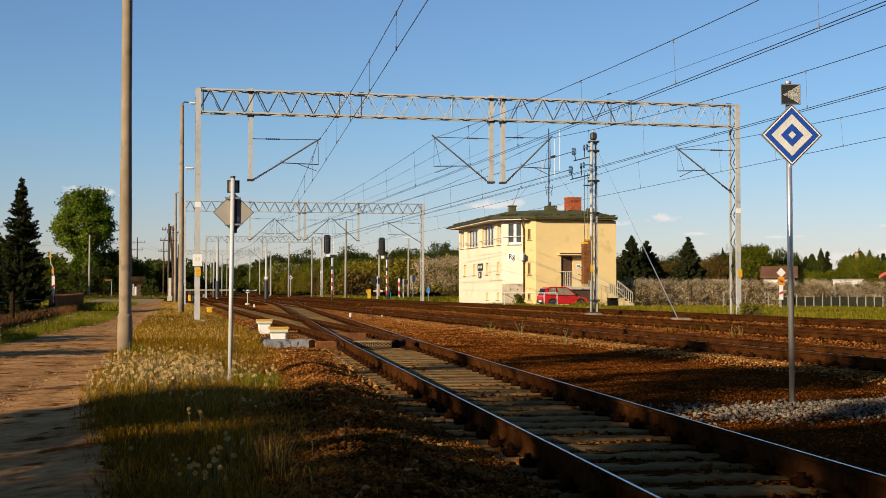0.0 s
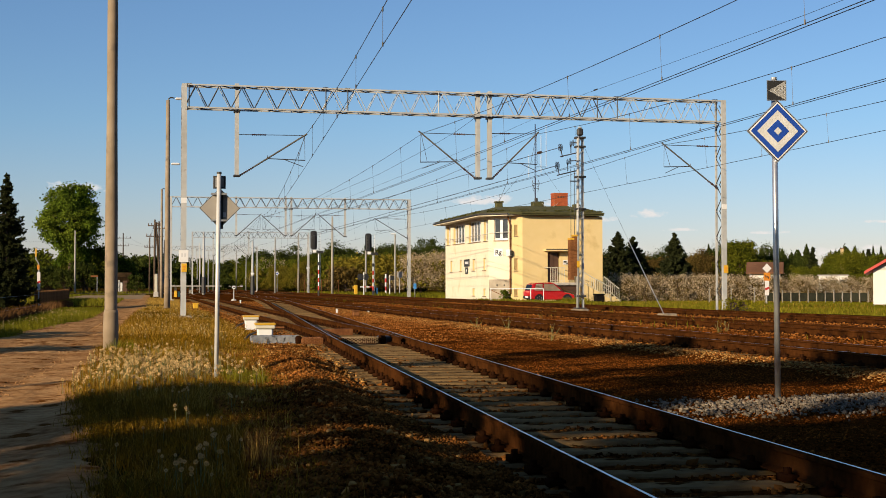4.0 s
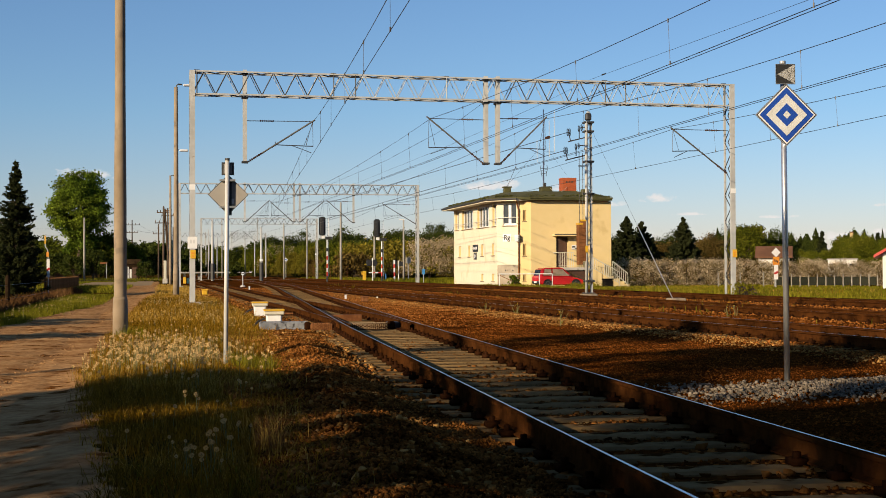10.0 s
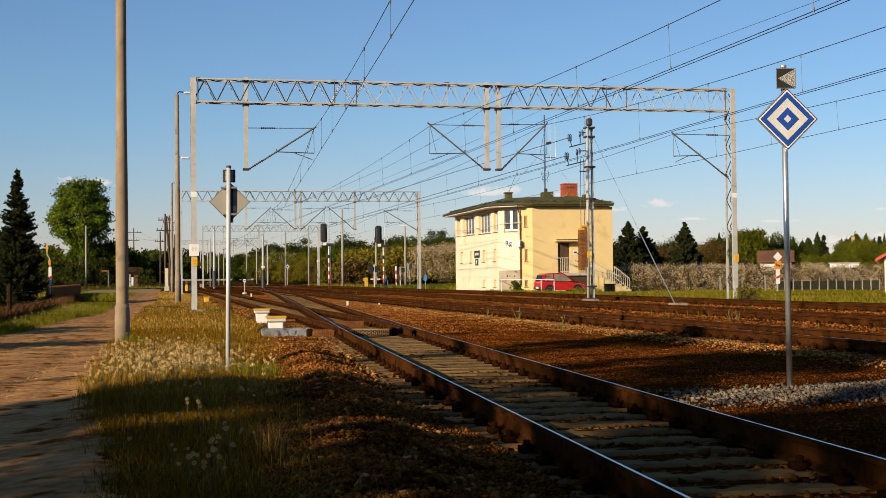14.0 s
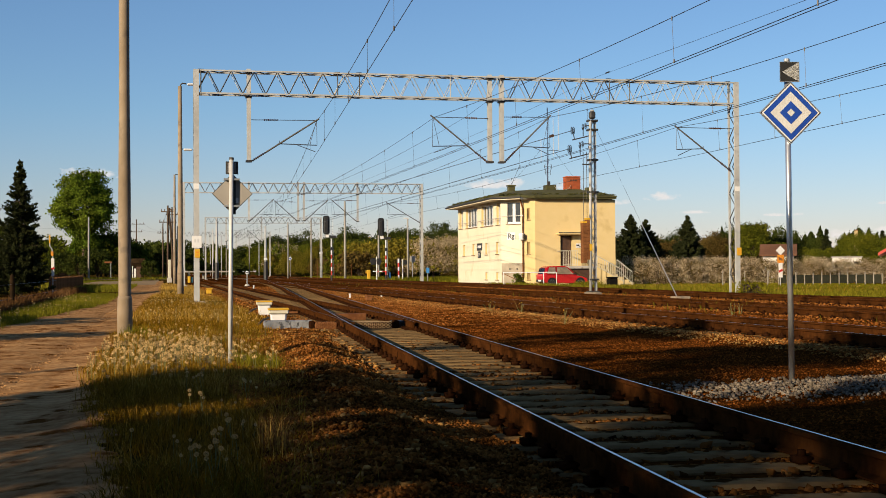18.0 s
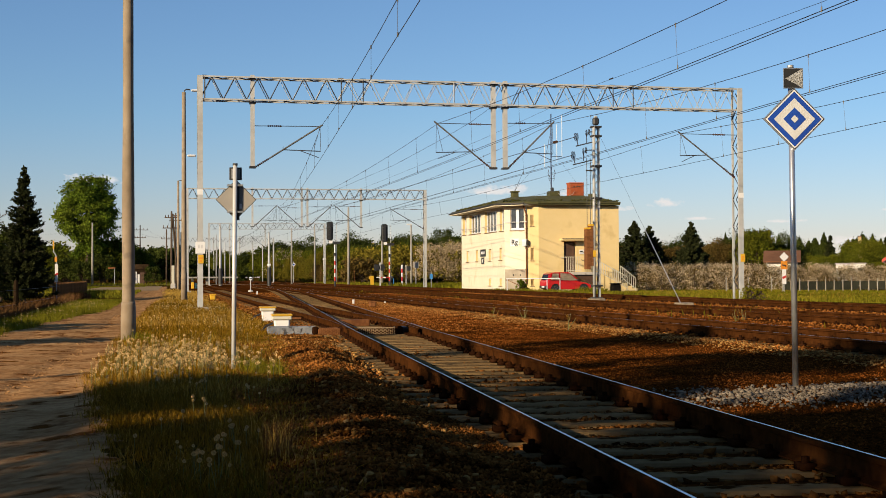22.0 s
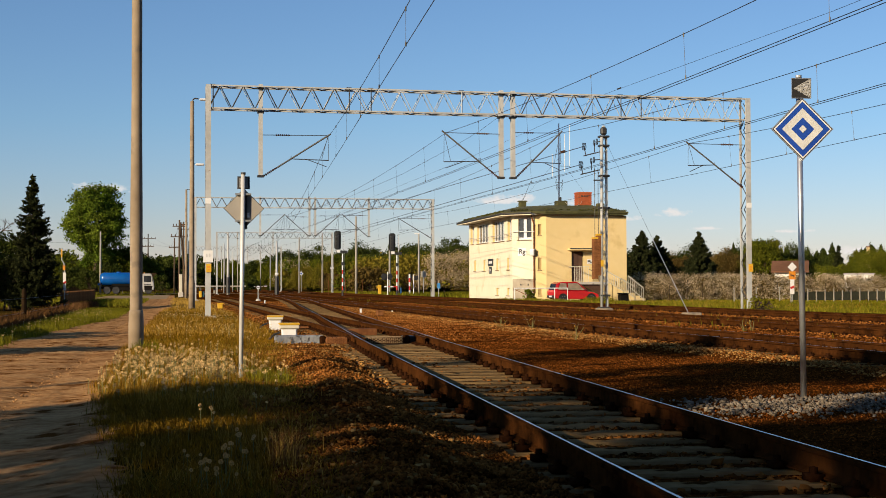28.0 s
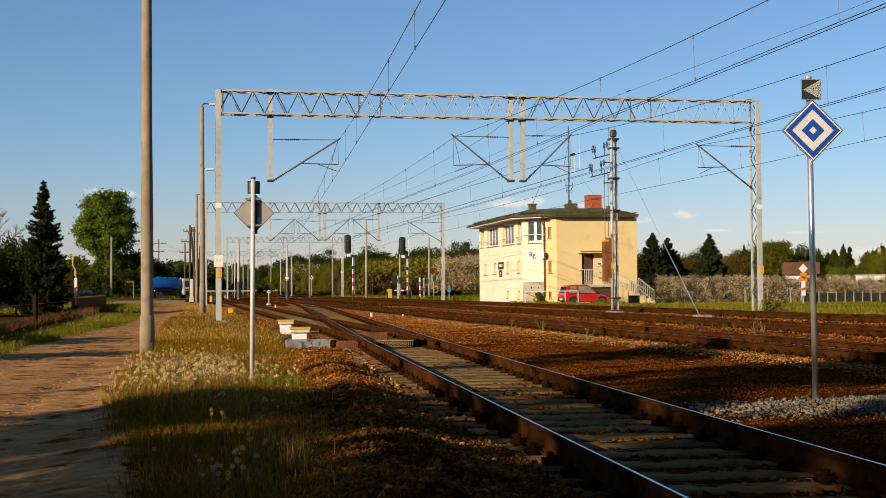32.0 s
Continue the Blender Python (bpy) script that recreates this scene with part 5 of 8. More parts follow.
def pane_window(parent, frame_m, w, h, lights, deep=0.12, mat=None, glass=None, sill=None, edge=0.08):
    """A window in local x (across) and z (up), y pointing outwards: frame, mullions, panes, sill."""
    mat = mat or WHITE_PLASTIC
    win = part("window", newbox(0, -0.02, 0, w, 0.02, h), glass or GLASS, parent)
    win.matrix_basis = frame_m
    for x in (-w / 2 + edge / 2, w / 2 - edge / 2):
        part("window_frame", newbox(x, 0.02, 0, edge, 0.06, h), mat, win)
    for z in (0, h - edge):
        part("window_frame", newbox(0, 0.022, z, w - 2 * edge, 0.06, edge), mat, win)
    for k in range(1, lights):
        part("mullion", newbox(-w / 2 + w * k / lights, 0.022, edge, 0.16, 0.06, h - 2 * edge), mat, win)
    part("window_sill", newbox(0, deep / 2 + 0.03, -0.065, w + 0.08, deep + 0.09, 0.05), sill or SILL_TIN, win)
    part("window_reveal", newbox(w / 2 - 0.003, deep / 2 - 0.012, 0, 0.006, deep - 0.03, h), PLASTER, win)
    return win


def hole_frame(a, b, along, z):
    """The pose of an opening on the wall from plan point a to b (outside on the right hand of a->b)."""
    a, b = Vector(a), Vector(b)
    d = (b - a).normalized()
    out = Vector((d.y, -d.x))
    p = a + d * along
    return Matrix(((-d.x, out.x, 0, p.x), (-d.y, out.y, 0, p.y), (0, 0, 1, z), (0, 0, 0, 1)))


def wall_with_holes(name, a, b, z0, z1, holes, mat, parent, thick=0.30):
    """An upright wall from a to b; holes: (from, to, low, high) along it. Built of blocks round the openings, joined as one wall."""
    holes = [tuple(round(v, 3) for v in h) for h in holes]
    a, b = Vector(a), Vector(b)
    d = (b - a).normalized()
    n = Vector((-d.y, d.x))
    length = (b - a).length
    us = sorted({0.0, length, *[v for h in holes for v in h[:2]]})
    zs = sorted({z0, z1, *[v for h in holes for v in h[2:]]})
    bm = bmesh.new()
    cache = {}

    def vert(u, z, k):
        key = (round(u, 4), round(z, 4), k)
        if key not in cache:
            p = a + d * u + n * (thick * k)
            cache[key] = bm.verts.new((p.x, p.y, z))
        return cache[key]

    def solid(i, j):
        if not (0 <= i < len(us) - 1 and 0 <= j < len(zs) - 1):
            return False
        u, z = (us[i] + us[i + 1]) / 2, (zs[j] + zs[j + 1]) / 2
        return not any(h[0] < u < h[1] and h[2] < z < h[3] for h in holes)

    for i in range(len(us) - 1):
        for j in range(len(zs) - 1):
            if not solid(i, j):
                continue
            u0, u1, w0, w1 = us[i], us[i + 1], zs[j], zs[j + 1]
            for k in (0, 1):
                q = [vert(u0, w0, k), vert(u1, w0, k), vert(u1, w1, k), vert(u0, w1, k)]
                bm.faces.new(q if k == 0 else q[::-1])
            if not solid(i - 1, j):
                bm.faces.new((vert(u0, w0, 1), vert(u0, w0, 0), vert(u0, w1, 0), vert(u0, w1, 1)))
            if not solid(i + 1, j):
                bm.faces.new((vert(u1, w0, 0), vert(u1, w0, 1), vert(u1, w1, 1), vert(u1, w1, 0)))
            if not solid(i, j - 1):
                bm.faces.new((vert(u0, w0, 1), vert(u1, w0, 1), vert(u1, w0, 0), vert(u0, w0, 0)))
            if not solid(i, j + 1):
                bm.faces.new((vert(u0, w1, 0), vert(u1, w1, 0), vert(u1, w1, 1), vert(u0, w1, 1)))
    bmesh.ops.recalc_face_normals(bm, faces=bm.faces)
    return part(name, bm, mat, parent)


def signal_box():
    t = thing("signal_box", Matrix(), "cream two-storey railway signal box with flat mossy roof", "signal box")
    P = [(24.2, 110.2), (24.2, 95.45), (25.55, 94.15), (26.3, 93.7), (32.4, 93.7), (32.4, 110.2)]
    Z0, Z1 = -0.4, 6.15
    L = 110.2

    def on_left(y0, y1):
        return (L - y0, L - y1)

    BIG = ((109.7, 108.35, 4.5, 6.02, 1), (107.2, 103.1, 4.47, 6.02, 4), (101.75, 97.85, 4.42, 6.02, 4), (96.9, 95.7, 4.40, 6.02, 1))
    left_holes = [(*on_left(a, b), c, d) for a, b, c, d, k in BIG]
    small = [(*on_left(y + 0.42, y - 0.42), 2.24, 3.12) for y in (107.93, 104.5, 100.1, 96.66)] + [(*on_left(y + 0.42, y - 0.42), 0.32, 0.86) for y in (100.1, 96.66)]
    wall_with_holes("wall", P[0], P[1], Z0, Z1, left_holes + small, PLASTER_PALE, t)
    wall_with_holes("wall", P[1], P[2], Z0, Z1, [(0.5, 1.62, 4.4, 5.95)], PLASTER_PALE, t)
    wall_with_holes("wall", P[2], P[3], Z0, Z1, [(0.26, 0.5, 4.7, 5.5), (0.26, 0.5, 2.18, 3.05), (0.26, 0.5, 0.32, 0.8)], PLASTER, t)
    wall_with_holes("wall", P[3], P[4], Z0, Z1, [(1.9, 2.8, 1.32, 3.52)], PLASTER, t)
    wall_with_holes("wall", (32.395, 94.005), (32.395, 110.195), Z0, Z1, [], PLASTER, t)
    wall_with_holes("wall", (32.09, 110.2), (24.505, 110.2), Z0, Z1, [], PLASTER, t)
    inner = [(24.65, 109.8), (24.65, 95.8), (25.8, 94.6), (26.4, 94.15), (31.95, 94.15), (31.95, 109.8)]
    part("upper_floor", prism(bmesh.new(), inner, 3.55, 3.75), DOOR_BROWN, t)
    part("room_back_wall", newbox(28.6, 100, -0.3, 0.2, 11, 6.3), PLASTER, t)
    part("ceiling", prism(bmesh.new(), inner, 6.02, 6.12), WHITE, t)
    # windows of the operating floor
    for y0, y1, z0, z1, k in BIG:
        m = hole_frame(P[0], P[1], L - (y0 + y1) / 2, z0) @ Matrix.Translation((0, -0.24, 0))
        pane_window(t, m, y0 - y1, z1 - z0, k, deep=0.24)
    for y0, y1, z, h in ((109.7, 108.35, 4.95, 0), (107.2, 103.1, 4.85, 0), (101.75, 97.85, 4.85, 0), (96.9, 95.7, 4.85, 0)):
        bm = bmesh.new()
        tube(bm, (24.02, y0 + 0.15, z), (24.02, y1 - 0.15, z), 0.022, 6)
        tube(bm, (24.22, y0 + 0.15, z), (24.02, y0 + 0.15, z), 0.018, 5)
        tube(bm, (24.22, y1 - 0.15, z), (24.02, y1 - 0.15, z), 0.018, 5)
        part("window_rail", bm, BACK_GREY, t)
    for y in (107.93, 104.5, 100.1, 96.66):
        m = hole_frame(P[0], P[1], L - y, 2.24) @ Matrix.Translation((0, -0.22, 0))
        pane_window(t, m, 0.84, 0.88, 1, deep=0.22)
    for y in (100.1, 96.66):
        m = hole_frame(P[0], P[1], L - y, 0.32) @ Matrix.Translation((0, -0.22, 0))
        pane_window(t, m, 0.84, 0.54, 1, deep=0.22)
    cw = pane_window(t, hole_frame(P[1], P[2], 1.06, 4.4) @ Matrix.Translation((0, -0.12, 0)), 1.12, 1.55, 1, edge=0.035)
    part("mullion", newbox(0.0, 0.022, 0.04, 0.24, 0.06, 1.47), WHITE_PLASTIC, cw)
    part("lower_rail", newbox(0, 0.026, 0.03, 1.04, 0.06, 0.12), WHITE_PLASTIC, cw)
    bm = bmesh.new()
    hf = hole_frame(P[1], P[2], 1.0, 0.0)
    tube(bm, hf @ Vector((-0.95, 0.16, 4.98)), hf @ Vector((0.95, 0.16, 4.98)), 0.022, 6)
    part("window_rail", bm, WHITE, t)
    for z0, h in ((4.7, 0.8), (2.18, 0.87), (0.32, 0.48)):
        pane_window(t, hole_frame(P[2], P[3], 0.38, z0) @ Matrix.Translation((0, -0.15, 0)), 0.24, h, 1, deep=0.15, mat=TAN_PANE, glass=TAN_PANE)
    # lettered plates
    hf = hole_frame(P[1], P[2], 0.84, 3.5)
    s = part("station_code_plate", newbox(0, 0.012, -0.28, 0.70, 0.02, 0.56), WHITE, t, "white plate with black letters")
    s.matrix_basis = hf
    up = Matrix.Translation((0, 0.026, 0)) @ Matrix.Rotation(radians(180), 4, "Z") @ Matrix.Rotation(radians(90), 4, "X")
    words("Rg", 0.52, up, BLACK, s)
    hb = hole_frame(P[0], P[1], L - 102.33, 2.85)
    s = part("name_plate", newbox(0, 0.012, -0.28, 1.78, 0.03, 0.57), BLACK, t, "black plate with worn pale bars")
    s.matrix_basis = hb
    for dx, w in ((0.42, 0.36), (0, 0.28), (-0.40, 0.34)):
        part("pale_bar", newbox(dx, 0.03, -0.08, w, 0.006, 0.2), WHITE, s)
    s = part("small_plate", newbox(0, 0.012, -0.26, 0.96, 0.03, 0.53), BLACK, t, "small black plate with a pale mark")
    s.matrix_basis = hole_frame(P[0], P[1], L - 102.42, 2.24)
    part("pale_bar", newbox(0.1, 0.03, -0.16, 0.16, 0.006, 0.3), WHITE, s)
    part("pale_bar", newbox(-0.08, 0.031, -0.05, 0.14, 0.006, 0.18), WHITE, s)
    # roof: overhanging slab, sloping skirt and low crown
    eave = [(23.35, 111.0), (23.35, 95.15), (25.1, 93.45), (25.9, 93.75), (32.3, 94.1), (32.3, 111.0)]
    part("eave_slab", prism(bmesh.new(), eave, 6.152, 6.30), PLASTER_PALE, t, "cream concrete eave")
    bm = bmesh.new()
    rim = [(23.42, 110.9), (23.42, 95.2), (25.13, 93.53), (26.18, 93.2), (32.34, 93.2), (32.34, 110.9)]
    top = [(25.0, 109.4), (25.0, 96.6), (26.0, 95.6), (26.8, 94.6), (31.0, 94.9), (31.0, 109.4)]
    lo = [bm.verts.new((x, y, 6.305 if i in (0, 1, 2) else 6.19)) for i, (x, y) in enumerate(rim)]
    ed = [bm.verts.new((x, y, 6.42 if i in (0, 1, 2) else 6.40)) for i, (x, y) in enumerate(rim)]
    hi = [bm.verts.new((x, y, 6.92)) for x, y in top]
    for i in range(6):
        j = (i + 1) % 6
        bm.faces.new((lo[i], lo[j], ed[j], ed[i]))
        bm.faces.new((ed[i], ed[j], hi[j], hi[i]))
    bm.faces.new(hi)
    bm.faces.new(lo[::-1])
    part("roof", bm, ROOF_FELT, t, "mossy green roofing felt")
    for k in range(9):
        part("snow_stop", newbox(23.62, 96.4 + 1.6 * k, 6.46, 0.16, 0.3, 0.14), ROOF_FELT, t)
    part("gutter", newtube((23.32, 111.0, 6.28), (23.32, 95.1, 6.28), 0.07, 8), DARK_STEEL, t)
    part("gutter", newtube((23.32, 95.1, 6.28), (25.12, 93.38, 6.28), 0.07, 8), DARK_STEEL, t)
    part("fascia_edge", newbox(29.22, 93.16, 6.30, 6.28, 0.07, 0.12), ROOF_FELT, t)
    v = part("vent", newbox(25.65, 98.0, 6.6, 0.5, 0.5, 0.75, bevel=0.03), ROOF_FELT, t)
    part("vent_cap", newbox(25.65, 98.0, 7.36, 0.62, 0.62, 0.09), ROOF_FELT, v)
    part("vent", newbox(28.15, 96.2, 6.7, 0.8, 0.8, 0.65, bevel=0.03), ROOF_FELT, t)
    part("vent", newbox(31.0, 95.6, 6.7, 0.5, 0.5, 0.45, bevel=0.03), ROOF_FELT, t)
    # chimney of bricks
    cx, cy = 29.8, 96.0
    ch = part("chimney", newbox(cx, cy, 6.6, 1.02, 0.82, 1.30), surf("mortar", (0.265, 0.109, 0.0546), (0.312, 0.14, 0.0702), 9, 0.9), t, "orange brick chimney")
    part("chimney_foot", newbox(cx, cy, 6.55, 1.25, 1.0, 0.46), ROOF_FELT, ch)
    first = None
    for row in range(13):
        off = 0.13 if row % 2 else 0.0
        z = 7.02 + row * 0.073
        for side in range(4):
            n = 4 if side % 2 == 0 else 3
            for k in range(n):
                u = -0.39 + off * 0.5 + k * 0.255
                if side == 0:
                    m = pose(cx + u, cy - 0.40, z)
                elif side == 2:
                    m = pose(cx + u, cy + 0.40, z)
                else:
                    m = pose(cx + (0.51 if side == 1 else -0.51), cy - 0.27 + k * 0.27, z, 0, 0, 90)
                if first is None:
                    first = part("brick", newbox(0, 0, 0, 0.243, 0.06, 0.062), CHIMNEY, ch)
                    first.matrix_basis = m
                else:
                    share(first, m, ch)
    part("chimney_cap", newbox(cx, cy, 7.90, 1.12, 0.92, 0.09, bevel=0.02), CHIMNEY, ch)
    for dx in (-0.2, 0.02, 0.2):
        part("flue_opening", newbox(cx + dx, cy - 0.42, 7.62, 0.13, 0.03, 0.13), DOOR_BROWN, ch)
    # aerials
    ax = 28.12
    bm = tube(bmesh.new(), (ax, 96.6, 6.8), (ax, 96.6, 9.2), 0.05, 8)
    for dx, dy in ((-0.045, -0.03), (0.045, -0.03), (0, 0.05)):
        tube(bm, (ax + dx, 96.6 + dy, 9.0), (ax + dx * 0.6, 96.6 + dy * 0.6, 13.2), 0.018, 4)
    for k in range(21):
        z = 9.1 + k * 0.19
        tube(bm, (ax - 0.04, 96.57, z), (ax + 0.04, 96.57, z + 0.12), 0.008, 4)
    an = part("aerial_mast", bm, surf("aerial_blue", (0.0234, 0.0312, 0.0702), (0.039, 0.0546, 0.109), 5, 0.5), t)
    for z, r, h in ((8.75, 0.22, 0.24), (8.35, 0.16, 0.20)):
        bm = bmesh.new()
        tube(bm, (ax - r, 96.5, z), (ax + r, 96.5, z), 0.018, 4)
        for s in (-1, 1):
            wire_line(bm, [(ax + s * r, 96.5, z - h), (ax + s * (r + 0.06), 96.5, z), (ax + s * r, 96.5, z + h)], 0.022, 5)
        part("dipole", bm, DARK_STEEL, an)
    part("cable_drum", newbox(ax + 0.02, 96.45, 7.35, 0.22, 0.2, 0.3, bevel=0.03), DARK_STEEL, an)
    bm = tube(bmesh.new(), (ax, 96.6, 10.0), (ax + 0.85, 96.6, 10.0), 0.02, 4)
    part("yard_arm", bm, DARK_STEEL, an)
    for x, z0, z1 in ((ax + 0.45, 9.6, 12.4), (ax - 0.5, 9.2, 10.9), (ax + 0.85, 10.0, 13.1)):
        part("whip_aerial", newtube((x, 96.6, z0), (x, 96.6, z1), 0.022, 5), WHITE, an)
    for q in ((24.9, 97.5, 6.8), (31.2, 97, 6.8), (26.5, 105, 6.9)):
        part("guy_wire", newtube((ax, 96.6, 10.6), q, 0.006, 4), WIRE, an)
    part("whip_aerial", newtube((25.65, 98.0, 7.4), (26.35, 98.0, 9.0), 0.014, 4), WIRE, an)
    bm = wire_line(bmesh.new(), [(ax + 0.2, 95.9, 7.3), (ax + 0.5, 95.5, 6.95), (ax + 0.9, 95.4, 6.9), (ax + 1.3, 95.4, 7.1), (ax + 1.45, 95.5, 7.3)], 0.018, 5)
    part("roof_cable", bm, BACK_GREY, t, "grey cable lying on the roof")
    # drain pipe, unit on the wall, conduits, patched concrete
    hf = hole_frame(P[1], P[2], 1.86, 0)
    bm = bmesh.new()
    wire_line(bm, [hf @ Vector(p) for p in ((0.05, 0.35, 6.15), (0.05, 0.12, 5.7), (0, 0.09, 5.5), (0, 0.09, 0.5))], 0.055, 8)
    part("drain_pipe", bm, BROWN_STEEL, t)
    for z in (1.5, 3.0, 4.5, 5.4):
        c = part("pipe_bracket", newbox(0, 0.07, z, 0.16, 0.1, 0.04), DARK_STEEL, t)
        c.matrix_basis = hf
    u = part("wall_unit", newbox(0.05, 0.2, 3.2, 0.34, 0.3, 0.5, bevel=0.03), WHITE, t, "white box on wall bracket")
    u.matrix_basis = hf
    part("unit_fan", newbox(-0.16, 0.2, 3.28, 0.1, 0.26, 0.34), BLACK, u)
    hc = hole_frame(P[1], P[2], 0.96, -0.25)
    c = part("concrete_patch", newbox(0, 0.045, 0, 1.80, 0.09, 1.78, bevel=0.02), PATCH, t, "bare grey concrete panel")
    c.matrix_basis = hc
    for dx in (-0.42, 0.18):
        part("hook", newbox(dx, 0.12, 1.3, 0.05, 0.08, 0.12), DARK_STEEL, c)
    part("handrail", newtube((0.75, 0.2, 1.05), (-0.75, 0.25, 0.45), 0.025, 6), BROWN_STEEL, c)
    # entrance: door, canopy, landing, railings, stairs
    part("door", newbox(28.45, 93.88, 1.33, 0.46, 0.06, 2.18), DOOR_BROWN, t, "dark brown door, half open")
    part("door_leaf", newbox(28.83, 93.9, 1.33, 0.42, 0.06, 2.18), DOOR_BROWN, t)
    part("canopy", newbox(28.88, 93.35, 3.58, 1.98, 0.75, 0.14, bevel=0.02), PLASTER, t, "cream concrete canopy")
    part("canopy_edge", newbox(28.88, 92.965, 3.68, 2.02, 0.03, 0.06), DARK_STEEL, t)
    part("wall_sign", newbox(29.57, 93.66, 2.62, 0.42, 0.03, 0.32), WHITE, t, "small pale sign with dark marks")
    part("dark_mark", newbox(29.5, 93.635, 2.76, 0.22, 0.012, 0.1), BLACK, t)
    part("dark_mark", newbox(29.66, 93.635, 2.68, 0.12, 0.012, 0.05), BLACK, t)
    part("landing", newbox(29.0, 93.0, 1.1, 2.6, 1.38, 0.2, bevel=0.02), PALE_CONCRETE, t)
    part("landing_wall", newbox(30.15, 93.05, -0.3, 0.25, 1.2, 1.4), PLASTER, t)
    # dark brown wedge below the landing
    bm = bmesh.new()
    a = [bm.verts.new(p) for p in ((28.6, 92.5, 1.1), (30.0, 92.5, 1.1), (30.0, 92.5, 0.35))]
    b = [bm.verts.new((v.co.x, 93.6, v.co.z)) for v in a]
    bm.faces.new(a)
    bm.faces.new(b[::-1])
    for i in range(3):
        bm.faces.new((a[i], b[i], b[(i + 1) % 3], a[(i + 1) % 3]))
    bmesh.ops.recalc_face_normals(bm, faces=bm.faces)
    part("landing_bracket", bm, DOOR_BROWN, t)
    rl = part("landing_railing", newbox(28.53, 92.36, 2.36, 1.12, 0.05, 0.05), CREAM, t, "white steel railing")
    for k in range(9):
        part("baluster", newbox(28.0 + 0.133 * k, 92.36, 1.3, 0.03, 0.03, 1.06), CREAM, rl)
    part("bottom_rail", newbox(28.53, 92.36, 1.4, 1.12, 0.04, 0.04), CREAM, rl)
    part("side_rail", newbox(27.98, 93.0, 2.36, 0.05, 1.3, 0.05), CREAM, rl)
    for k in range(7):
        f = k / 7
        part("step", newbox(30.45 + 2.9 * f + 0.2, 93.0, -0.3, 0.46, 1.2, 1.55 - 1.35 * f), PLASTER, t)
    for y, x0, x1, z0, z1 in ((92.36, 30.1, 32.55, 2.25, 0.95), (92.30, 32.02, 33.17, 1.74, 0.85)):
        bm = tube(bmesh.new(), (x0, y, z0), (x1, y, z1), 0.035, 6)
        tube(bm, (x0, y, z0 - 0.75), (x1, y, z1 - 0.8), 0.025, 6)
        rr = part("stair_rail", bm, CREAM, t, "white sloping stair railing")
        n = int((x1 - x0) / 0.16)
        for k in range(n + 1):
            x, z = x0 + (x1 - x0) * k / n, z0 + (z1 - z0) * k / n
            part("baluster", newbox(x, y, z - (1.0 if k in (0, n) else 0.78), 0.03, 0.03, 1.0 if k in (0, n) else 0.78), CREAM, rr)
    bm = wire_line(bmesh.new(), [(29.1, 92.5, 2.2), (29.4, 92.5, 2.1), (29.9, 92.45, 1.95), (30.3, 92.4, 1.9)], 0.025, 6)
    tube(bm, (29.9, 92.45, 1.3), (29.9, 92.45, 1.95), 0.02, 5)
    part("stair_grip", bm, DARK_STEEL, t)
    # grey railing in front of the bay, with dark bin
    fr = thing("pipe_railing", pose(0, 0, 0), "white painted pipe railing in front of the car", "railing")
    part("top_rail", newtube((22.55, 88.6, 0.86), (26.1, 87.7, 0.86), 0.03, 8), WHITE, fr)
    for f in (0.02, 0.76, 1.0):
        part("rail_post", newtube((22.55 + 3.55 * f, 88.6 - 0.9 * f, -0.35), (22.55 + 3.55 * f, 88.6 - 0.9 * f, 0.86), 0.028, 8), WHITE, fr)
    b = thing("rubbish_bin", pose(31.2, 91.0, -0.22), "dark grey plastic bin by the stairs", "bin")
    part("body", newbox(0, 0, 0, 0.6, 0.6, 0.62, bevel=0.05), CHASSIS, b)
    part("lid", newbox(0, 0, 0.62, 0.7, 0.7, 0.1, bevel=0.04), CHASSIS, b)


signal_box()


# ---- vehicles ----
def wheel(parent, x, y, z, r, w, rim_mat, name="wheel"):
    wh = part(name, lathe(bmesh.new(), [(r * 0.72, -w / 2), (r * 0.94, -w / 2), (r, -w * 0.32), (r, w * 0.32), (r * 0.94, w / 2), (r * 0.72, w / 2)], 20), TYRE, parent)
    wh.matrix_basis = Matrix.Translation((x, y, z)) @ Matrix.Rotation(radians(90), 4, "X")
    part("rim", lathe(bmesh.new(), [(0.05, -w * 0.5), (r * 0.6, -w * 0.45), (r * 0.71, -w * 0.52), (r * 0.71, w * 0.52), (r * 0.6, w * 0.45), (0.05, w * 0.5)], 16), rim_mat, wh)
    return wh


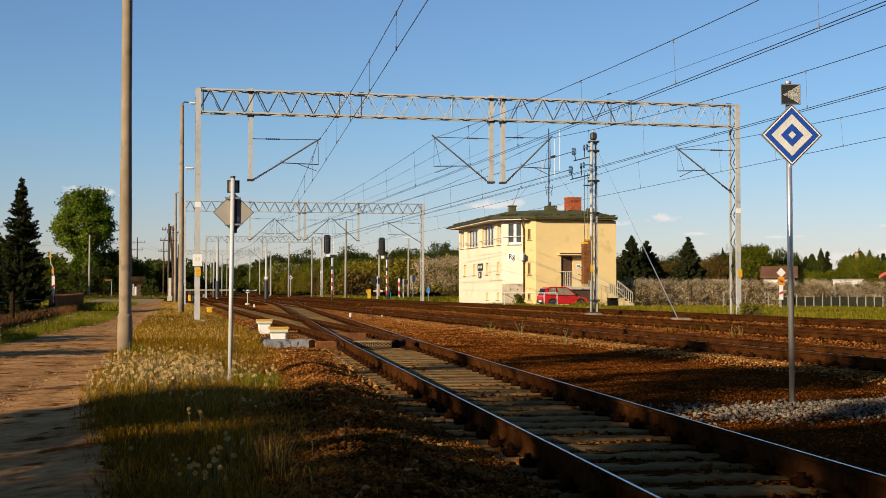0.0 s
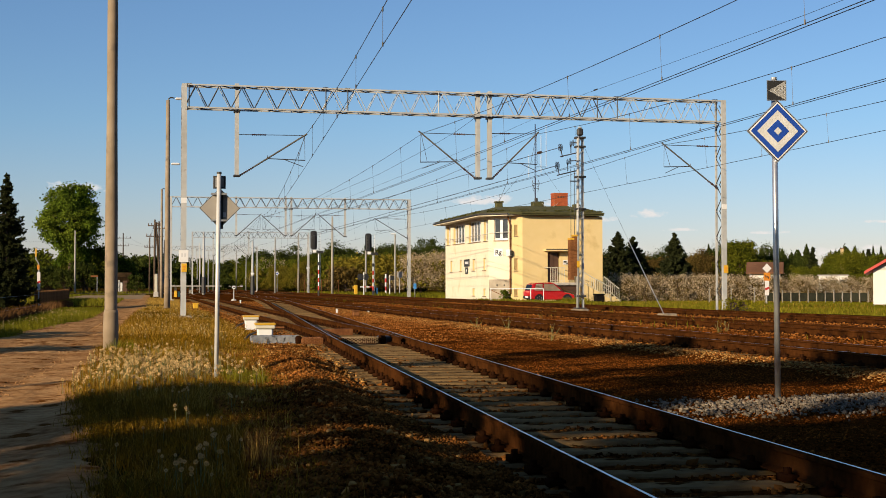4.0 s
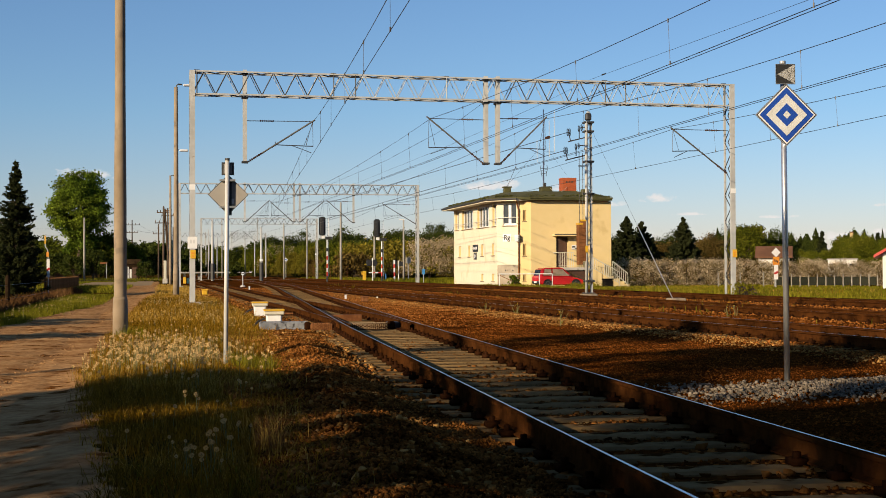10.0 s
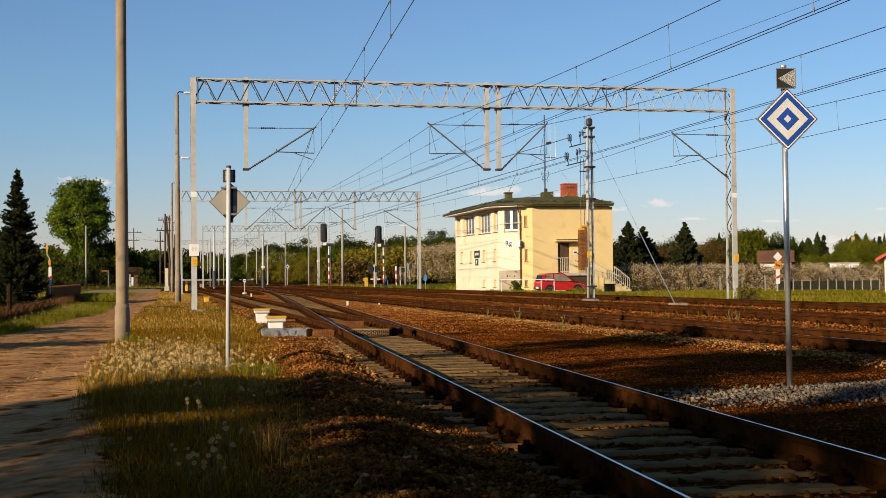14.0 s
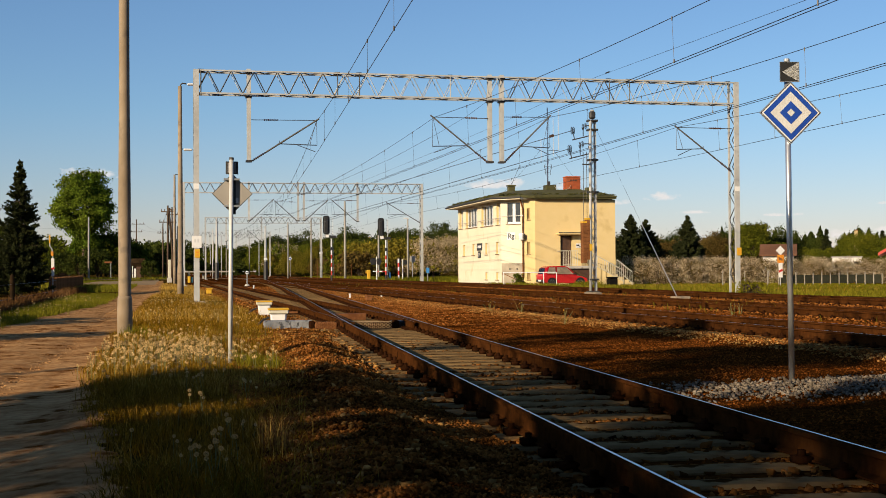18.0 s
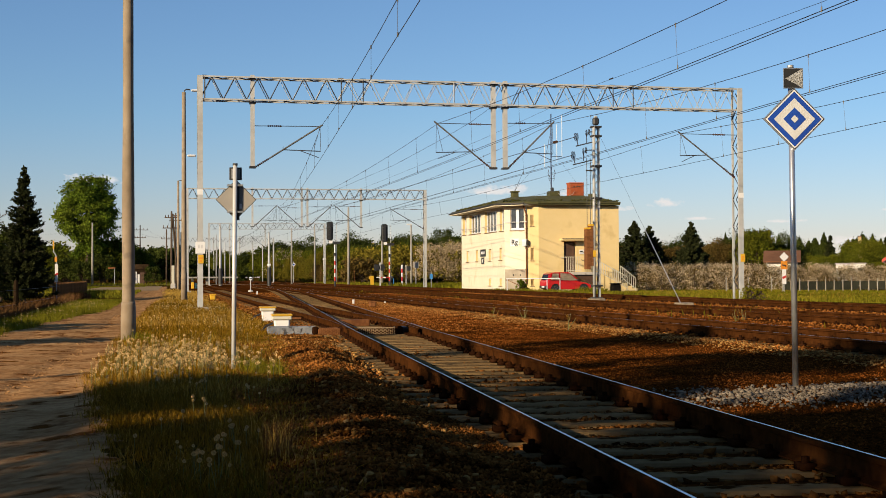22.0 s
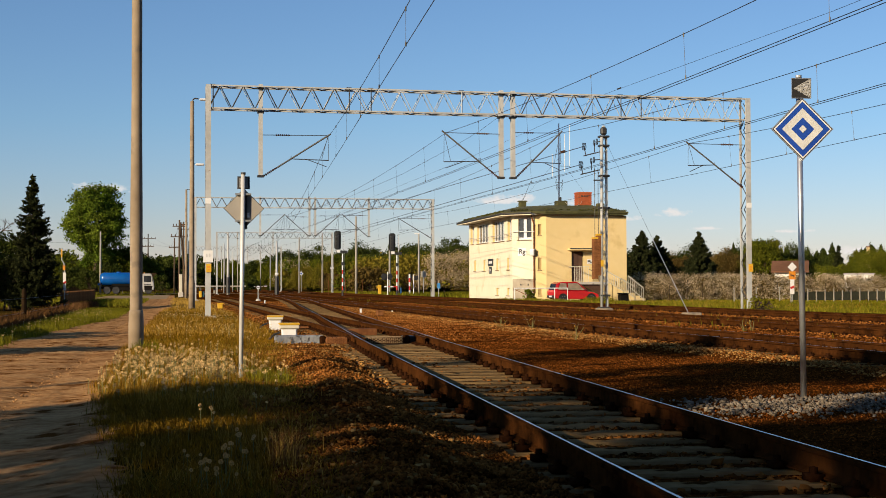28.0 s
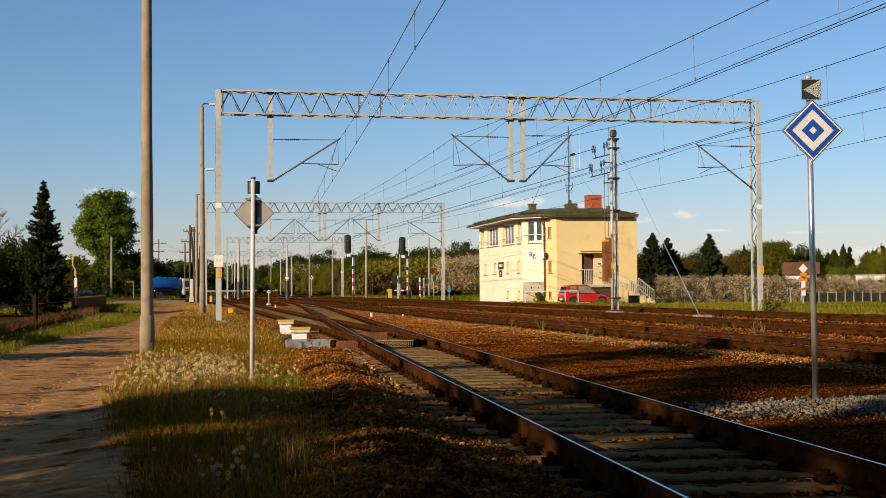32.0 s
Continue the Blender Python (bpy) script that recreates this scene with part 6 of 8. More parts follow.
def hatchback(m, paint, label, name="parked_car"):
    """A small three-door hatchback; nose along +x."""
    t = thing(name, m, label, "car")
    low = [(-1.66, 0.30), (-1.70, 0.50), (-1.68, 0.74), (-1.62, 0.83), (-0.75, 0.83), (0.62, 0.80), (1.25, 0.70), (1.58, 0.58), (1.66, 0.46), (1.64, 0.28), (1.42, 0.22), (-1.40, 0.22)]
    bm = bmesh.new()
    for s, w in ((-1, 1),):
        sec = []
        for y, inset in ((-0.75, 0.06), (-0.66, 0.0), (0.66, 0.0), (0.75, 0.06)):
            sec.append([bm.verts.new((x * (1 - inset * 0.5), y, z if inset == 0 else z - 0.02 * (z > 0.6) + 0.03 * (z < 0.4))) for x, z in low])
        k = len(low)
        for a, b in zip(sec, sec[1:]):
            for i in range(k):
                bm.faces.new((a[i], a[(i + 1) % k], b[(i + 1) % k], b[i]))
        bm.faces.new(sec[0][::-1])
        bm.faces.new(sec[-1])
    bmesh.ops.recalc_face_normals(bm, faces=bm.faces)
    part("body", bm, paint, t)
    cab = [(-1.62, 0.81), (-1.50, 1.30), (-1.22, 1.42), (-0.10, 1.44), (0.12, 1.38), (0.86, 0.77)]
    bm = bmesh.new()
    rows = []
    for y, sc in ((-0.70, 0.0), (-0.55, 1.0), (0.55, 1.0), (0.70, 0.0)):
        rows.append([bm.verts.new((x, y if z < 1.0 else math.copysign(0.56, y) if sc == 0 else y, z)) for x, z in cab])
    k = len(cab)
    for a, b in zip(rows, rows[1:]):
        for i in range(k - 1):
            bm.faces.new((a[i], a[i + 1], b[i + 1], b[i]))
    bm.faces.new(rows[0][::-1])
    bm.faces.new(rows[-1])
    bmesh.ops.recalc_face_normals(bm, faces=bm.faces)
    part("cabin", bm, paint, t)
    for s in (-1, 1):
        def side(pts, nm, mat, off=0.0):
            bm = bmesh.new()
            vs = []
            for x, z in pts:
                y = 0.71 - (z - 0.81) * 0.27 + off
                vs.append(bm.verts.new((x, s * (y + 0.012), z)))
            f = bm.faces.new(vs)
            bmesh.ops.solidify(bm, geom=[f], thickness=0.008)
            bmesh.ops.recalc_face_normals(bm, faces=bm.faces)
            return part(nm, bm, mat, t)
        side([(-1.50, 0.85), (0.66, 0.83), (0.08, 1.37), (-0.70, 1.385), (-1.30, 1.37)], "window_surround", paint, 0.022)
        side([(-1.44, 0.88), (-0.82, 0.87), (-0.78, 1.34), (-1.26, 1.34)], "side_window", CAR_PAINTED_VIEW, 0.03)
        side([(-0.70, 0.87), (0.58, 0.85), (0.06, 1.33), (-0.68, 1.35)], "side_window", CAR_PAINTED_VIEW, 0.03)
        part("door_seam", newbox(-0.76, s * 0.752, 0.32, 0.012, 0.008, 0.5), BLACK, t)
        part("mirror", newbox(0.55, s * 0.83, 0.84, 0.10, 0.16, 0.11, bevel=0.03), BLACK, t)
        part("bump_strip", newbox(-0.1, s * 0.756, 0.52, 1.6, 0.014, 0.06), paint, t)
        part("tail_light", newbox(-1.67, s * 0.60, 0.55, 0.06, 0.2, 0.26, bevel=0.02), RED, t)
        part("headlight", newbox(1.52, s * 0.52, 0.47, 0.12, 0.30, 0.14, bevel=0.04), WHITE, t)
        for x in (-1.08, 1.05):
            wheel(t, x, s * 0.69, 0.27, 0.27, 0.16, ZINC)
            bm = bmesh.new()
            arch = [(x + 0.36 * math.cos(a), 0.27 + 0.36 * math.sin(a)) for a in (math.pi * k / 10 for k in range(11))] + [(x - 0.36, 0.20), (x + 0.36, 0.20)]
            f = bm.faces.new([bm.verts.new((q, s * 0.757, z)) for q, z in arch])
            bmesh.ops.solidify(bm, geom=[f], thickness=0.006)
            part("wheel_arch", bm, BLACK, t)
    bm = bmesh.new()
    f = bm.faces.new([bm.verts.new(p) for p in ((-1.625, -0.58, 0.88), (-1.625, 0.58, 0.88), (-1.525, 0.50, 1.28), (-1.525, -0.50, 1.28))])
    bmesh.ops.solidify(bm, geom=[f], thickness=-0.012)
    part("rear_window", bm, GLASS, t)
    bm = bmesh.new()
    f = bm.faces.new([bm.verts.new(p) for p in ((0.18, -0.50, 1.36), (0.18, 0.50, 1.36), (0.84, 0.60, 0.815), (0.84, -0.60, 0.815))])
    bmesh.ops.solidify(bm, geom=[f], thickness=-0.014)
    part("windscreen", bm, GLASS, t)
    part("rear_bumper", newbox(-1.66, 0, 0.30, 0.14, 1.42, 0.20, bevel=0.04), BLACK, t)
    part("front_bumper", newbox(1.60, 0, 0.28, 0.14, 1.40, 0.20, bevel=0.04), BLACK, t)
    part("number_plate", newbox(-1.735, 0, 0.36, 0.01, 0.5, 0.11), WHITE, t)
    return t


hatchback(pose(27.45, 90.8, -0.14, 0, 0, 6), CAR_RED, "small red hatchback parked beside the signal box")


CAB_GLASS = surf("dark_cab_glass", (0.012, 0.014, 0.016), (0.03, 0.032, 0.034), 3.0, 0.25, spec=0.25)


def tank_truck():
    """Blue tank on a dark chassis with a white cab; nose along +x, middle at the origin, wheels on z = 0."""
    t = thing("tank_truck", pose(-60, 285, 0.05), "blue tank truck with white cab on the road", "truck")
    part("chassis", newbox(-0.5, 0, 0.75, 7.0, 0.9, 0.28), CHASSIS, t)
    ring = []
    bm = bmesh.new()
    for x, sc in ((-4.15, 0.55), (-4.0, 0.85), (-3.65, 1.0), (1.05, 1.0), (1.4, 0.85), (1.53, 0.55)):
        ring.append([bm.verts.new((x, 1.15 * sc * math.copysign(abs(math.cos(a)) ** 0.8, math.cos(a)), 2.12 + 0.92 * sc * math.copysign(abs(math.sin(a)) ** 0.85, math.sin(a)))) for a in (2 * math.pi * k / 24 for k in range(24))])
    for a, b in zip(ring, ring[1:]):
        for k in range(24):
            bm.faces.new((a[k], a[(k + 1) % 24], b[(k + 1) % 24], b[k]))
    bm.faces.new(ring[0][::-1])
    bm.faces.new(ring[-1])
    bmesh.ops.recalc_face_normals(bm, faces=bm.faces)
    tank = part("tank", bm, TANK_BLUE, t, "glossy blue tank", smooth=True)
    for x in (-2.6, -0.4):
        part("tank_band", newtube((x, 0, 2.12), (x + 0.06, 0, 2.12), 1.0, 24), CHASSIS, tank).matrix_basis = Matrix.Translation((0, 0, 2.12)) @ Matrix.Diagonal((1, 1.12, 0.90, 1)) @ Matrix.Translation((0, 0, -2.12))
    part("hatch", newtube((-1.6, 0, 3.0), (-1.6, 0, 3.16), 0.3, 14), TANK_BLUE, tank)
    part("hose_box", newbox(-1.2, -1.05, 1.0, 2.6, 0.3, 0.4, bevel=0.04), CHASSIS, t)
    part("side_guard", newbox(-0.3, -1.15, 0.5, 2.0, 0.06, 0.3), CHASSIS, t)
    part("side_skirt", newbox(-0.4, -0.9, 0.45, 2.2, 0.4, 0.75, bevel=0.04), CHASSIS, t)
    part("rear_valve", newtube((-4.1, 0.2, 1.4), (-4.5, 0.2, 1.3), 0.14, 10), TANK_BLUE, t)
    cab = [(1.62, 0.55), (1.62, 2.65), (1.85, 2.88), (3.3, 2.86), (3.62, 2.0), (3.74, 1.5), (3.76, 0.55)]
    bm = bmesh.new()
    a = [bm.verts.new((x, -1.18, z)) for x, z in cab]
    b = [bm.verts.new((x, 1.18, z)) for x, z in cab]
    for i in range(len(cab)):
        j = (i + 1) % len(cab)
        bm.faces.new((a[i], a[j], b[j], b[i]))
    bm.faces.new(a[::-1])
    bm.faces.new(b)
    bmesh.ops.recalc_face_normals(bm, faces=bm.faces)
    bmesh.ops.bevel(bm, geom=bm.edges[:], offset=0.06, segments=2, affect="EDGES")
    # cab white greyed in colour to give the shade it stands in
    cb = part("cab", bm, surf("dusty_white_cab", (0.328, 0.32, 0.304), (0.406, 0.398, 0.374), 3, 0.5), t, "dusty white cab")
    for s in (-1, 1):
        part("side_window", newbox(2.62, s * 1.185, 1.66, 1.35, 0.012, 0.9), CAB_GLASS, cb)
        part("wheel_arch", newbox(2.72, s * 1.183, 0.5, 1.35, 0.02, 0.62), CHASSIS, cb)
        part("door_handle", newbox(2.05, s * 1.19, 1.5, 0.2, 0.02, 0.05), BLACK, cb)
        part("stripe", newbox(2.6, s * 1.187, 1.18, 1.3, 0.008, 0.16), BLACK, cb)
        part("mirror", newbox(3.55, s * 1.38, 1.75, 0.14, 0.1, 0.55, bevel=0.02), BLACK, cb)
        part("headlight", newbox(3.76, s * 0.85, 0.85, 0.06, 0.35, 0.22, bevel=0.02), WHITE_PLASTIC, cb)
    bm = bmesh.new()
    f = bm.faces.new([bm.verts.new(p) for p in ((3.64, -1.02, 2.03), (3.64, 1.02, 2.03), (3.37, 0.98, 2.74), (3.37, -0.98, 2.74))])
    bmesh.ops.solidify(bm, geom=[f], thickness=-0.02)
    part("windscreen", bm, GLASS, cb)
    part("bumper", newbox(3.78, 0, 0.42, 0.16, 2.4, 0.36, bevel=0.04), CHASSIS, cb)
    part("grille", newbox(3.77, 0, 1.05, 0.03, 1.6, 0.36), BLACK, cb)
    part("roof_beacon", newtube((2.0, 0.6, 2.88), (2.0, 0.6, 3.08), 0.09, 10), ORANGE, cb)
    cb.matrix_basis = Matrix.Translation((0.42, 0, 0)) @ Matrix.Diagonal((0.78, 1, 1, 1))
    for x in (2.6, -1.9, -3.15):
        for s in (-1, 1):
            wheel(t, x, s * 1.0, 0.52, 0.52, 0.34, BLACK)
            part("mudguard", newbox(x, s * 1.0, 1.02, 1.25, 0.4, 0.06, bevel=0.02), CHASSIS, t)
    return t


TRUCK = tank_truck()
DARK_CAR = hatchback(pose(-60, 300, 0.05), surf("dark_car_paint", (0.0156, 0.0172, 0.0195), (0.0234, 0.025, 0.0281), 3, 0.2, spec=0.6), "small dark hatchback following the truck", "dark_car")


# ---- buildings in the distance ----
def gable_house(x, y, w, d, h, rise, wall, roof, label, rz=0.0, windows=0):
    t = thing("house", pose(x, y, 0, 0, 0, rz), label, "house")
    part("wall", newbox(0, 0, -0.4, w, d, h + 0.4), wall, t)
    bm = bmesh.new()
    for s in (-1, 1):
        pts = [(s * (d / 2 + 0.5), h - 0.25), (0, h + rise), (0, h + rise + 0.18), (s * (d / 2 + 0.5), h - 0.07)]
        a = [bm.verts.new((-w / 2 - 0.4, q, z)) for q, z in pts]
        b = [bm.verts.new((w / 2 + 0.4, q, z)) for q, z in pts]
        for i in range(4):
            bm.faces.new((a[i], a[(i + 1) % 4], b[(i + 1) % 4], b[i]))
        bm.faces.new(a[::-1])
        bm.faces.new(b)
    bmesh.ops.recalc_face_normals(bm, faces=bm.faces)
    part("roof", bm, roof, t)
    for s in (-1, 1):
        bm = bmesh.new()
        bm.faces.new([bm.verts.new((s * w / 2, q, z)) for q, z in ((-d / 2, h), (d / 2, h), (0, h + rise * 0.96))])
        bmesh.ops.solidify(bm, geom=bm.faces[:], thickness=0.05 * s)
        part("gable", bm, wall, t)
    for k in range(windows):
        wx = -w / 2 + w * (k + 0.5) / windows
        part("window", newbox(wx, -d / 2 - 0.01, h * 0.35, 0.9, 0.04, 1.0), GLASS, t)
    return t


# white house with red roof: its gable faces the tracks
gable_house(48.1, 74.5, 9.0, 8.4, 2.0, 2.5, WHITE_WALL := surf("white_render", (0.608, 0.585, 0.53), (0.647, 0.624, 0.569), 2, 0.9, 0.1), RED_ROOF, "white house with red sheet roof beside the orchard", 59)
gable_house(73.5, 152.0, 3.6, 4.2, 2.75, 1.05, WHITE_WALL, TILE_ROOF, "low house with brown tiled roof behind the orchard", -27, 2)
t = thing("flat_building", pose(65.2, 120, 0, 0, 0, -28), "low white flat-roofed building behind the orchard", "building")
part("wall", newbox(0, 0, -0.3, 2.7, 2.4, 2.32), WHITE_WALL, t)
part("roof", newbox(0, 0, 2.02, 2.95, 2.6, 0.12), BACK_GREY, t)
for k in range(3):
    part("window", newbox(-0.9 + 0.9 * k, -1.22, 1.1, 0.45, 0.04, 0.5), GLASS, t)
t = thing("transformer_tower", pose(96.0, 174, 0, 0, 0, -24), "narrow yellow brick transformer tower among trees", "tower")
part("wall", newbox(0, 0, -0.3, 0.45, 0.5, 6.6), surf("yellow_brick", (0.39, 0.281, 0.125), (0.452, 0.335, 0.156), 4, 0.9), t)
part("roof", newbox(0, 0, 6.3, 0.55, 0.6, 0.12), TILE_ROOF, t)


def right_side():
    t = thing("crossing_marker", pose(40.5, 83.5, 0), "white diamond sign over orange and striped plates", "railway sign")
    part("post", newtube((0, 0.04, -0.3), (0, 0.04, 2.5), 0.035, 8), GALV, t)
    part("diamond_plate", diamond(bmesh.new(), (0, 2.23), 0.35, -0.02, 0.015), BACK_GREY, t)
    part("white_face", diamond(bmesh.new(), (0, 2.23), 0.31, -0.03, 0.008), WHITE, t)
    o = part("orange_plate", newbox(0, -0.02, 1.40, 0.46, 0.02, 0.54), ORANGE, t)
    for dx, dz, w, h in ((-0.1, 0.36, 0.06, 0.12), (0, 0.3, 0.26, 0.05), (0.1, 0.2, 0.06, 0.14), (0.02, 0.36, 0.1, 0.04)):
        part("dark_bar", newbox(dx, -0.036, 1.38 + dz * 0.8, w, 0.006, h), DARK_STEEL, o)
    w = part("white_board", newbox(0, -0.02, 0.42, 0.28, 0.02, 0.98), WHITE, t)
    part("red_stripe", newbox(0, -0.036, 0.80, 0.30, 0.006, 0.14, Matrix.Rotation(radians(-25), 4, "Y")), RED, w)
    f = thing("panel_fence", pose(0, 0, 0), "dark green panel fence with pale concrete posts", "fence")
    for k in range(13):
        x, y = 40.9 + 0.50 * k * 1.15, 84.6 - 0.12 * k
        part("fence_post", newbox(x, y, -0.3, 0.045, 0.06, 0.98 + 0.05 * (k % 3)), POLE_GREY, f)
        if k < 12:
            pn = part("fence_panel", newbox(x + 0.29, y - 0.02, 0.0, 0.52, 0.03, 0.58), PANEL_DARK, f)
            for z in (0.2, 0.45):
                part("panel_batten", newbox(x + 0.29, y - 0.045, z, 0.50, 0.02, 0.03), PANEL_DARK, pn)
    for k, (x, y) in enumerate(((37.0, 85.0), (38.6, 85.0), (40.2, 84.8))):
        p = thing("concrete_post", pose(x, y, 0), "pale concrete fence post in front of orchard", "post", "orchard posts")
        part("post", newbox(0, 0, -0.2, 0.07, 0.07, 1.1, bevel=0.015), POLE_GREY, p)


PANEL_DARK = surf("dark_fence_panel", (0.0234, 0.025, 0.0172), (0.0429, 0.0437, 0.0296), 4, 0.9, spec=0.05)
right_side()


# ---- plants ----
def leaf_quads(centres, size, rng, flat=0.0, aspect=1.0):
    """One small quad per centre, turned at random."""
    n = len(centres)
    a = rng.normal(size=(n, 3))
    a[:, 2] *= 1.0 - flat
    a /= np.linalg.norm(a, axis=1, keepdims=True)
    b = rng.normal(size=(n, 3))
    b -= (b * a).sum(1, keepdims=True) * a
    b /= np.linalg.norm(b, axis=1, keepdims=True)
    s = (size * rng.uniform(0.6, 1.35, n))[:, None]
    a, b = a * s * aspect, b * s
    v = np.stack([centres - a * 0.5, centres + b * 0.42, centres + a * 0.62, centres - b * 0.42], 1).reshape(-1, 3)
    f = np.arange(4 * n).reshape(-1, 4)
    return v, f


# cushions of moss along the edge of the signal box's roof
rng = np.random.default_rng(401)
spots = []
for a, b, n in (((23.45, 109.0), (23.45, 95.3), 46), ((23.5, 95.2), (25.15, 93.6), 14), ((26.2, 93.3), (32.2, 93.3), 34)):
    f = rng.random((n, 1))
    c = np.array(a) * (1 - f) + np.array(b) * f
    inward = rng.uniform(0.02, 0.55, n)
    c = np.stack([c[:, 0] + inward * (0.9 if a[0] < 24 else 0), c[:, 1] + inward * (0.9 if a[0] > 24 else 0.2), 6.43 + inward * 0.30], -1)
    spots.append((c[:, None, :] + rng.normal(size=(n, 16, 3)) * (0.09, 0.09, 0.030)).reshape(-1, 3))
v, f = leaf_quads(np.concatenate(spots), 0.085, rng)
tagged(fast_mesh("roof_moss", v, f, MOSS), "cushions of olive moss along the roof edge", "moss", kind="stuff")


def limb(bm, p, q, r0, r1, bend, rng, n=6):
    pts = [Vector(p).lerp(Vector(q), i / 4) + Vector(rng.normal(0, bend * math.sin(math.pi * i / 4), 3)) for i in range(5)]
    for i in range(4):
        tube(bm, pts[i], pts[i + 1], r0 + (r1 - r0) * i / 4, n, r0 + (r1 - r0) * (i + 1) / 4)
    return pts


def clump_cloud(rng, centre, radii, clumps, leaves, spread_r, squash=0.7, shell=0.55, lumpy=1.0, whole=False):
    """Leaf places in clumps over an uneven ellipsoid."""
    d = rng.normal(size=(clumps, 3))
    d /= np.linalg.norm(d, axis=1, keepdims=True)
    if not whole:
        d[:, 2] = np.where(d[:, 2] < -0.55, -d[:, 2], d[:, 2])
    lump = 1.0 + lumpy * 0.16 * np.sin(d[:, 0] * 4.1 + d[:, 2] * 5.3 + centre[0]) + lumpy * 0.12 * np.sin(d[:, 1] * 6.7 - d[:, 2] * 3.9 + centre[1])
    r = (shell + (1 - shell) * rng.random(clumps) ** 0.6) * lump
    c = np.array(centre) + d * r[:, None] * np.array(radii)
    pts = c[:, None, :] + rng.normal(size=(clumps, leaves, 3)) * (spread_r * np.array([1, 1, squash]))
    return pts.reshape(-1, 3), c


def broadleaf(x, y, z0, h, radii, base, leaf, size, clumps, leaves, seed, label, name="tree", trunk_r=0.25, group="", egg=False):
    rng = np.random.default_rng(seed)
    t = thing(name, pose(x, y, z0), label, "tree", group)
    cz = base + (h - base) / 2
    pts, c = clump_cloud(rng, (0, 0, cz), (radii[0], radii[1], (h - base) / 2), clumps, leaves, max(radii) * 0.13)
    if egg:  # a rounded crown with a narrower skirt below
        pts, c = clump_cloud(rng, (0, 0, cz), (radii[0], radii[1], (h - base) / 2), clumps, leaves, max(radii) * 0.105, shell=0.5, lumpy=0.75, whole=True)
        low, c2 = clump_cloud(rng, (0.3, 0, base * 0.92), (radii[0] * 0.5, radii[1] * 0.5, base * 0.26), clumps // 8, leaves, max(radii) * 0.11)
        pts, c = np.concatenate([pts, low]), np.concatenate([c, c2])
    bm = bmesh.new()
    limb(bm, (0, 0, -0.3), (0.1, 0, cz), trunk_r, trunk_r * 0.45, 0.05, rng, 9)
    part("trunk", bm, BARK, t)
    bm = bmesh.new()
    for k in range(0, len(c), max(1, len(c) // 26)):
        z = base * 0.7 + (cz - base * 0.7) * rng.random()
        limb(bm, (0.05, 0, z), c[k] * 0.92, trunk_r * 0.36, 0.02, 0.12, rng, 5)
    part("limb_work", bm, BARK, t, kind="stuff")
    v, f = leaf_quads(pts, size, rng)
    fast_mesh("crown", v, f, leaf, t)
    return t


def conifer(x, y, z0, h, r, seed, label, leaf=None, dense=1.0, needle=0.10, group="conifers", power=1.05):
    """Whorls of drooping branches, each a spine with needle sprays."""
    rng = np.random.default_rng(seed)
    t = thing("spruce_tree", pose(x, y, z0), label, "tree", group)
    part("trunk", lathe(bmesh.new(), [(r * 0.07, -0.3), (r * 0.05, h * 0.5), (0.015, h)], 8), BARK, t)
    pts, bm = [], bmesh.new()
    tiers = int(h * 5 * dense)
    for i in range(tiers):
        f = (i + rng.random() * 0.5) / tiers
        z = h * (0.06 + 0.94 * f)
        reach = r * (1 - f) ** power * rng.choice((0.74, 0.88, 1.0, 1.16), p=(0.25, 0.3, 0.3, 0.15)) + 0.05
        for k in range(max(4, int(9 * (1 - f * 0.5)))):
            a = rng.random() * 2 * math.pi
            length = reach * rng.uniform(0.7, 1.1)
            end = Vector((math.cos(a) * length, math.sin(a) * length, z + length * rng.uniform(-0.12, 0.16)))
            if i % 3 == 0 and k < 4:
                tube(bm, (0, 0, z), end, 0.018, 4, 0.006)
            m = max(5, int(length * 24 * dense))
            u = np.linspace(0.15, 1.0, m)[:, None]
            p = np.array((0, 0, z)) * (1 - u) + np.array(end) * u
            p[:, 2] -= 0.20 * length * np.sin(u[:, 0] * math.pi)
            p = np.repeat(p, 3, 0) + rng.normal(size=(3 * m, 3)) * np.array([0.055, 0.055, 0.05]) * (0.6 + length * 0.45) * (1.35 - 0.7 * np.repeat(u, 3, 0))
            pts.append(p)
    part("limb_work", bm, BARK, t, kind="stuff")
    v, f = leaf_quads(np.concatenate(pts), needle, rng, flat=0.3, aspect=1.9)
    fast_mesh("crown", v, f, leaf or NEEDLE, t)
    return t


broadleaf(-12.4, 216, 0, 16.7, (4.25, 4.25), 6.0, LEAF_CHESTNUT, 0.27, 330, 125, 11, "round green chestnut tree with dense fresh leaves", trunk_r=0.4, egg=True)
conifer(-7.3, 72.0, 0, 6.85, 1.52, 12, "dark green pointed spruce beside the fence", dense=2.0, power=0.86, needle=0.075)


def bare_tree(x, y, h, seed, label):
    rng = np.random.default_rng(seed)
    t = thing("bare_tree", pose(x, y, 0), label, "tree")
    bm = bmesh.new()

    def grow(p, d, length, r, depth):
        q = p + d * length
        tube(bm, p, q, r, 5 if depth > 1 else 4, r * 0.7)
        if depth == 0:
            return
        for _ in range(3 if depth > 1 else 4):
            e = (d + Vector(rng.normal(0, 0.55, 3)) + Vector((0, 0, 0.12))).normalized()
            grow(q, e, length * rng.uniform(0.55, 0.85), r * 0.6, depth - 1)

    grow(Vector((0, 0, -0.2)), Vector((0, 0, 1)), h * 0.3, h * 0.02, 5)
    part("limb_work", bm, BARK, t, kind="stuff")


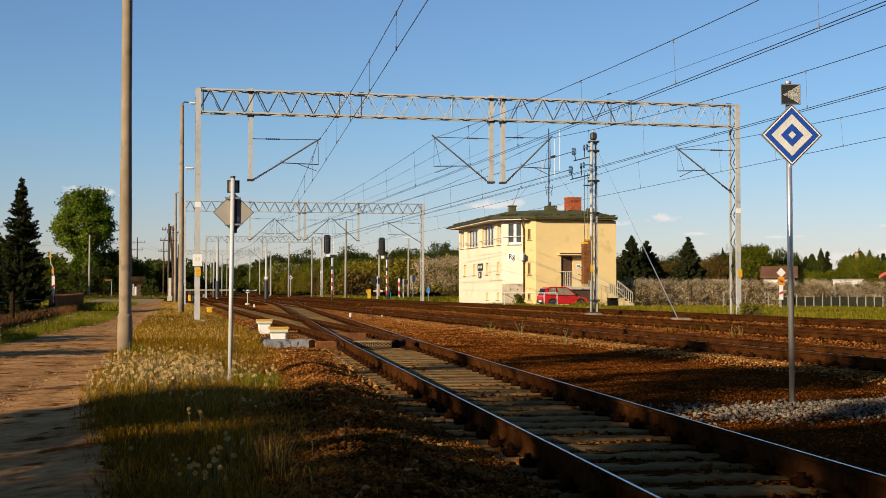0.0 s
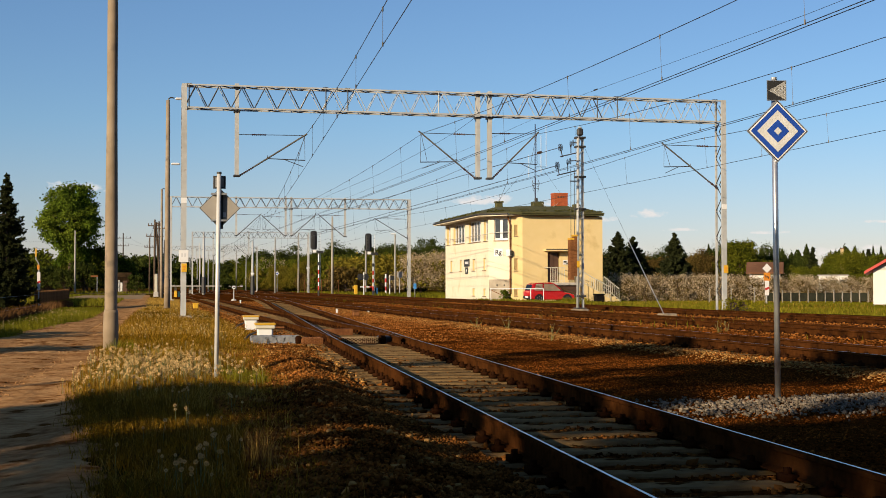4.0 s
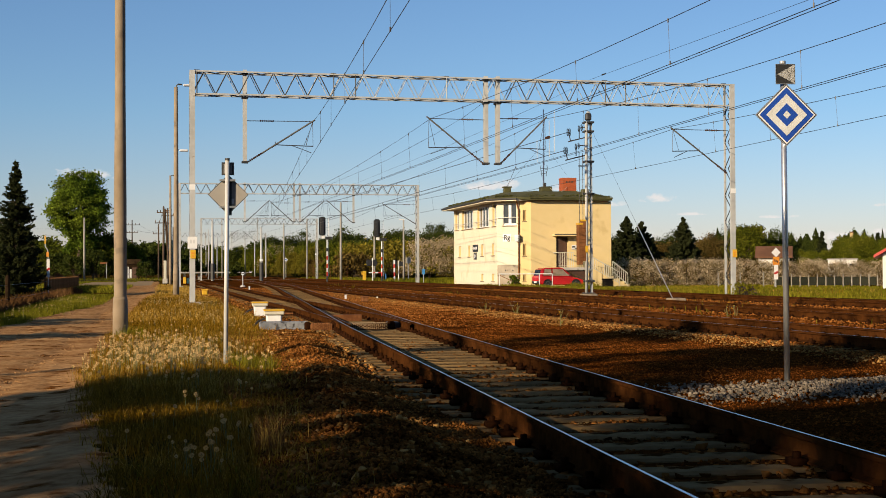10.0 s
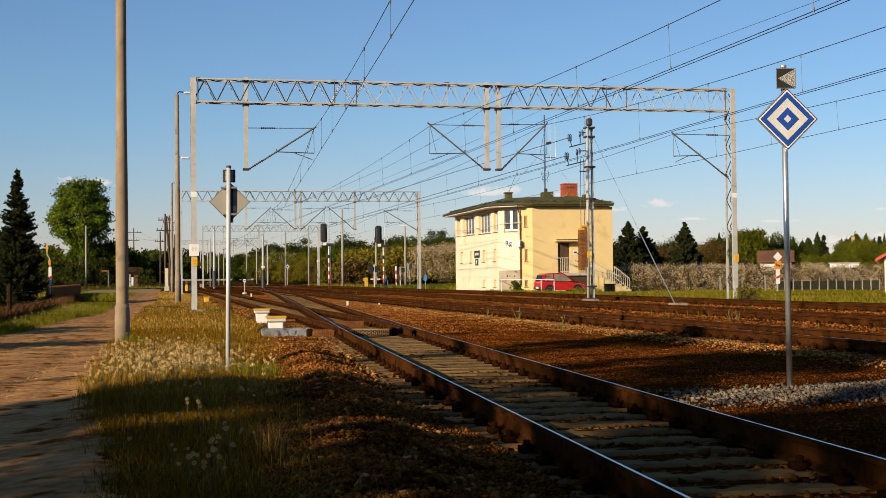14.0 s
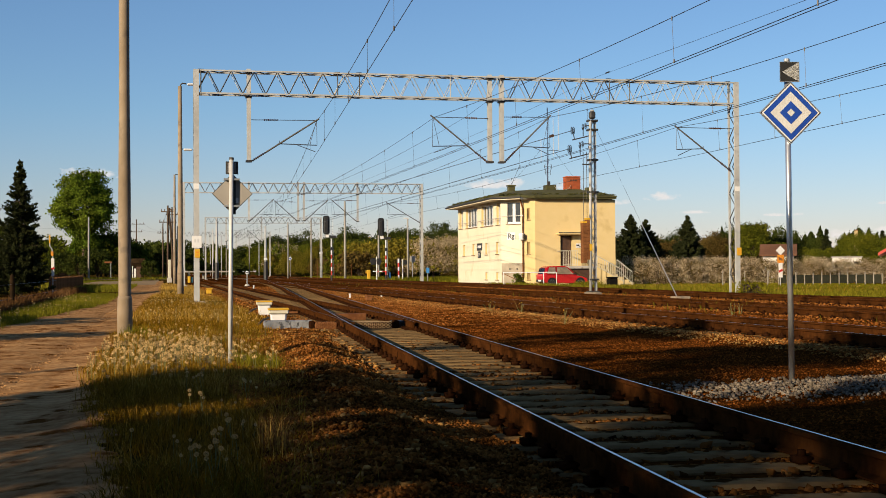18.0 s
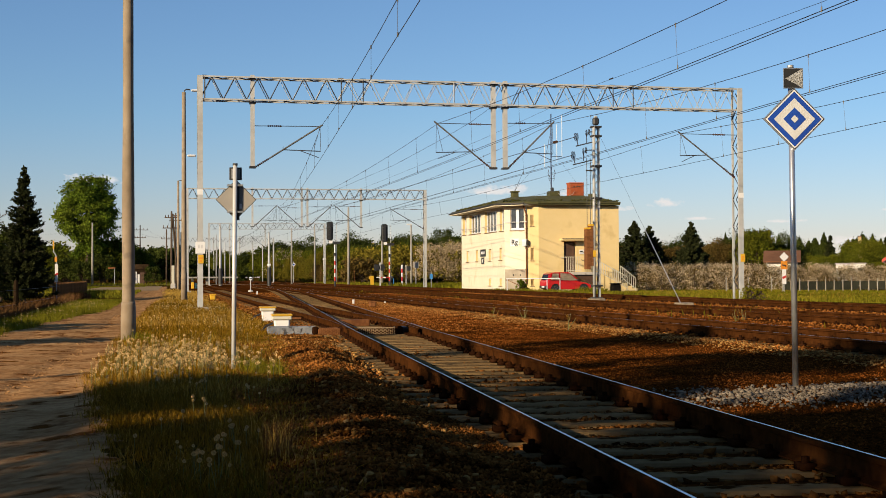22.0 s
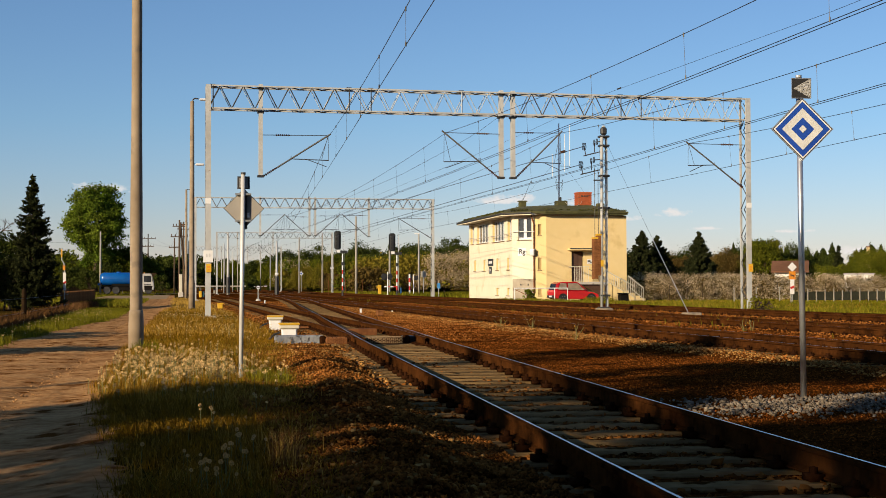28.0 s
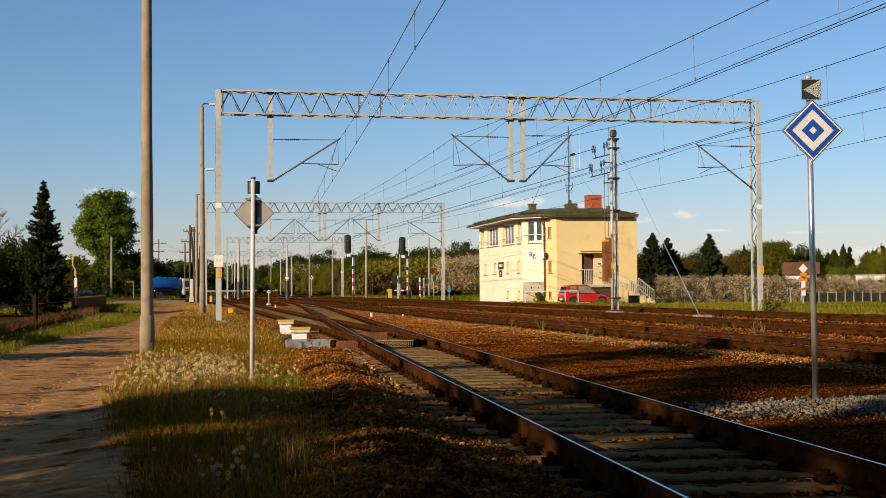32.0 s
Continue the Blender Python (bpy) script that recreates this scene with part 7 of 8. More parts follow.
bare_tree(-13.2, 100, 9.0, 5, "bare leafless tree at the edge of the garden")
for (x, y, h, rx, base, leaf, size, cl, lv, seed, label) in [
    (-8.9, 73.6, 4.0, 1.5, 0.1, LEAF_DARK, 0.11, 150, 40, 40, "tall dark bush beside the spruce"),
    (-10.6, 72.5, 3.6, 1.6, 0.1, LEAF_DARK, 0.12, 150, 40, 41, "tall dark bush in the garden"),
    (-8.8, 75.0, 2.1, 1.25, 0.1, LEAF_DARK, 0.10, 120, 40, 22, "dark clipped bush below the spruce"),
    (-8.0, 77.0, 1.9, 1.1, 0.1, LEAF_DARK, 0.11, 90, 34, 23, "dark evergreen bush in the garden"),
    (-9.2, 78.0, 2.9, 1.5, 0.2, LEAF_DARK, 0.14, 120, 34, 24, "tall dark bush in the garden"),
    (-8.6, 219, 7.4, 3.6, 0.1, LEAF_WOOD, 0.28, 220, 40, 25, "dark broad bush below the chestnut"),
    (-6.0, 224, 5.6, 3.4, 0.1, LEAF_WOOD, 0.28, 220, 40, 26, "dark broad bush beside the road"),
    (-12.8, 211.5, 3.8, 1.9, 0.1, LEAF_DARK, 0.22, 120, 36, 36, "dark low bush in front of the chestnut"),
    (-10.1, 212.5, 4.8, 2.2, 0.1, LEAF_DARK, 0.22, 140, 36, 37, "dark bush in front of the chestnut"),
    (-15.6, 214.5, 4.2, 2.2, 0.1, LEAF_DARK, 0.22, 120, 36, 38, "dark low bush beside the chestnut"),
    (-2.3, 210.5, 2.9, 1.3, 0.1, LEAF_DARK, 0.2, 90, 30, 39, "dark bush beside the shed"),
    (-15.8, 224, 5.2, 3.6, 0.1, LEAF_WOOD, 0.30, 120, 30, 27, "olive bush behind the chestnut"),
    (-20.8, 226, 6.0, 4.0, 0.1, LEAF_WOOD, 0.30, 120, 30, 28, "olive bush behind the spruce"),
    (-25.0, 228, 6.0, 3.6, 0.1, LEAF_DARK, 0.30, 120, 30, 29, "dark bush behind the spruce"),
    (-10.6, 232, 6.6, 3.6, 0.1, LEAF_WOOD, 0.30, 120, 30, 30, "olive bush beside the road"),
    (0.2, 268, 6.8, 3.2, 0.2, LEAF_DARK, 0.5, 120, 26, 31, "dark tree behind the utility poles"),
    (-6.0, 262, 6.2, 3.6, 0.2, LEAF_DARK, 0.5, 120, 26, 32, "dark tree behind the shed"),
    (4.8, 285, 6.0, 3.2, 0.2, LEAF_DARK, 0.5, 110, 26, 33, "dark tree far beside the siding"),
    (-12.0, 250, 7.0, 4.0, 0.2, LEAF_WOOD, 0.5, 110, 26, 34, "far olive tree behind the road"),
    (-20.0, 240, 7.0, 4.0, 0.2, LEAF_WOOD, 0.5, 110, 26, 35, "far olive tree behind the road"),
]:
    broadleaf(x, y, -0.1, h, (rx, rx), base, leaf, size, cl, lv, seed, label, name="bush" if h < 6 else "tree", trunk_r=0.06 if h < 6 else 0.2)

# blossoming trees and scrub beyond the crossing
for k, (x, y, h, rx, leaf, label) in enumerate([
    (30.5, 172, 5.2, 3.4, LEAF_OLIVE, "olive bush behind the lamp pole"), (34.0, 170, 5.0, 3.0, LEAF_OLIVE, "white blossoming tree beside the crossing"),
    (37.5, 168, 5.2, 3.2, LEAF_OLIVE, "white blossoming tree beside the crossing"), (40.5, 166, 4.6, 2.8, LEAF_OLIVE, "white blossoming tree behind the gantry"),
    (26.0, 182, 3.6, 2.6, LEAF_RUST, "brown budding scrub behind the crossing"), (25.2, 194, 4.2, 2.4, LEAF_WOOD, "brown budding scrub behind the crossing"),
    (28.0, 190, 5.2, 3.4, LEAF_OLIVE, "olive scrub behind the crossing"), (25.6, 300, 7.4, 3.8, LEAF_SPRING, "pale blossoming shrub beside the far tracks")]):
    tr = broadleaf(x, y, -0.2, h, (rx, rx), 0.2, leaf, 0.30, 120, 26, 60 + k, label, name="bush", trunk_r=0.1)
    if "blossom" in label:
        rng = np.random.default_rng(80 + k)
        pts, _ = clump_cloud(rng, (0, 0, h / 2 + 0.2), (rx * 1.03, rx * 1.03, h / 2), 430 if k < 6 else 60, 44, 0.40, shell=0.72)
        v, f = leaf_quads(pts, 0.13, rng)
        fast_mesh("blossom", v, f, BLOSSOM, tr)


def tree_belt(name, pts, h, leaf, size, per, seed, label, rough=0.35, spiky=False):
    """A far wood: crowns side by side, joined as one mass of leaves."""
    rng = np.random.default_rng(seed)
    out = []
    for k, (x, y) in enumerate(pts):
        hh = h * rng.uniform(1 - rough, 1 + rough)
        w = hh * rng.uniform(0.30, 0.48)
        p, _ = clump_cloud(rng, (x, y, hh * 0.52), (w, w, hh * 0.5), 60, per, w * 0.15, shell=0.55)
        if spiky:  # spruce-like crowns that taper upwards
            p[:, :2] = (x, y) + (p[:, :2] - (x, y)) * np.clip(1.25 - 1.1 * p[:, 2:] / hh, 0.06, 1.1)
        out.append(p)
    v, f = leaf_quads(np.concatenate(out), size, rng)
    return tagged(fast_mesh(name, v, f, leaf), label, "woods", kind="stuff")


def along(a, b, n, jitter, seed):
    rng = np.random.default_rng(seed)
    return [(a[0] + (b[0] - a[0]) * f + rng.normal(0, jitter), a[1] + (b[1] - a[1]) * f + rng.normal(0, jitter)) for f in np.linspace(0, 1, n)]


tree_belt("far_wood", along((27, 330), (62, 215), 64, 4, 41), 5.5, LEAF_WOOD, 0.18, 130, 42, "mixed green wood behind the tracks")
tree_belt("scrub", along((24.5, 214), (34, 186), 24, 1.2, 67), 2.9, LEAF_RUST, 0.13, 120, 68, "brown budding scrub along the railway", 0.2)
tree_belt("scrub", along((-42, 236), (10, 296), 44, 3, 65), 3.4, LEAF_DARK, 0.26, 50, 66, "dark scrub behind the road")
tree_belt("far_wood", along((31, 366), (75, 260), 96, 6, 43), 8.8, LEAF_DARK, 0.26, 105, 44, "darker wood further behind the tracks", 0.15)
tree_belt("far_wood", along((13, 400), (31, 362), 34, 4, 71), 6.6, LEAF_WOOD, 0.24, 90, 72, "green wood far beside the siding", 0.15)
tree_belt("scrub", along((24.5, 335), (26.5, 228), 26, 1.2, 73) + along((26.5, 228), (40, 196), 22, 2, 45), 3.7, LEAF_OLIVE, 0.13, 140, 46, "olive scrub along the railway")
tree_belt("far_wood", along((52, 190), (150, 165), 80, 4, 47), 4.2, LEAF_WOOD, 0.14, 125, 48, "mixed green wood behind the orchard")
tree_belt("far_wood", along((58, 181), (84, 174), 17, 1.5, 61), 5.7, LEAF_DARK, 0.14, 110, 62, "olive wood behind the spruces", 0.13)
tree_belt("far_wood", along((60, 176), (80, 171), 10, 1.2, 63), 5.0, LEAF_RUST, 0.14, 95, 64, "brown budding wood behind the orchard", 0.12)
tree_belt("far_wood", along((60, 230), (100, 224), 46, 5, 49), 4.6, LEAF_DARK, 0.24, 80, 50, "dark wood on the horizon", 0.2, True)
tree_belt("far_wood", along((100, 224), (190, 200), 120, 5, 57), 6.7, LEAF_DARK, 0.24, 80, 58, "dark wood on the horizon", 0.2, True)
tree_belt("far_wood", along((78, 172), (140, 152), 32, 3, 51), 4.2, LEAF_WOOD, 0.13, 150, 52, "bright green trees behind the orchard")
tree_belt("far_wood", along((-60, 330), (16, 420), 50, 8, 53), 7.5, LEAF_DARK, 0.5, 40, 54, "dark wood far behind the station")
tree_belt("far_wood", along((-31, 204), (-110, 150), 40, 6, 55), 6.5, LEAF_WOOD, 0.45, 40, 56, "wood on the far side of the road")
for k, (x, y, h, r) in enumerate([(56.3, 157, 7.7, 3.4), (59.4, 160, 7.3, 3.2), (64.5, 159, 7.8, 2.9), (53.4, 160, 6.2, 2.9), (61.6, 163, 5.2, 2.4), (51.0, 162, 6.6, 3.0)]):
    conifer(x, y, 0, h, r * 1.2, 70 + k, "dark spruce tree behind the orchard", dense=1.5, needle=0.17, power=0.95)
broadleaf(22.9, 50.0, -0.12, 0.62, (0.55, 0.45), 0.05, GRASS_LUSH, 0.07, 40, 14, 92, "low leafy weed bush beside the outer track", name="bush", trunk_r=0.015)
broadleaf(77.5, 168, 0, 7.0, (2.6, 2.6), 1.0, LEAF_WOOD, 0.2, 220, 60, 91, "broad green tree behind the brown roof", trunk_r=0.3)
for k in range(9):
    conifer(104 + 9 * k, 218 - 3 * k, 0, 6.6 + (k * 7 % 4) * 0.4, 2.4, 120 + k, "dark far spruce on the horizon", dense=0.6, needle=0.32)
for k in range(0, 20, 3):
    conifer(18 + 2.5 * k + (k * 7 % 5) * 0.6, 372 - 6.0 * k, 0, 7.6 + (k * 11 % 7) * 0.3, 3.0, 170 + k, "dark far spruce behind the station", leaf=LEAF_DARK, dense=0.5, needle=0.45)

# the blossoming orchard: hedge-like rows of fruit trees
rng = np.random.default_rng(95)
for row, (a, b, n) in enumerate((((35.2, 94.6), (48.5, 93.2), 17), ((49.5, 95.0), (66.0, 92.0), 16), ((36, 106), (70, 100), 22))):
    for k, (x, y) in enumerate(along(a, b, n, 0.25, 96 + row)):
        h = 1.95 + 0.2 * rng.random() + (0.25 if row == 2 else 0) - 0.012 * max(0.0, x - 36)
        t = thing("fruit_tree", pose(x, y, -0.15), "low fruit tree covered in white blossom", "tree", "orchard trees")
        part("trunk", lathe(bmesh.new(), [(0.06, -0.2), (0.05, 0.6), (0.03, h * 0.8)], 6), BARK, t)
        p, c = clump_cloud(rng, (0, 0, h * 0.47), (0.74, 0.74, h * 0.50), 60, 26, 0.16, shell=0.5, whole=True)
        v, f = leaf_quads(p, 0.07, rng)
        fast_mesh("leaves", v, f, LEAF_RUST, t)
        p, _ = clump_cloud(rng, (0, 0, h * 0.49), (0.82, 0.82, h * 0.51), 120, 16, 0.13, shell=0.70, whole=True)
        v, f = leaf_quads(p, 0.066, rng)
        fast_mesh("blossom", v, f, BLOSSOM, t)

# unseen trees, added left of and behind the camera, shade the foreground
for k, (x, y, h, r, b, n) in enumerate([(-22, 2, 12.2, 1.3, 10.6, 42), (-20, -4.6, 8.7, 1.5, 1, 19), (-20.5, -5, 9.5, 1.6, 1, 17), (-20, -3, 11.2, 0.8, 9.6, 24), (-20, -4.4, 9.8, 1.3, 7.4, 16), (-20, -5.4, 9.2, 1.3, 7.8, 9), (-20, -3.2, 11.6, 1.3, 9.9, 32),
                                        (-20.5, -4.4, 12.2, 1.3, 11.1, 28), (-20, -6.8, 9.3, 1.6, 1, 12), (-20.5, -9, 10.2, 1.75, 1, 40), (-20.5, -12.2, 12, 2.3, 1.2, 91), (-24, 63.5, 8, 3, 1, 210), (-20, 23, 6.7, 1.1, 4.8, 46), (-20, -8, 9.75, 1.4, 8.95, 28),
                                        (-20.5, -10.6, 12, 1.8, 10.3, 60), (-20, -2.4, 7, 1.7, 3, 32), (-20, -5.4, 7, 1.7, 3, 38), (-20.5, -1.8, 8.15, 1.35, 7.4, 74), (-20.5, -2.8, 7.5, 0.8, 6.8, 9), (-20.5, -1.9, 8.9, 1.2, 8.1, 5),
                                        (-20.5, -6.7, 7.75, 0.9, 6.7, 10), (-20.5, -7.9, 8.85, 0.65, 8.25, 9), (-20.5, -9, 8.9, 0.9, 8, 19), (-20.5, -1.9, 11, 1.5, 9.9, 21), (-20.5, -6.4, 10.6, 1.2, 9.7, 4), (-5, -3, 14, 4, 4.5, 200),
                                        (4.5, -4.5, 14, 4, 4, 200), (-21, -16.5, 14, 3.6, 1.5, 120), (-20, -24, 15, 4.2, 1.2, 170), (-24, -31, 17, 4.4, 1.5, 170), (-30, -25, 15.6, 4.5, 2, 150), (-19, -39, 18, 4.4, 1.2, 170), (-11, -24, 19, 4.8, 1, 190),
                                        (-3, -21, 18, 4.6, 1, 190), (6.4, -22, 20, 4.4, 1, 190), (27, -10, 18, 4.4, 1, 190), (27.5, -21, 19, 4.8, 1, 190), (-8.8, -9.5, 18, 3.8, 1.5, 190), (-5.4, -12.5, 18, 3.6, 1.5, 180), (-0.1, -9.5, 18, 3.4, 2.2, 180),
                                        (6.9, -10, 17, 3.2, 1.5, 170), (27, 0, 17, 4, 1.5, 170), (34, -20, 18, 4.8, 1, 190)]):
    broadleaf(x, y, -0.1, h, (r, r), b, LEAF_WOOD, 0.28 if k < 25 else 0.42, n, 22 if k < 25 else 30, 133 + k, "tall leafy tree out of view, added to cast shade", trunk_r=0.12 if k < 25 else 0.25, group="trees beside the path")
# two bushes out of view, added to shade the grass beside the path
for k, (x, y) in enumerate([(-8.2, 22.5), (-8.8, 29.0)]):
    broadleaf(x, y, -0.1, 2.6, (1.3, 1.3), 0.1, LEAF_WOOD, 0.14, 90, 30, 160 + k, "unseen bush added to shade the path's edge", name="bush", trunk_r=0.06)


# ---- grass, dandelions, stones ----
def blades(n, xy, h0, h1, w, rng, lean=0.35):
    """Single grass blades as narrow bent strips of two quads."""
    x, y = xy
    z = level(x, y)
    h = rng.uniform(h0, h1, n)
    a = rng.random(n) * 2 * math.pi
    dx, dy = np.cos(a), np.sin(a)
    bx, by = rng.normal(0, lean, n) * h, rng.normal(0, lean, n) * h
    ww = w * rng.uniform(0.6, 1.4, n)
    p0 = np.stack([x - dx * ww, y - dy * ww, z - 0.03], -1)
    p1 = np.stack([x + dx * ww, y + dy * ww, z - 0.03], -1)
    m = np.stack([x + bx * 0.35, y + by * 0.35, z + h * 0.6], -1)
    d = np.stack([dx * ww * 0.7, dy * ww * 0.7, 0 * ww], -1)
    tip = np.stack([x + bx, y + by, z + h * 0.97], -1)
    v = np.stack([p0, p1, m + d, m - d, tip], 1).reshape(-1, 3)
    i = 5 * np.arange(n)
    tri = np.concatenate([np.stack([i, i + 1, i + 2], -1), np.stack([i, i + 2, i + 3], -1), np.stack([i + 3, i + 2, i + 4], -1)])
    return v, tri


def lawn(name, n, x0, x1, y0, y1, h0, h1, w, mat, seed, label, power=1.0, keep=None, lean=0.35):
    rng = np.random.default_rng(seed)
    y = y0 + (y1 - y0) * rng.random(n) ** power
    x = x0 + (x1 - x0) * rng.random(n)
    if keep is not None:
        ok = keep(x, y, rng)
        x, y = x[ok], y[ok]
    v, f = blades(len(x), (x, y), h0, h1, w, rng, lean)
    return tagged(fast_mesh(name, v, f, mat, n=3), label, "grass", kind="stuff")


def patchy(s, cut, seed):
    return lambda x, y, rng: (wob(x, y, s, seed) + 0.5 * wob(x, y, s * 3.1, seed + 2) + rng.normal(0, 0.25, len(x))) > cut


def verge_edge(y):
    return np.minimum(centre_a(y) - 2.45, 2.4)


def on_verge(s, cut, seed):
    f = patchy(s, cut, seed)
    return lambda x, y, rng: f(x, y, rng) & (x < verge_edge(y) + rng.normal(0, 0.16, len(x))) & (x > path_edge(y) + ragged(y, 1) + rng.normal(0.03, 0.05, len(x)))


lawn("verge_grass", 62000, -1.2, 2.6, 5.2, 17, 0.02, 0.11, 0.0034, GRASS, 220, "short olive grass on the verge", 1.0, on_verge(2.2, -0.45, 1.0), lean=0.7)
lawn("verge_grass", 5500, -0.4, 2.6, 6.0, 15, 0.07, 0.20, 0.0030, GRASS, 222, "taller grass tufts on the verge", 1.0, on_verge(1.9, 0.55, 5.0), lean=0.4)
lawn("verge_grass", 16000, -1.2, 2.6, 5.2, 17, 0.03, 0.13, 0.0018, GRASS_DRY, 221, "short dry grass on the verge", 1.0, on_verge(2.8, 0.0, 3.0), lean=0.9)
lawn("verge_grass", 46000, -1.1, 2.6, 14, 30, 0.03, 0.15, 0.0034, GRASS, 200, "rough green grass on the verge", 1.0, on_verge(0.9, -0.3, 1.0))
lawn("verge_grass", 13000, -0.9, 2.6, 13.5, 34, 0.03, 0.13, 0.0036, GRASS_LUSH, 223, "fresh green grass among the dry stems", 1.0, on_verge(0.8, 0.15, 9.0))
lawn("verge_grass", 20000, -1.1, 2.6, 13, 34, 0.03, 0.16, 0.0026, GRASS_DRY, 201, "dry straw-coloured grass on the verge", 1.1, lambda x, y, rng: on_verge(0.7, 0.0, 4.0)(x, y, rng) & ((y > 13) | (rng.random(len(x)) < 0.3)))
lawn("verge_grass", 60000, -1.0, 3.3, 28, 66, 0.04, 0.18, 0.006, GRASS, 202, "rough grass on the verge further on", 1.2, on_verge(0.4, -0.7, 2.0))
lawn("verge_grass", 26000, -1.0, 3.3, 30, 130, 0.05, 0.20, 0.008, GRASS_DRY, 203, "dry grass on the verge further on", 1.3, on_verge(0.3, -0.2, 5.0))
lawn("left_grass", 70000, -6.5, -2.1, 26, 72, 0.05, 0.20, 0.006, GRASS_GREEN, 204, "lush green grass between path and fence", 1.2, lambda x, y, rng: x < path_left(y) + ragged(y, 0) + rng.normal(0, 0.10, len(x)))
lawn("left_grass", 5000, -5.0, -4.5, 33, 82, 0.15, 0.55, 0.010, GRASS_RED, 205, "tall rusty dry grass along the fence", 1.0)
lawn("left_grass", 14000, -12, -1.5, 84, 185, 0.08, 0.28, 0.025, GRASS_GREEN, 206, "grass beside the road", 1.0, lambda x, y, rng: ((x < path_left(y)) & (y < 127)) | (x < -8.8) | (y > 178) & (x < -3))
lawn("left_grass", 9000, -45, 1.0, 199.5, 240, 0.2, 0.6, 0.05, GRASS_GREEN, 211, "grass beyond the road", 1.4, lambda x, y, rng: (y > 207 - 1.72 * (x + 15.6)) | (x > -16) & (y > 202))
lawn("right_grass", 11000, 22.4, 46, 46, 96, 0.06, 0.24, 0.012, GRASS_DRY, 225, "dry yellow patches in the grass beside the outer track", 0.9, lambda x, y, rng: patchy(0.35, 0.35, 6.0)(x, y, rng) & ~((x > 24.0) & (x < 32.6) & (y > 88.0)))
lawn("right_grass", 2600, 22.6, 46, 46, 96, 0.20, 0.42, 0.012, GRASS, 226, "taller weeds in the grass beside the outer track", 0.9, lambda x, y, rng: patchy(0.5, 0.75, 2.0)(x, y, rng) & ~((x > 24.0) & (x < 32.6) & (y > 84.0)))
lawn("right_grass", 90000, 22.6, 48, 44, 97, 0.04, 0.18, 0.013, GRASS_LUSH, 207, "lush green grass beside the outer track", 0.9, lambda x, y, rng: patchy(0.4, -0.75, 4.0)(x, y, rng) & ~((x > 24.0) & (x < 32.6) & (y > 92.0)) & ~((x > 25.2) & (x < 29.3) & (y > 89.9) & (y < 91.7)) & ~((x > 24.6) & (x < 27.4) & (y > 84.5) & (y < 91.0) & (rng.random(len(x)) < 0.85)))
lawn("right_grass", 16000, 23.0, 60, 110, 170, 0.15, 0.45, 0.035, GRASS_LUSH, 208, "grass beyond the signal box", 1.0)
lawn("right_grass", 22000, 17, 46, 150, 215, 0.15, 0.45, 0.035, GRASS_LUSH, 224, "bright grass at the foot of the wood", 1.0, lambda x, y, rng: x > 21.5 + 0.04 * (215 - y))
lawn("right_grass", 900, 26.6, 28.6, 84.6, 86.2, 0.25, 0.55, 0.012, GRASS_LUSH, 227, "tall grass tuft before the parked car", 1.0)
lawn("track_weeds", 2600, 13.4, 18.6, 24, 120, 0.06, 0.24, 0.012, GRASS_LUSH, 209, "sparse weeds between the tracks", 1.0, patchy(0.5, 0.5, 3.0))
lawn("verge_grass", 16000, -0.6, 2.0, -5, 5.3, 0.02, 0.11, 0.0034, GRASS, 228, "short olive grass where the camera stands", 1.0, on_verge(2.2, -0.45, 1.0), lean=0.7)
lawn("near_tuft", 900, 0.3, 1.6, 6.0, 14.5, 0.08, 0.26, 0.0022, GRASS_DRY, 210, "reddish dry grass tufts at the ballast edge", 1.0, on_verge(1.3, 0.1, 8.0))

lawn("near_tuft", 170, 0.58, 0.74, 8.1, 8.8, 0.10, 0.30, 0.0022, GRASS_RED, 212, "rusty dry grass tuft on the verge", 1.0, lean=0.3)
lawn("near_tuft", 90, 0.58, 0.76, 8.1, 8.8, 0.12, 0.30, 0.0020, GRASS_DRY, 213, "pale dry stems in the rusty tuft", 1.0, lean=0.35)
lawn("near_tuft", 900, 0.85, 1.35, 15.8, 17.2, 0.08, 0.22, 0.0032, GRASS_LUSH, 214, "fresh green tuft beside the sign post", 1.0)
lawn("near_tuft", 260, -0.75, -0.3, 23.6, 24.6, 0.10, 0.26, 0.0040, GRASS_LUSH, 215, "green tuft at the foot of the concrete pole", 1.0)
lawn("near_tuft", 300, -0.2, 0.5, 6.2, 8.2, 0.03, 0.09, 0.0026, GRASS_LUSH, 216, "short green grass near the path", 1.0, lean=0.7)
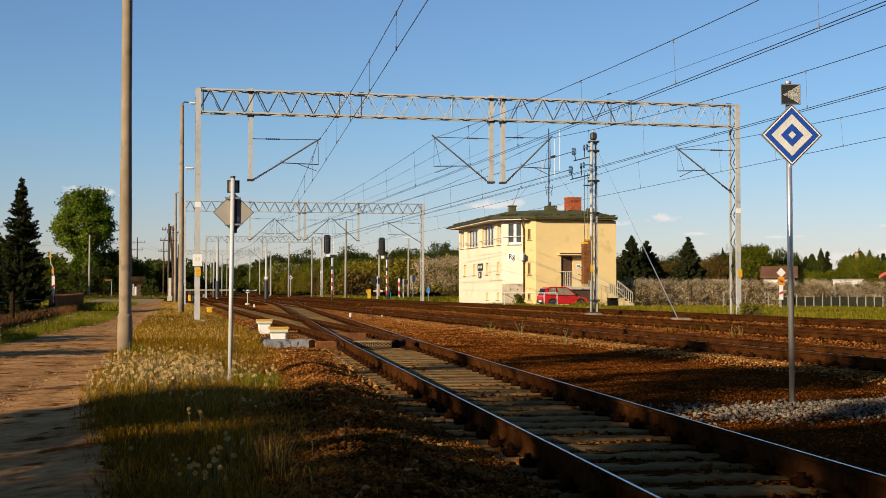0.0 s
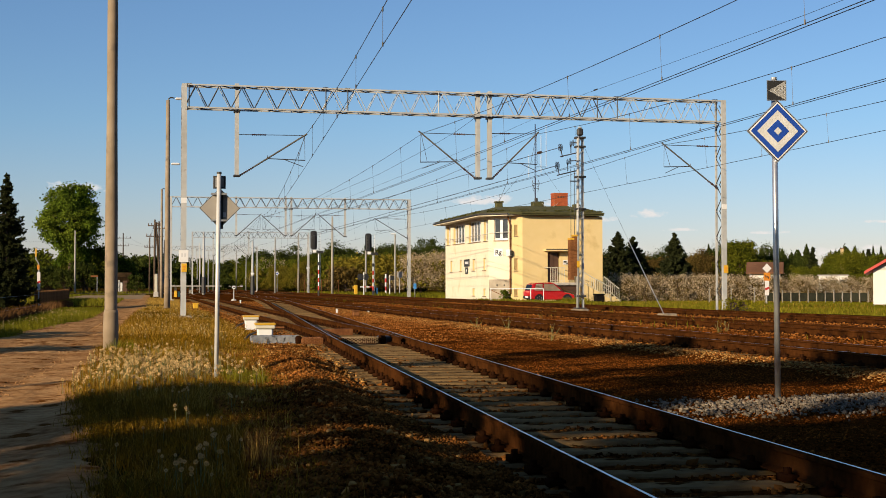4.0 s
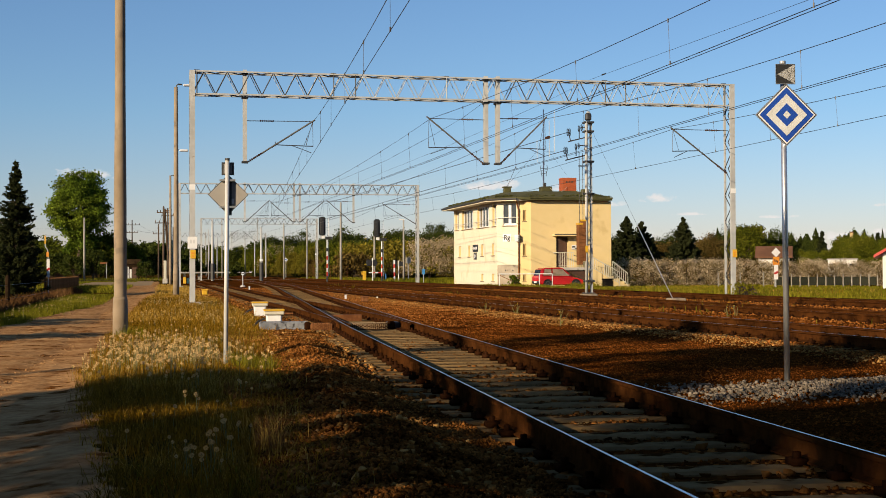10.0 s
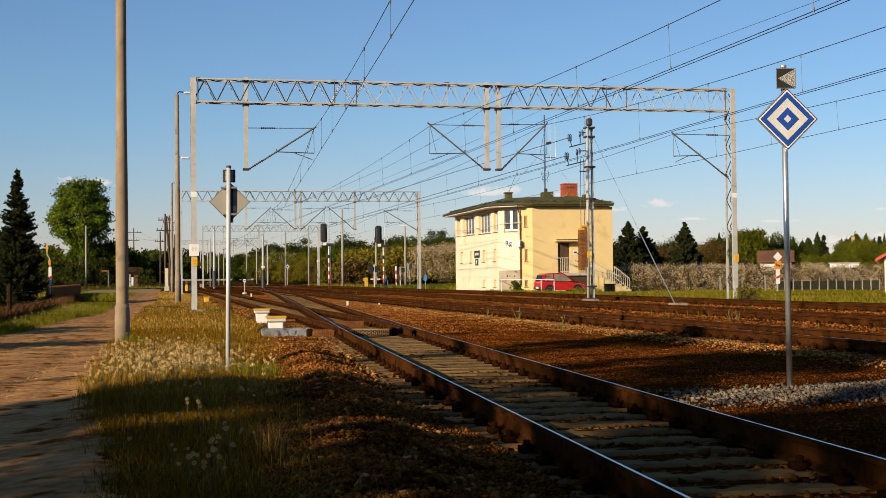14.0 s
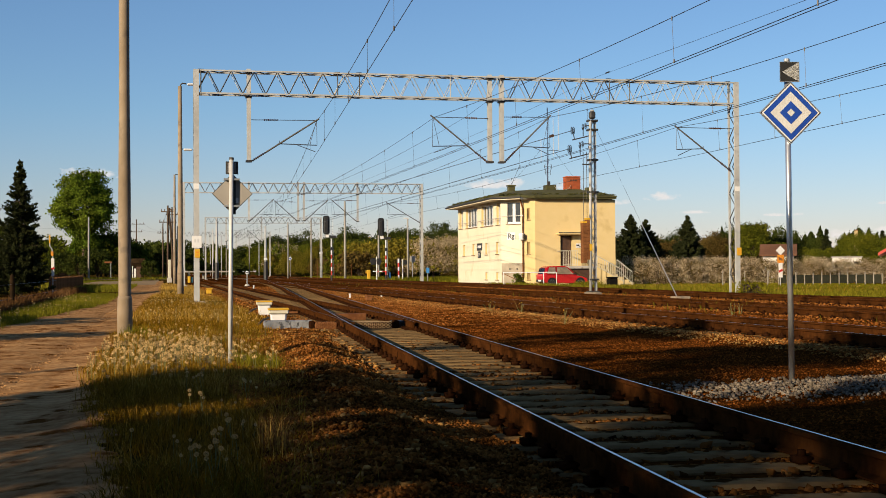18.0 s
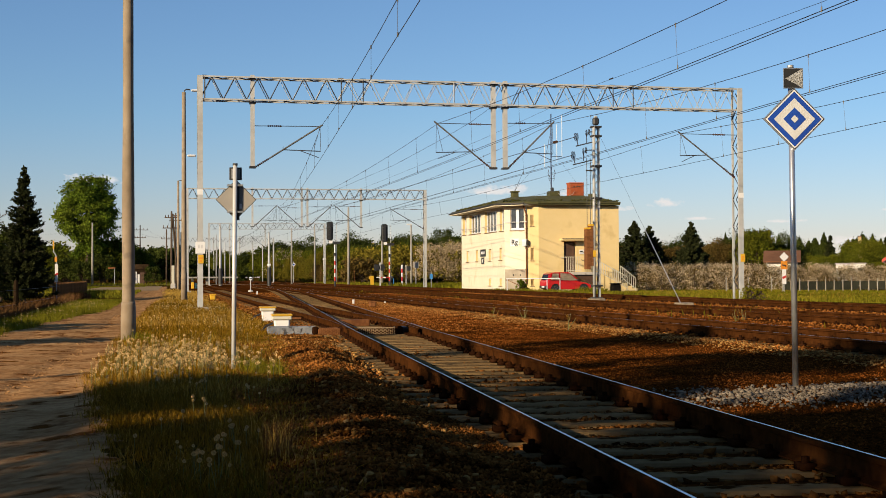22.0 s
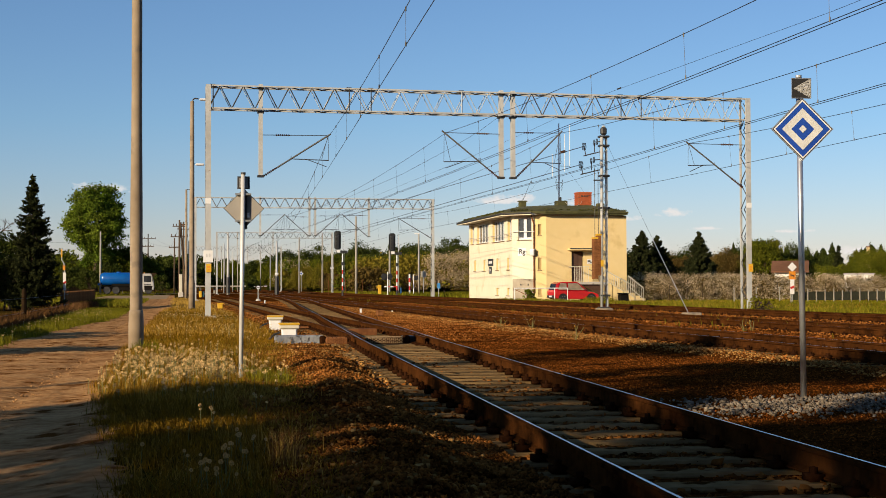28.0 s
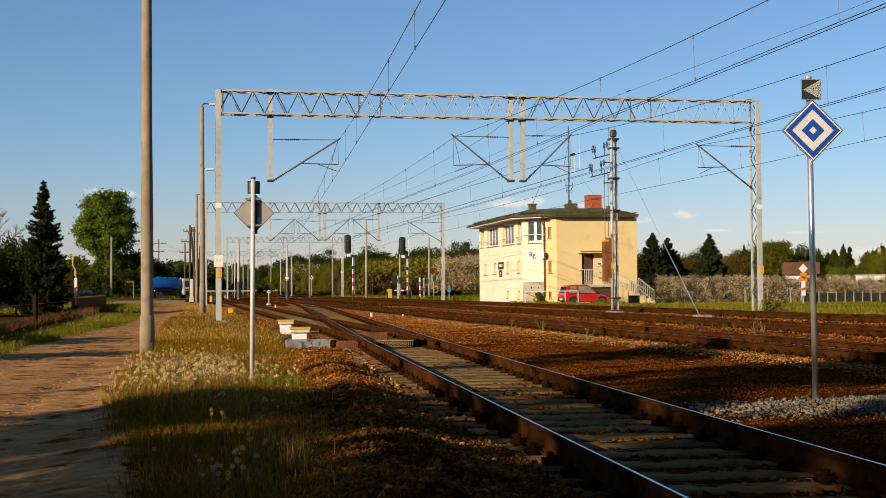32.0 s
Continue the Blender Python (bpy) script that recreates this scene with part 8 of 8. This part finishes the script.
# weeds with yellow flowers standing between the tracks
for k, (x, y, z) in enumerate(((9.4, 38.5, 0.0), (9.8, 36.5, 0.0), (13.6, 30.6, 0.0), (13.9, 30.9, 0.0), (13.3, 45.0, 0.0), (8.9, 29.3, 0.0))):
    rng = np.random.default_rng(300 + k)
    t = thing("flowering_weed", pose(x, y, -0.2), "thin weed with yellow flowers on the ballast", "weed", "flowering weeds")
    for q in range(4):
        bm = bmesh.new()
        limb(bm, (0, 0, 0), (rng.normal(0, 0.10), rng.normal(0, 0.1), 0.2 + 0.22 * rng.random()), 0.008, 0.004, 0.01, rng, 4)
        part("stem", bm, STEM, t)
    pts = rng.normal(size=(12, 3)) * (0.06, 0.06, 0.05) + (0, 0, 0.33)
    v, f = leaf_quads(pts[:8], 0.017, rng)
    fast_mesh("flower_head", v, f, YELLOW, t, kind="stuff")
    pts = rng.normal(size=(22, 3)) * (0.05, 0.05, 0.09) + (0, 0, 0.14)
    v, f = leaf_quads(pts, 0.028, rng)
    fast_mesh("foliage", v, f, GRASS_LUSH, t, kind="stuff")


# single dandelion clocks near the camera
def dandelion():
    t = thing("dandelion", Matrix(), "dandelion clock with white fluffy head on stem", "dandelion", "dandelion clocks")
    part("stem", wire_line(bmesh.new(), [(0, 0, -0.03), (0.01, 0, 0.1), (0.02, 0.01, 0.22)], 0.0025, 5), STEM, t)
    rng = np.random.default_rng(5)
    d = rng.normal(size=(320, 3))
    d /= np.linalg.norm(d, axis=1, keepdims=True)
    c = np.array((0.02, 0.01, 0.235)) + d * 0.0185 * rng.uniform(0.75, 1.05, (320, 1))
    v, f = leaf_quads(c, 0.0055, rng)
    hd = fast_mesh("seed_head", v, f, FLUFF, t)
    bm = bmesh.new()
    bmesh.ops.create_icosphere(bm, subdivisions=1, radius=0.009, matrix=Matrix.Translation((0.02, 0.01, 0.235)))
    part("seed_core", bm, STEM, hd)
    return t


rng = np.random.default_rng(31)
proto = dandelion()
placed = 0
CLUMPS = ((0.20, 7.7, 17), (0.26, 8.5, 8), (0.50, 9.1, 8), (0.22, 10.4, 6), (0.72, 12.0, 5), (0.30, 13.2, 8))
spots = [(rng.normal(cx, 0.10), rng.normal(cy, 0.32)) for cx, cy, n in CLUMPS for _ in range(n)]
spots += [(rng.uniform(-0.3, 1.2), 7.5 + 7.5 * rng.random()) for _ in range(10)]
for x, y in spots:
    if x > verge_edge(y) - 0.1:
        continue
    m = Matrix.Translation((x, y, float(level(x, y)))) @ Matrix.Rotation(rng.random() * 6.28, 4, "Z") @ Matrix.Rotation(rng.normal(0, 0.15), 4, "X")
    s = rng.uniform(0.52, 0.80)
    if placed == 0:
        proto.matrix_basis = m @ Matrix.Diagonal((0.65, 0.65, 0.65, 1))
    else:
        c = copy_thing(proto, m)
        c.scale = (s, s, s)
    placed += 1


def clocks(name, n, x0, x1, y0, y1, r, seed, label, keep):
    """A drift of far dandelion clocks: fluffy heads of a few quads on thin stems."""
    rng = np.random.default_rng(seed)
    x, y = x0 + (x1 - x0) * rng.random(n), y0 + (y1 - y0) * rng.random(n)
    ok = keep(x, y, rng)
    x, y = x[ok], y[ok]
    z = level(x, y) + rng.uniform(0.08, 0.27, len(x))
    c = np.stack([x, y, z], -1)
    d = rng.normal(size=(len(x), 26, 3))
    d /= np.linalg.norm(d, axis=2, keepdims=True)
    v, f = leaf_quads((c[:, None] + d * r * rng.uniform(0.7, 1.0, (len(x), 26, 1))).reshape(-1, 3), r * 0.62, rng)
    tagged(fast_mesh(name, v, f, FLUFF), label, "dandelions", kind="stuff")
    low = c - np.stack([0 * x, 0 * x, z - level(x, y)], -1)
    w = np.array((0.002, 0, 0))
    v = np.stack([low - w, low + w, c + w, c - w], 1).reshape(-1, 3)
    tagged(fast_mesh("dandelion_stems", v, np.arange(len(v)).reshape(-1, 4), STEM), "thin dry stems of the dandelion drift", "dandelions", kind="stuff")


clocks("dandelion_drift", 3000, -0.95, 1.5, 13.6, 22.5, 0.0195, 33, "drift of white dandelion clocks in dry grass", lambda x, y, rng: on_verge(1.3, -0.1, 6.0)(x, y, rng) & (rng.random(len(x)) < 1.15 * np.exp(-(((x - 0.05) / 0.95) ** 2) - (((y - 17.6) / 2.6) ** 2))))
clocks("dandelion_drift", 1500, -0.6, 2.6, 21, 60, 0.014, 34, "scattered dandelion clocks on the verge", on_verge(0.5, 0.2, 7.0))
broadleaf(24.6, 92.0, -0.3, 1.1, (0.42, 0.4), 0.1, LEAF_SPRING, 0.09, 40, 20, 190, "small green bush at the wall of the signal box", name="bush", trunk_r=0.02)
clocks("dandelion_drift", 700, -4.6, -2.6, 30, 60, 0.015, 35, "scattered dandelion clocks beside the path", lambda x, y, rng: patchy(0.6, 0.2, 3.0)(x, y, rng) & (x < path_left(y)))

OCTA = np.array([(1, 0, 0), (0, 1, 0), (-1, 0, 0), (0, -1, 0), (0, 0, 1), (0, 0, -1)], float)
OCTF = np.array([(0, 1, 4), (1, 2, 4), (2, 3, 4), (3, 0, 4), (1, 0, 5), (2, 1, 5), (3, 2, 5), (0, 3, 5)])
CUBE = np.array([(-1, -1, -1), (1, -1, -1), (1, 1, -1), (-1, 1, -1), (-1, -1, 1), (1, -1, 1), (1, 1, 1), (-1, 1, 1)], float) * 0.72
CUBF = np.array([(0, 2, 1), (0, 3, 2), (4, 5, 6), (4, 6, 7), (0, 1, 5), (0, 5, 4), (1, 2, 6), (1, 6, 5), (2, 3, 7), (2, 7, 6), (3, 0, 4), (3, 4, 7)])


def stones(name, xy, size, mat, seed, label, sink=0.3, lift=0.0, cube=True):
    """Broken stones, each of its own uneven shape, lying on the ground."""
    rng = np.random.default_rng(seed)
    x, y = xy
    n = len(x)
    base, faces = (CUBE, CUBF) if cube else (OCTA, OCTF)
    k = len(base)
    s = size * np.exp(np.clip(rng.normal(0, 0.36, n), -0.9, 0.5))
    v = base[None] * rng.uniform(0.6, 1.25, (n, k, 1)) + rng.normal(0, 0.22, (n, k, 3))
    v *= np.stack([rng.uniform(0.75, 1.3, n), rng.uniform(0.7, 1.1, n), rng.uniform(0.5, 0.95, n)], -1)[:, None]
    a, b, c = rng.random(n) * 6.28, rng.normal(0, 0.5, n), rng.normal(0, 0.5, n)
    ca, sa, cb, sb = np.cos(a), np.sin(a), np.cos(b), np.sin(b)
    vx, vy, vz = v[..., 0], v[..., 1], v[..., 2]
    vy, vz = vy * cb[:, None] - vz * sb[:, None], vy * sb[:, None] + vz * cb[:, None]
    vx, vy = vx * ca[:, None] - vy * sa[:, None], vx * sa[:, None] + vy * ca[:, None]
    v = np.stack([vx, vy, vz], -1) * s[:, None, None]
    z = level(x, y) + s * (0.5 - sink) + lift * rng.random(n)
    v += np.stack([x, y, z], -1)[:, None]
    f = faces[None] + k * np.arange(n)[:, None, None]
    return tagged(fast_mesh(name, v.reshape(-1, 3), f.reshape(-1, 3), mat, n=3), label, "gravel", kind="stuff")


rng = np.random.default_rng(51)
# clods and pebbles on the path
n = 14000
y = 6 + 44 * rng.random(n) ** 1.3
x = -3.5 + 2.7 * rng.random(n)
stones("path_pebbles", (x, y), 0.008, DIRT, 59, "small clods and pebbles on the path", cube=False)
n = 5000
y = 14 + 46 * rng.random(n)
x = -3.5 + 2.7 * rng.random(n)
ok = x > path_left(y)
stones("path_pebbles", (x[ok], y[ok]), 0.014, DIRT, 60, "small stones lying on the dirt path", cube=False)
# shoulder of the near track
n = 165000
y = 5.2 + 26 * rng.random(n) ** 1.25
x = centre_a(y) - 0.98 - 0.32 * smooth01(y, 10, 14) - 1.75 * rng.random(n) ** 0.9
stones("ballast_stones", (x, y), 0.0135, STONE_BROWN, 52, "broken rusty stones on the ballast shoulder", lift=0.035, cube=False)
n = 1500
y = 6.0 + 24 * rng.random(n) ** 1.2
x = centre_a(y) - 1.1 - 1.5 * rng.random(n)
stones("ballast_stones", (x, y), 0.017, STONE_TAN, 62, "paler broken stones lying on the ballast shoulder", lift=0.05)
n = 16000
y = -6.0 + 11.2 * rng.random(n)
x = centre_a(y) - 0.98 - 1.7 * rng.random(n) ** 0.9
stones("ballast_stones", (x, y), 0.016, STONE_BROWN, 66, "broken rusty stones on the shoulder further back", lift=0.035, cube=False)
# between the sleepers
n = 7000
y = 5.0 + 22 * rng.random(n) ** 1.2
x = centre_a(y) + rng.uniform(-1.35, 1.5, n)
stones("ballast_stones", (x, y), 0.022, STONE_BROWN, 53, "rusty stones between the sleepers", sink=0.62, lift=0.012)
n = 7000
y = 9.0 + 34 * rng.random(n)
x = centre_a(y) + rng.uniform(-0.62, 0.62, n)
stones("ballast_stones", (x, y), 0.011, STONE_SAND, 65, "sandy gravel filling the gaps between the sleepers", sink=0.3, lift=0.012, cube=False)
# to the right of the near track
n = 84000
y = 6.0 + 40 * rng.random(n) ** 1.5
x = centre_a(y) + 1.2 + rng.random(n) * np.maximum(centre_b(y) - centre_a(y) - 2.3, 0.5)
stones("gravel", (x, y), 0.0115, PEBBLE, 54, "rusty brown gravel between the tracks", cube=False)
n = 9000
y = 14 + 60 * rng.random(n)
x = centre_b(y) - 1.25 - 0.9 * rng.random(n) ** 1.8
stones("gravel", (x, y), 0.021, STONE_TAN, 55, "coarse gravel along the main track", cube=False)
n = 12000
y = 25 + 80 * rng.random(n)
x = centre_left(np.maximum(y, 26)) - 0.9 - 1.5 * rng.random(n)
stones("gravel", (x, y), 0.035, STONE_BROWN, 56, "coarse stones beside the siding", cube=False)
n = 12000
y = 16 + 70 * rng.random(n)
x = 13.35 + rng.normal(0, 0.35, n)
stones("gravel", (x, y), 0.035, PEBBLE, 58, "coarse gravel between the main tracks", cube=False)
n = 15000
y = 40 + 60 * rng.random(n)
x = centre_a(y) + 1.2 + rng.random(n) * np.maximum(centre_b(y) - centre_a(y) - 2.4, 0.3)
stones("gravel", (x, y), 0.026, STONE_ORANGE, 61, "rusty gravel between siding and main track", cube=False)
# gravel between the rails of the far tracks
n = 34000
y = 17 + 75 * rng.random(n) ** 1.2
x = 9.5 + 13.0 * rng.random(n)
stones("gravel", (x, y), 0.030, STONE_ORANGE, 63, "rusty orange gravel between the rails", sink=0.4, cube=False)
n = 16000
y = 30 + 80 * rng.random(n)
x = 2.6 + 6.5 * rng.random(n)
stones("gravel", (x, y), 0.030, STONE_ORANGE, 64, "rusty orange gravel round the switch", sink=0.45, cube=False)
# pale heap round the sign's foot
n = 8000
x = 7.2 + 2.9 * (rng.random(n) + rng.random(n) - 1.0) * 1.1
y = 13.1 + 0.25 * (x - 7.2) * 0.4 + rng.normal(0, 0.48, n)
ok = (x > centre_a(y) + 1.5) & (x < 10.2) & (rng.random(n) < 0.42)
stones("pale_gravel", (x[ok], y[ok]), 0.0165, STONE_WHITE, 57, "pale grey stones heaped round the sign post", sink=0.45, lift=0.02)


# ---- what moves: the tank truck, and the car behind it ----
def motions():
    rows = [(0.0, -70.0, 300.0, -58), (14.0, -63.0, 288.0, -58), (20.0, -36.0, 243.0, -58), (23.0, -23.5, 221.0, -57), (25.0, -17.6, 208.5, -54), (25.5, -15.6, 205.6, -48),
            (26.5, -11.6, 200.2, -28), (27.5, -8.1, 197.0, -6), (28.0, -6.5, 196.6, 0), (28.6, -4.75, 196.5, 5), (29.0, -4.0, 196.7, 9), (29.5, -3.35, 197.2, 14), (30.0, -2.95, 197.5, 19), (30.5, -2.75, 197.7, 21), (31.0, -2.65, 197.75, 22), (32.0, -2.55, 197.8, 22)]
    walk(TRUCK, [(t, pose(x, y, 0.03, 0, 0, a)) for t, x, y, a in rows])
    rows = [(0.0, -82.0, 322.0, -58), (20.0, -75.0, 308.0, -58), (26.0, -40.0, 250.0, -57), (29.0, -21.0, 214.0, -52), (30.0, -16.5, 207.5, -45), (31.0, -14.2, 204.6, -35), (32.0, -13.6, 204.0, -32)]
    walk(DARK_CAR, [(t, pose(x, y, 0.03, 0, 0, a)) for t, x, y, a in rows])


motions()
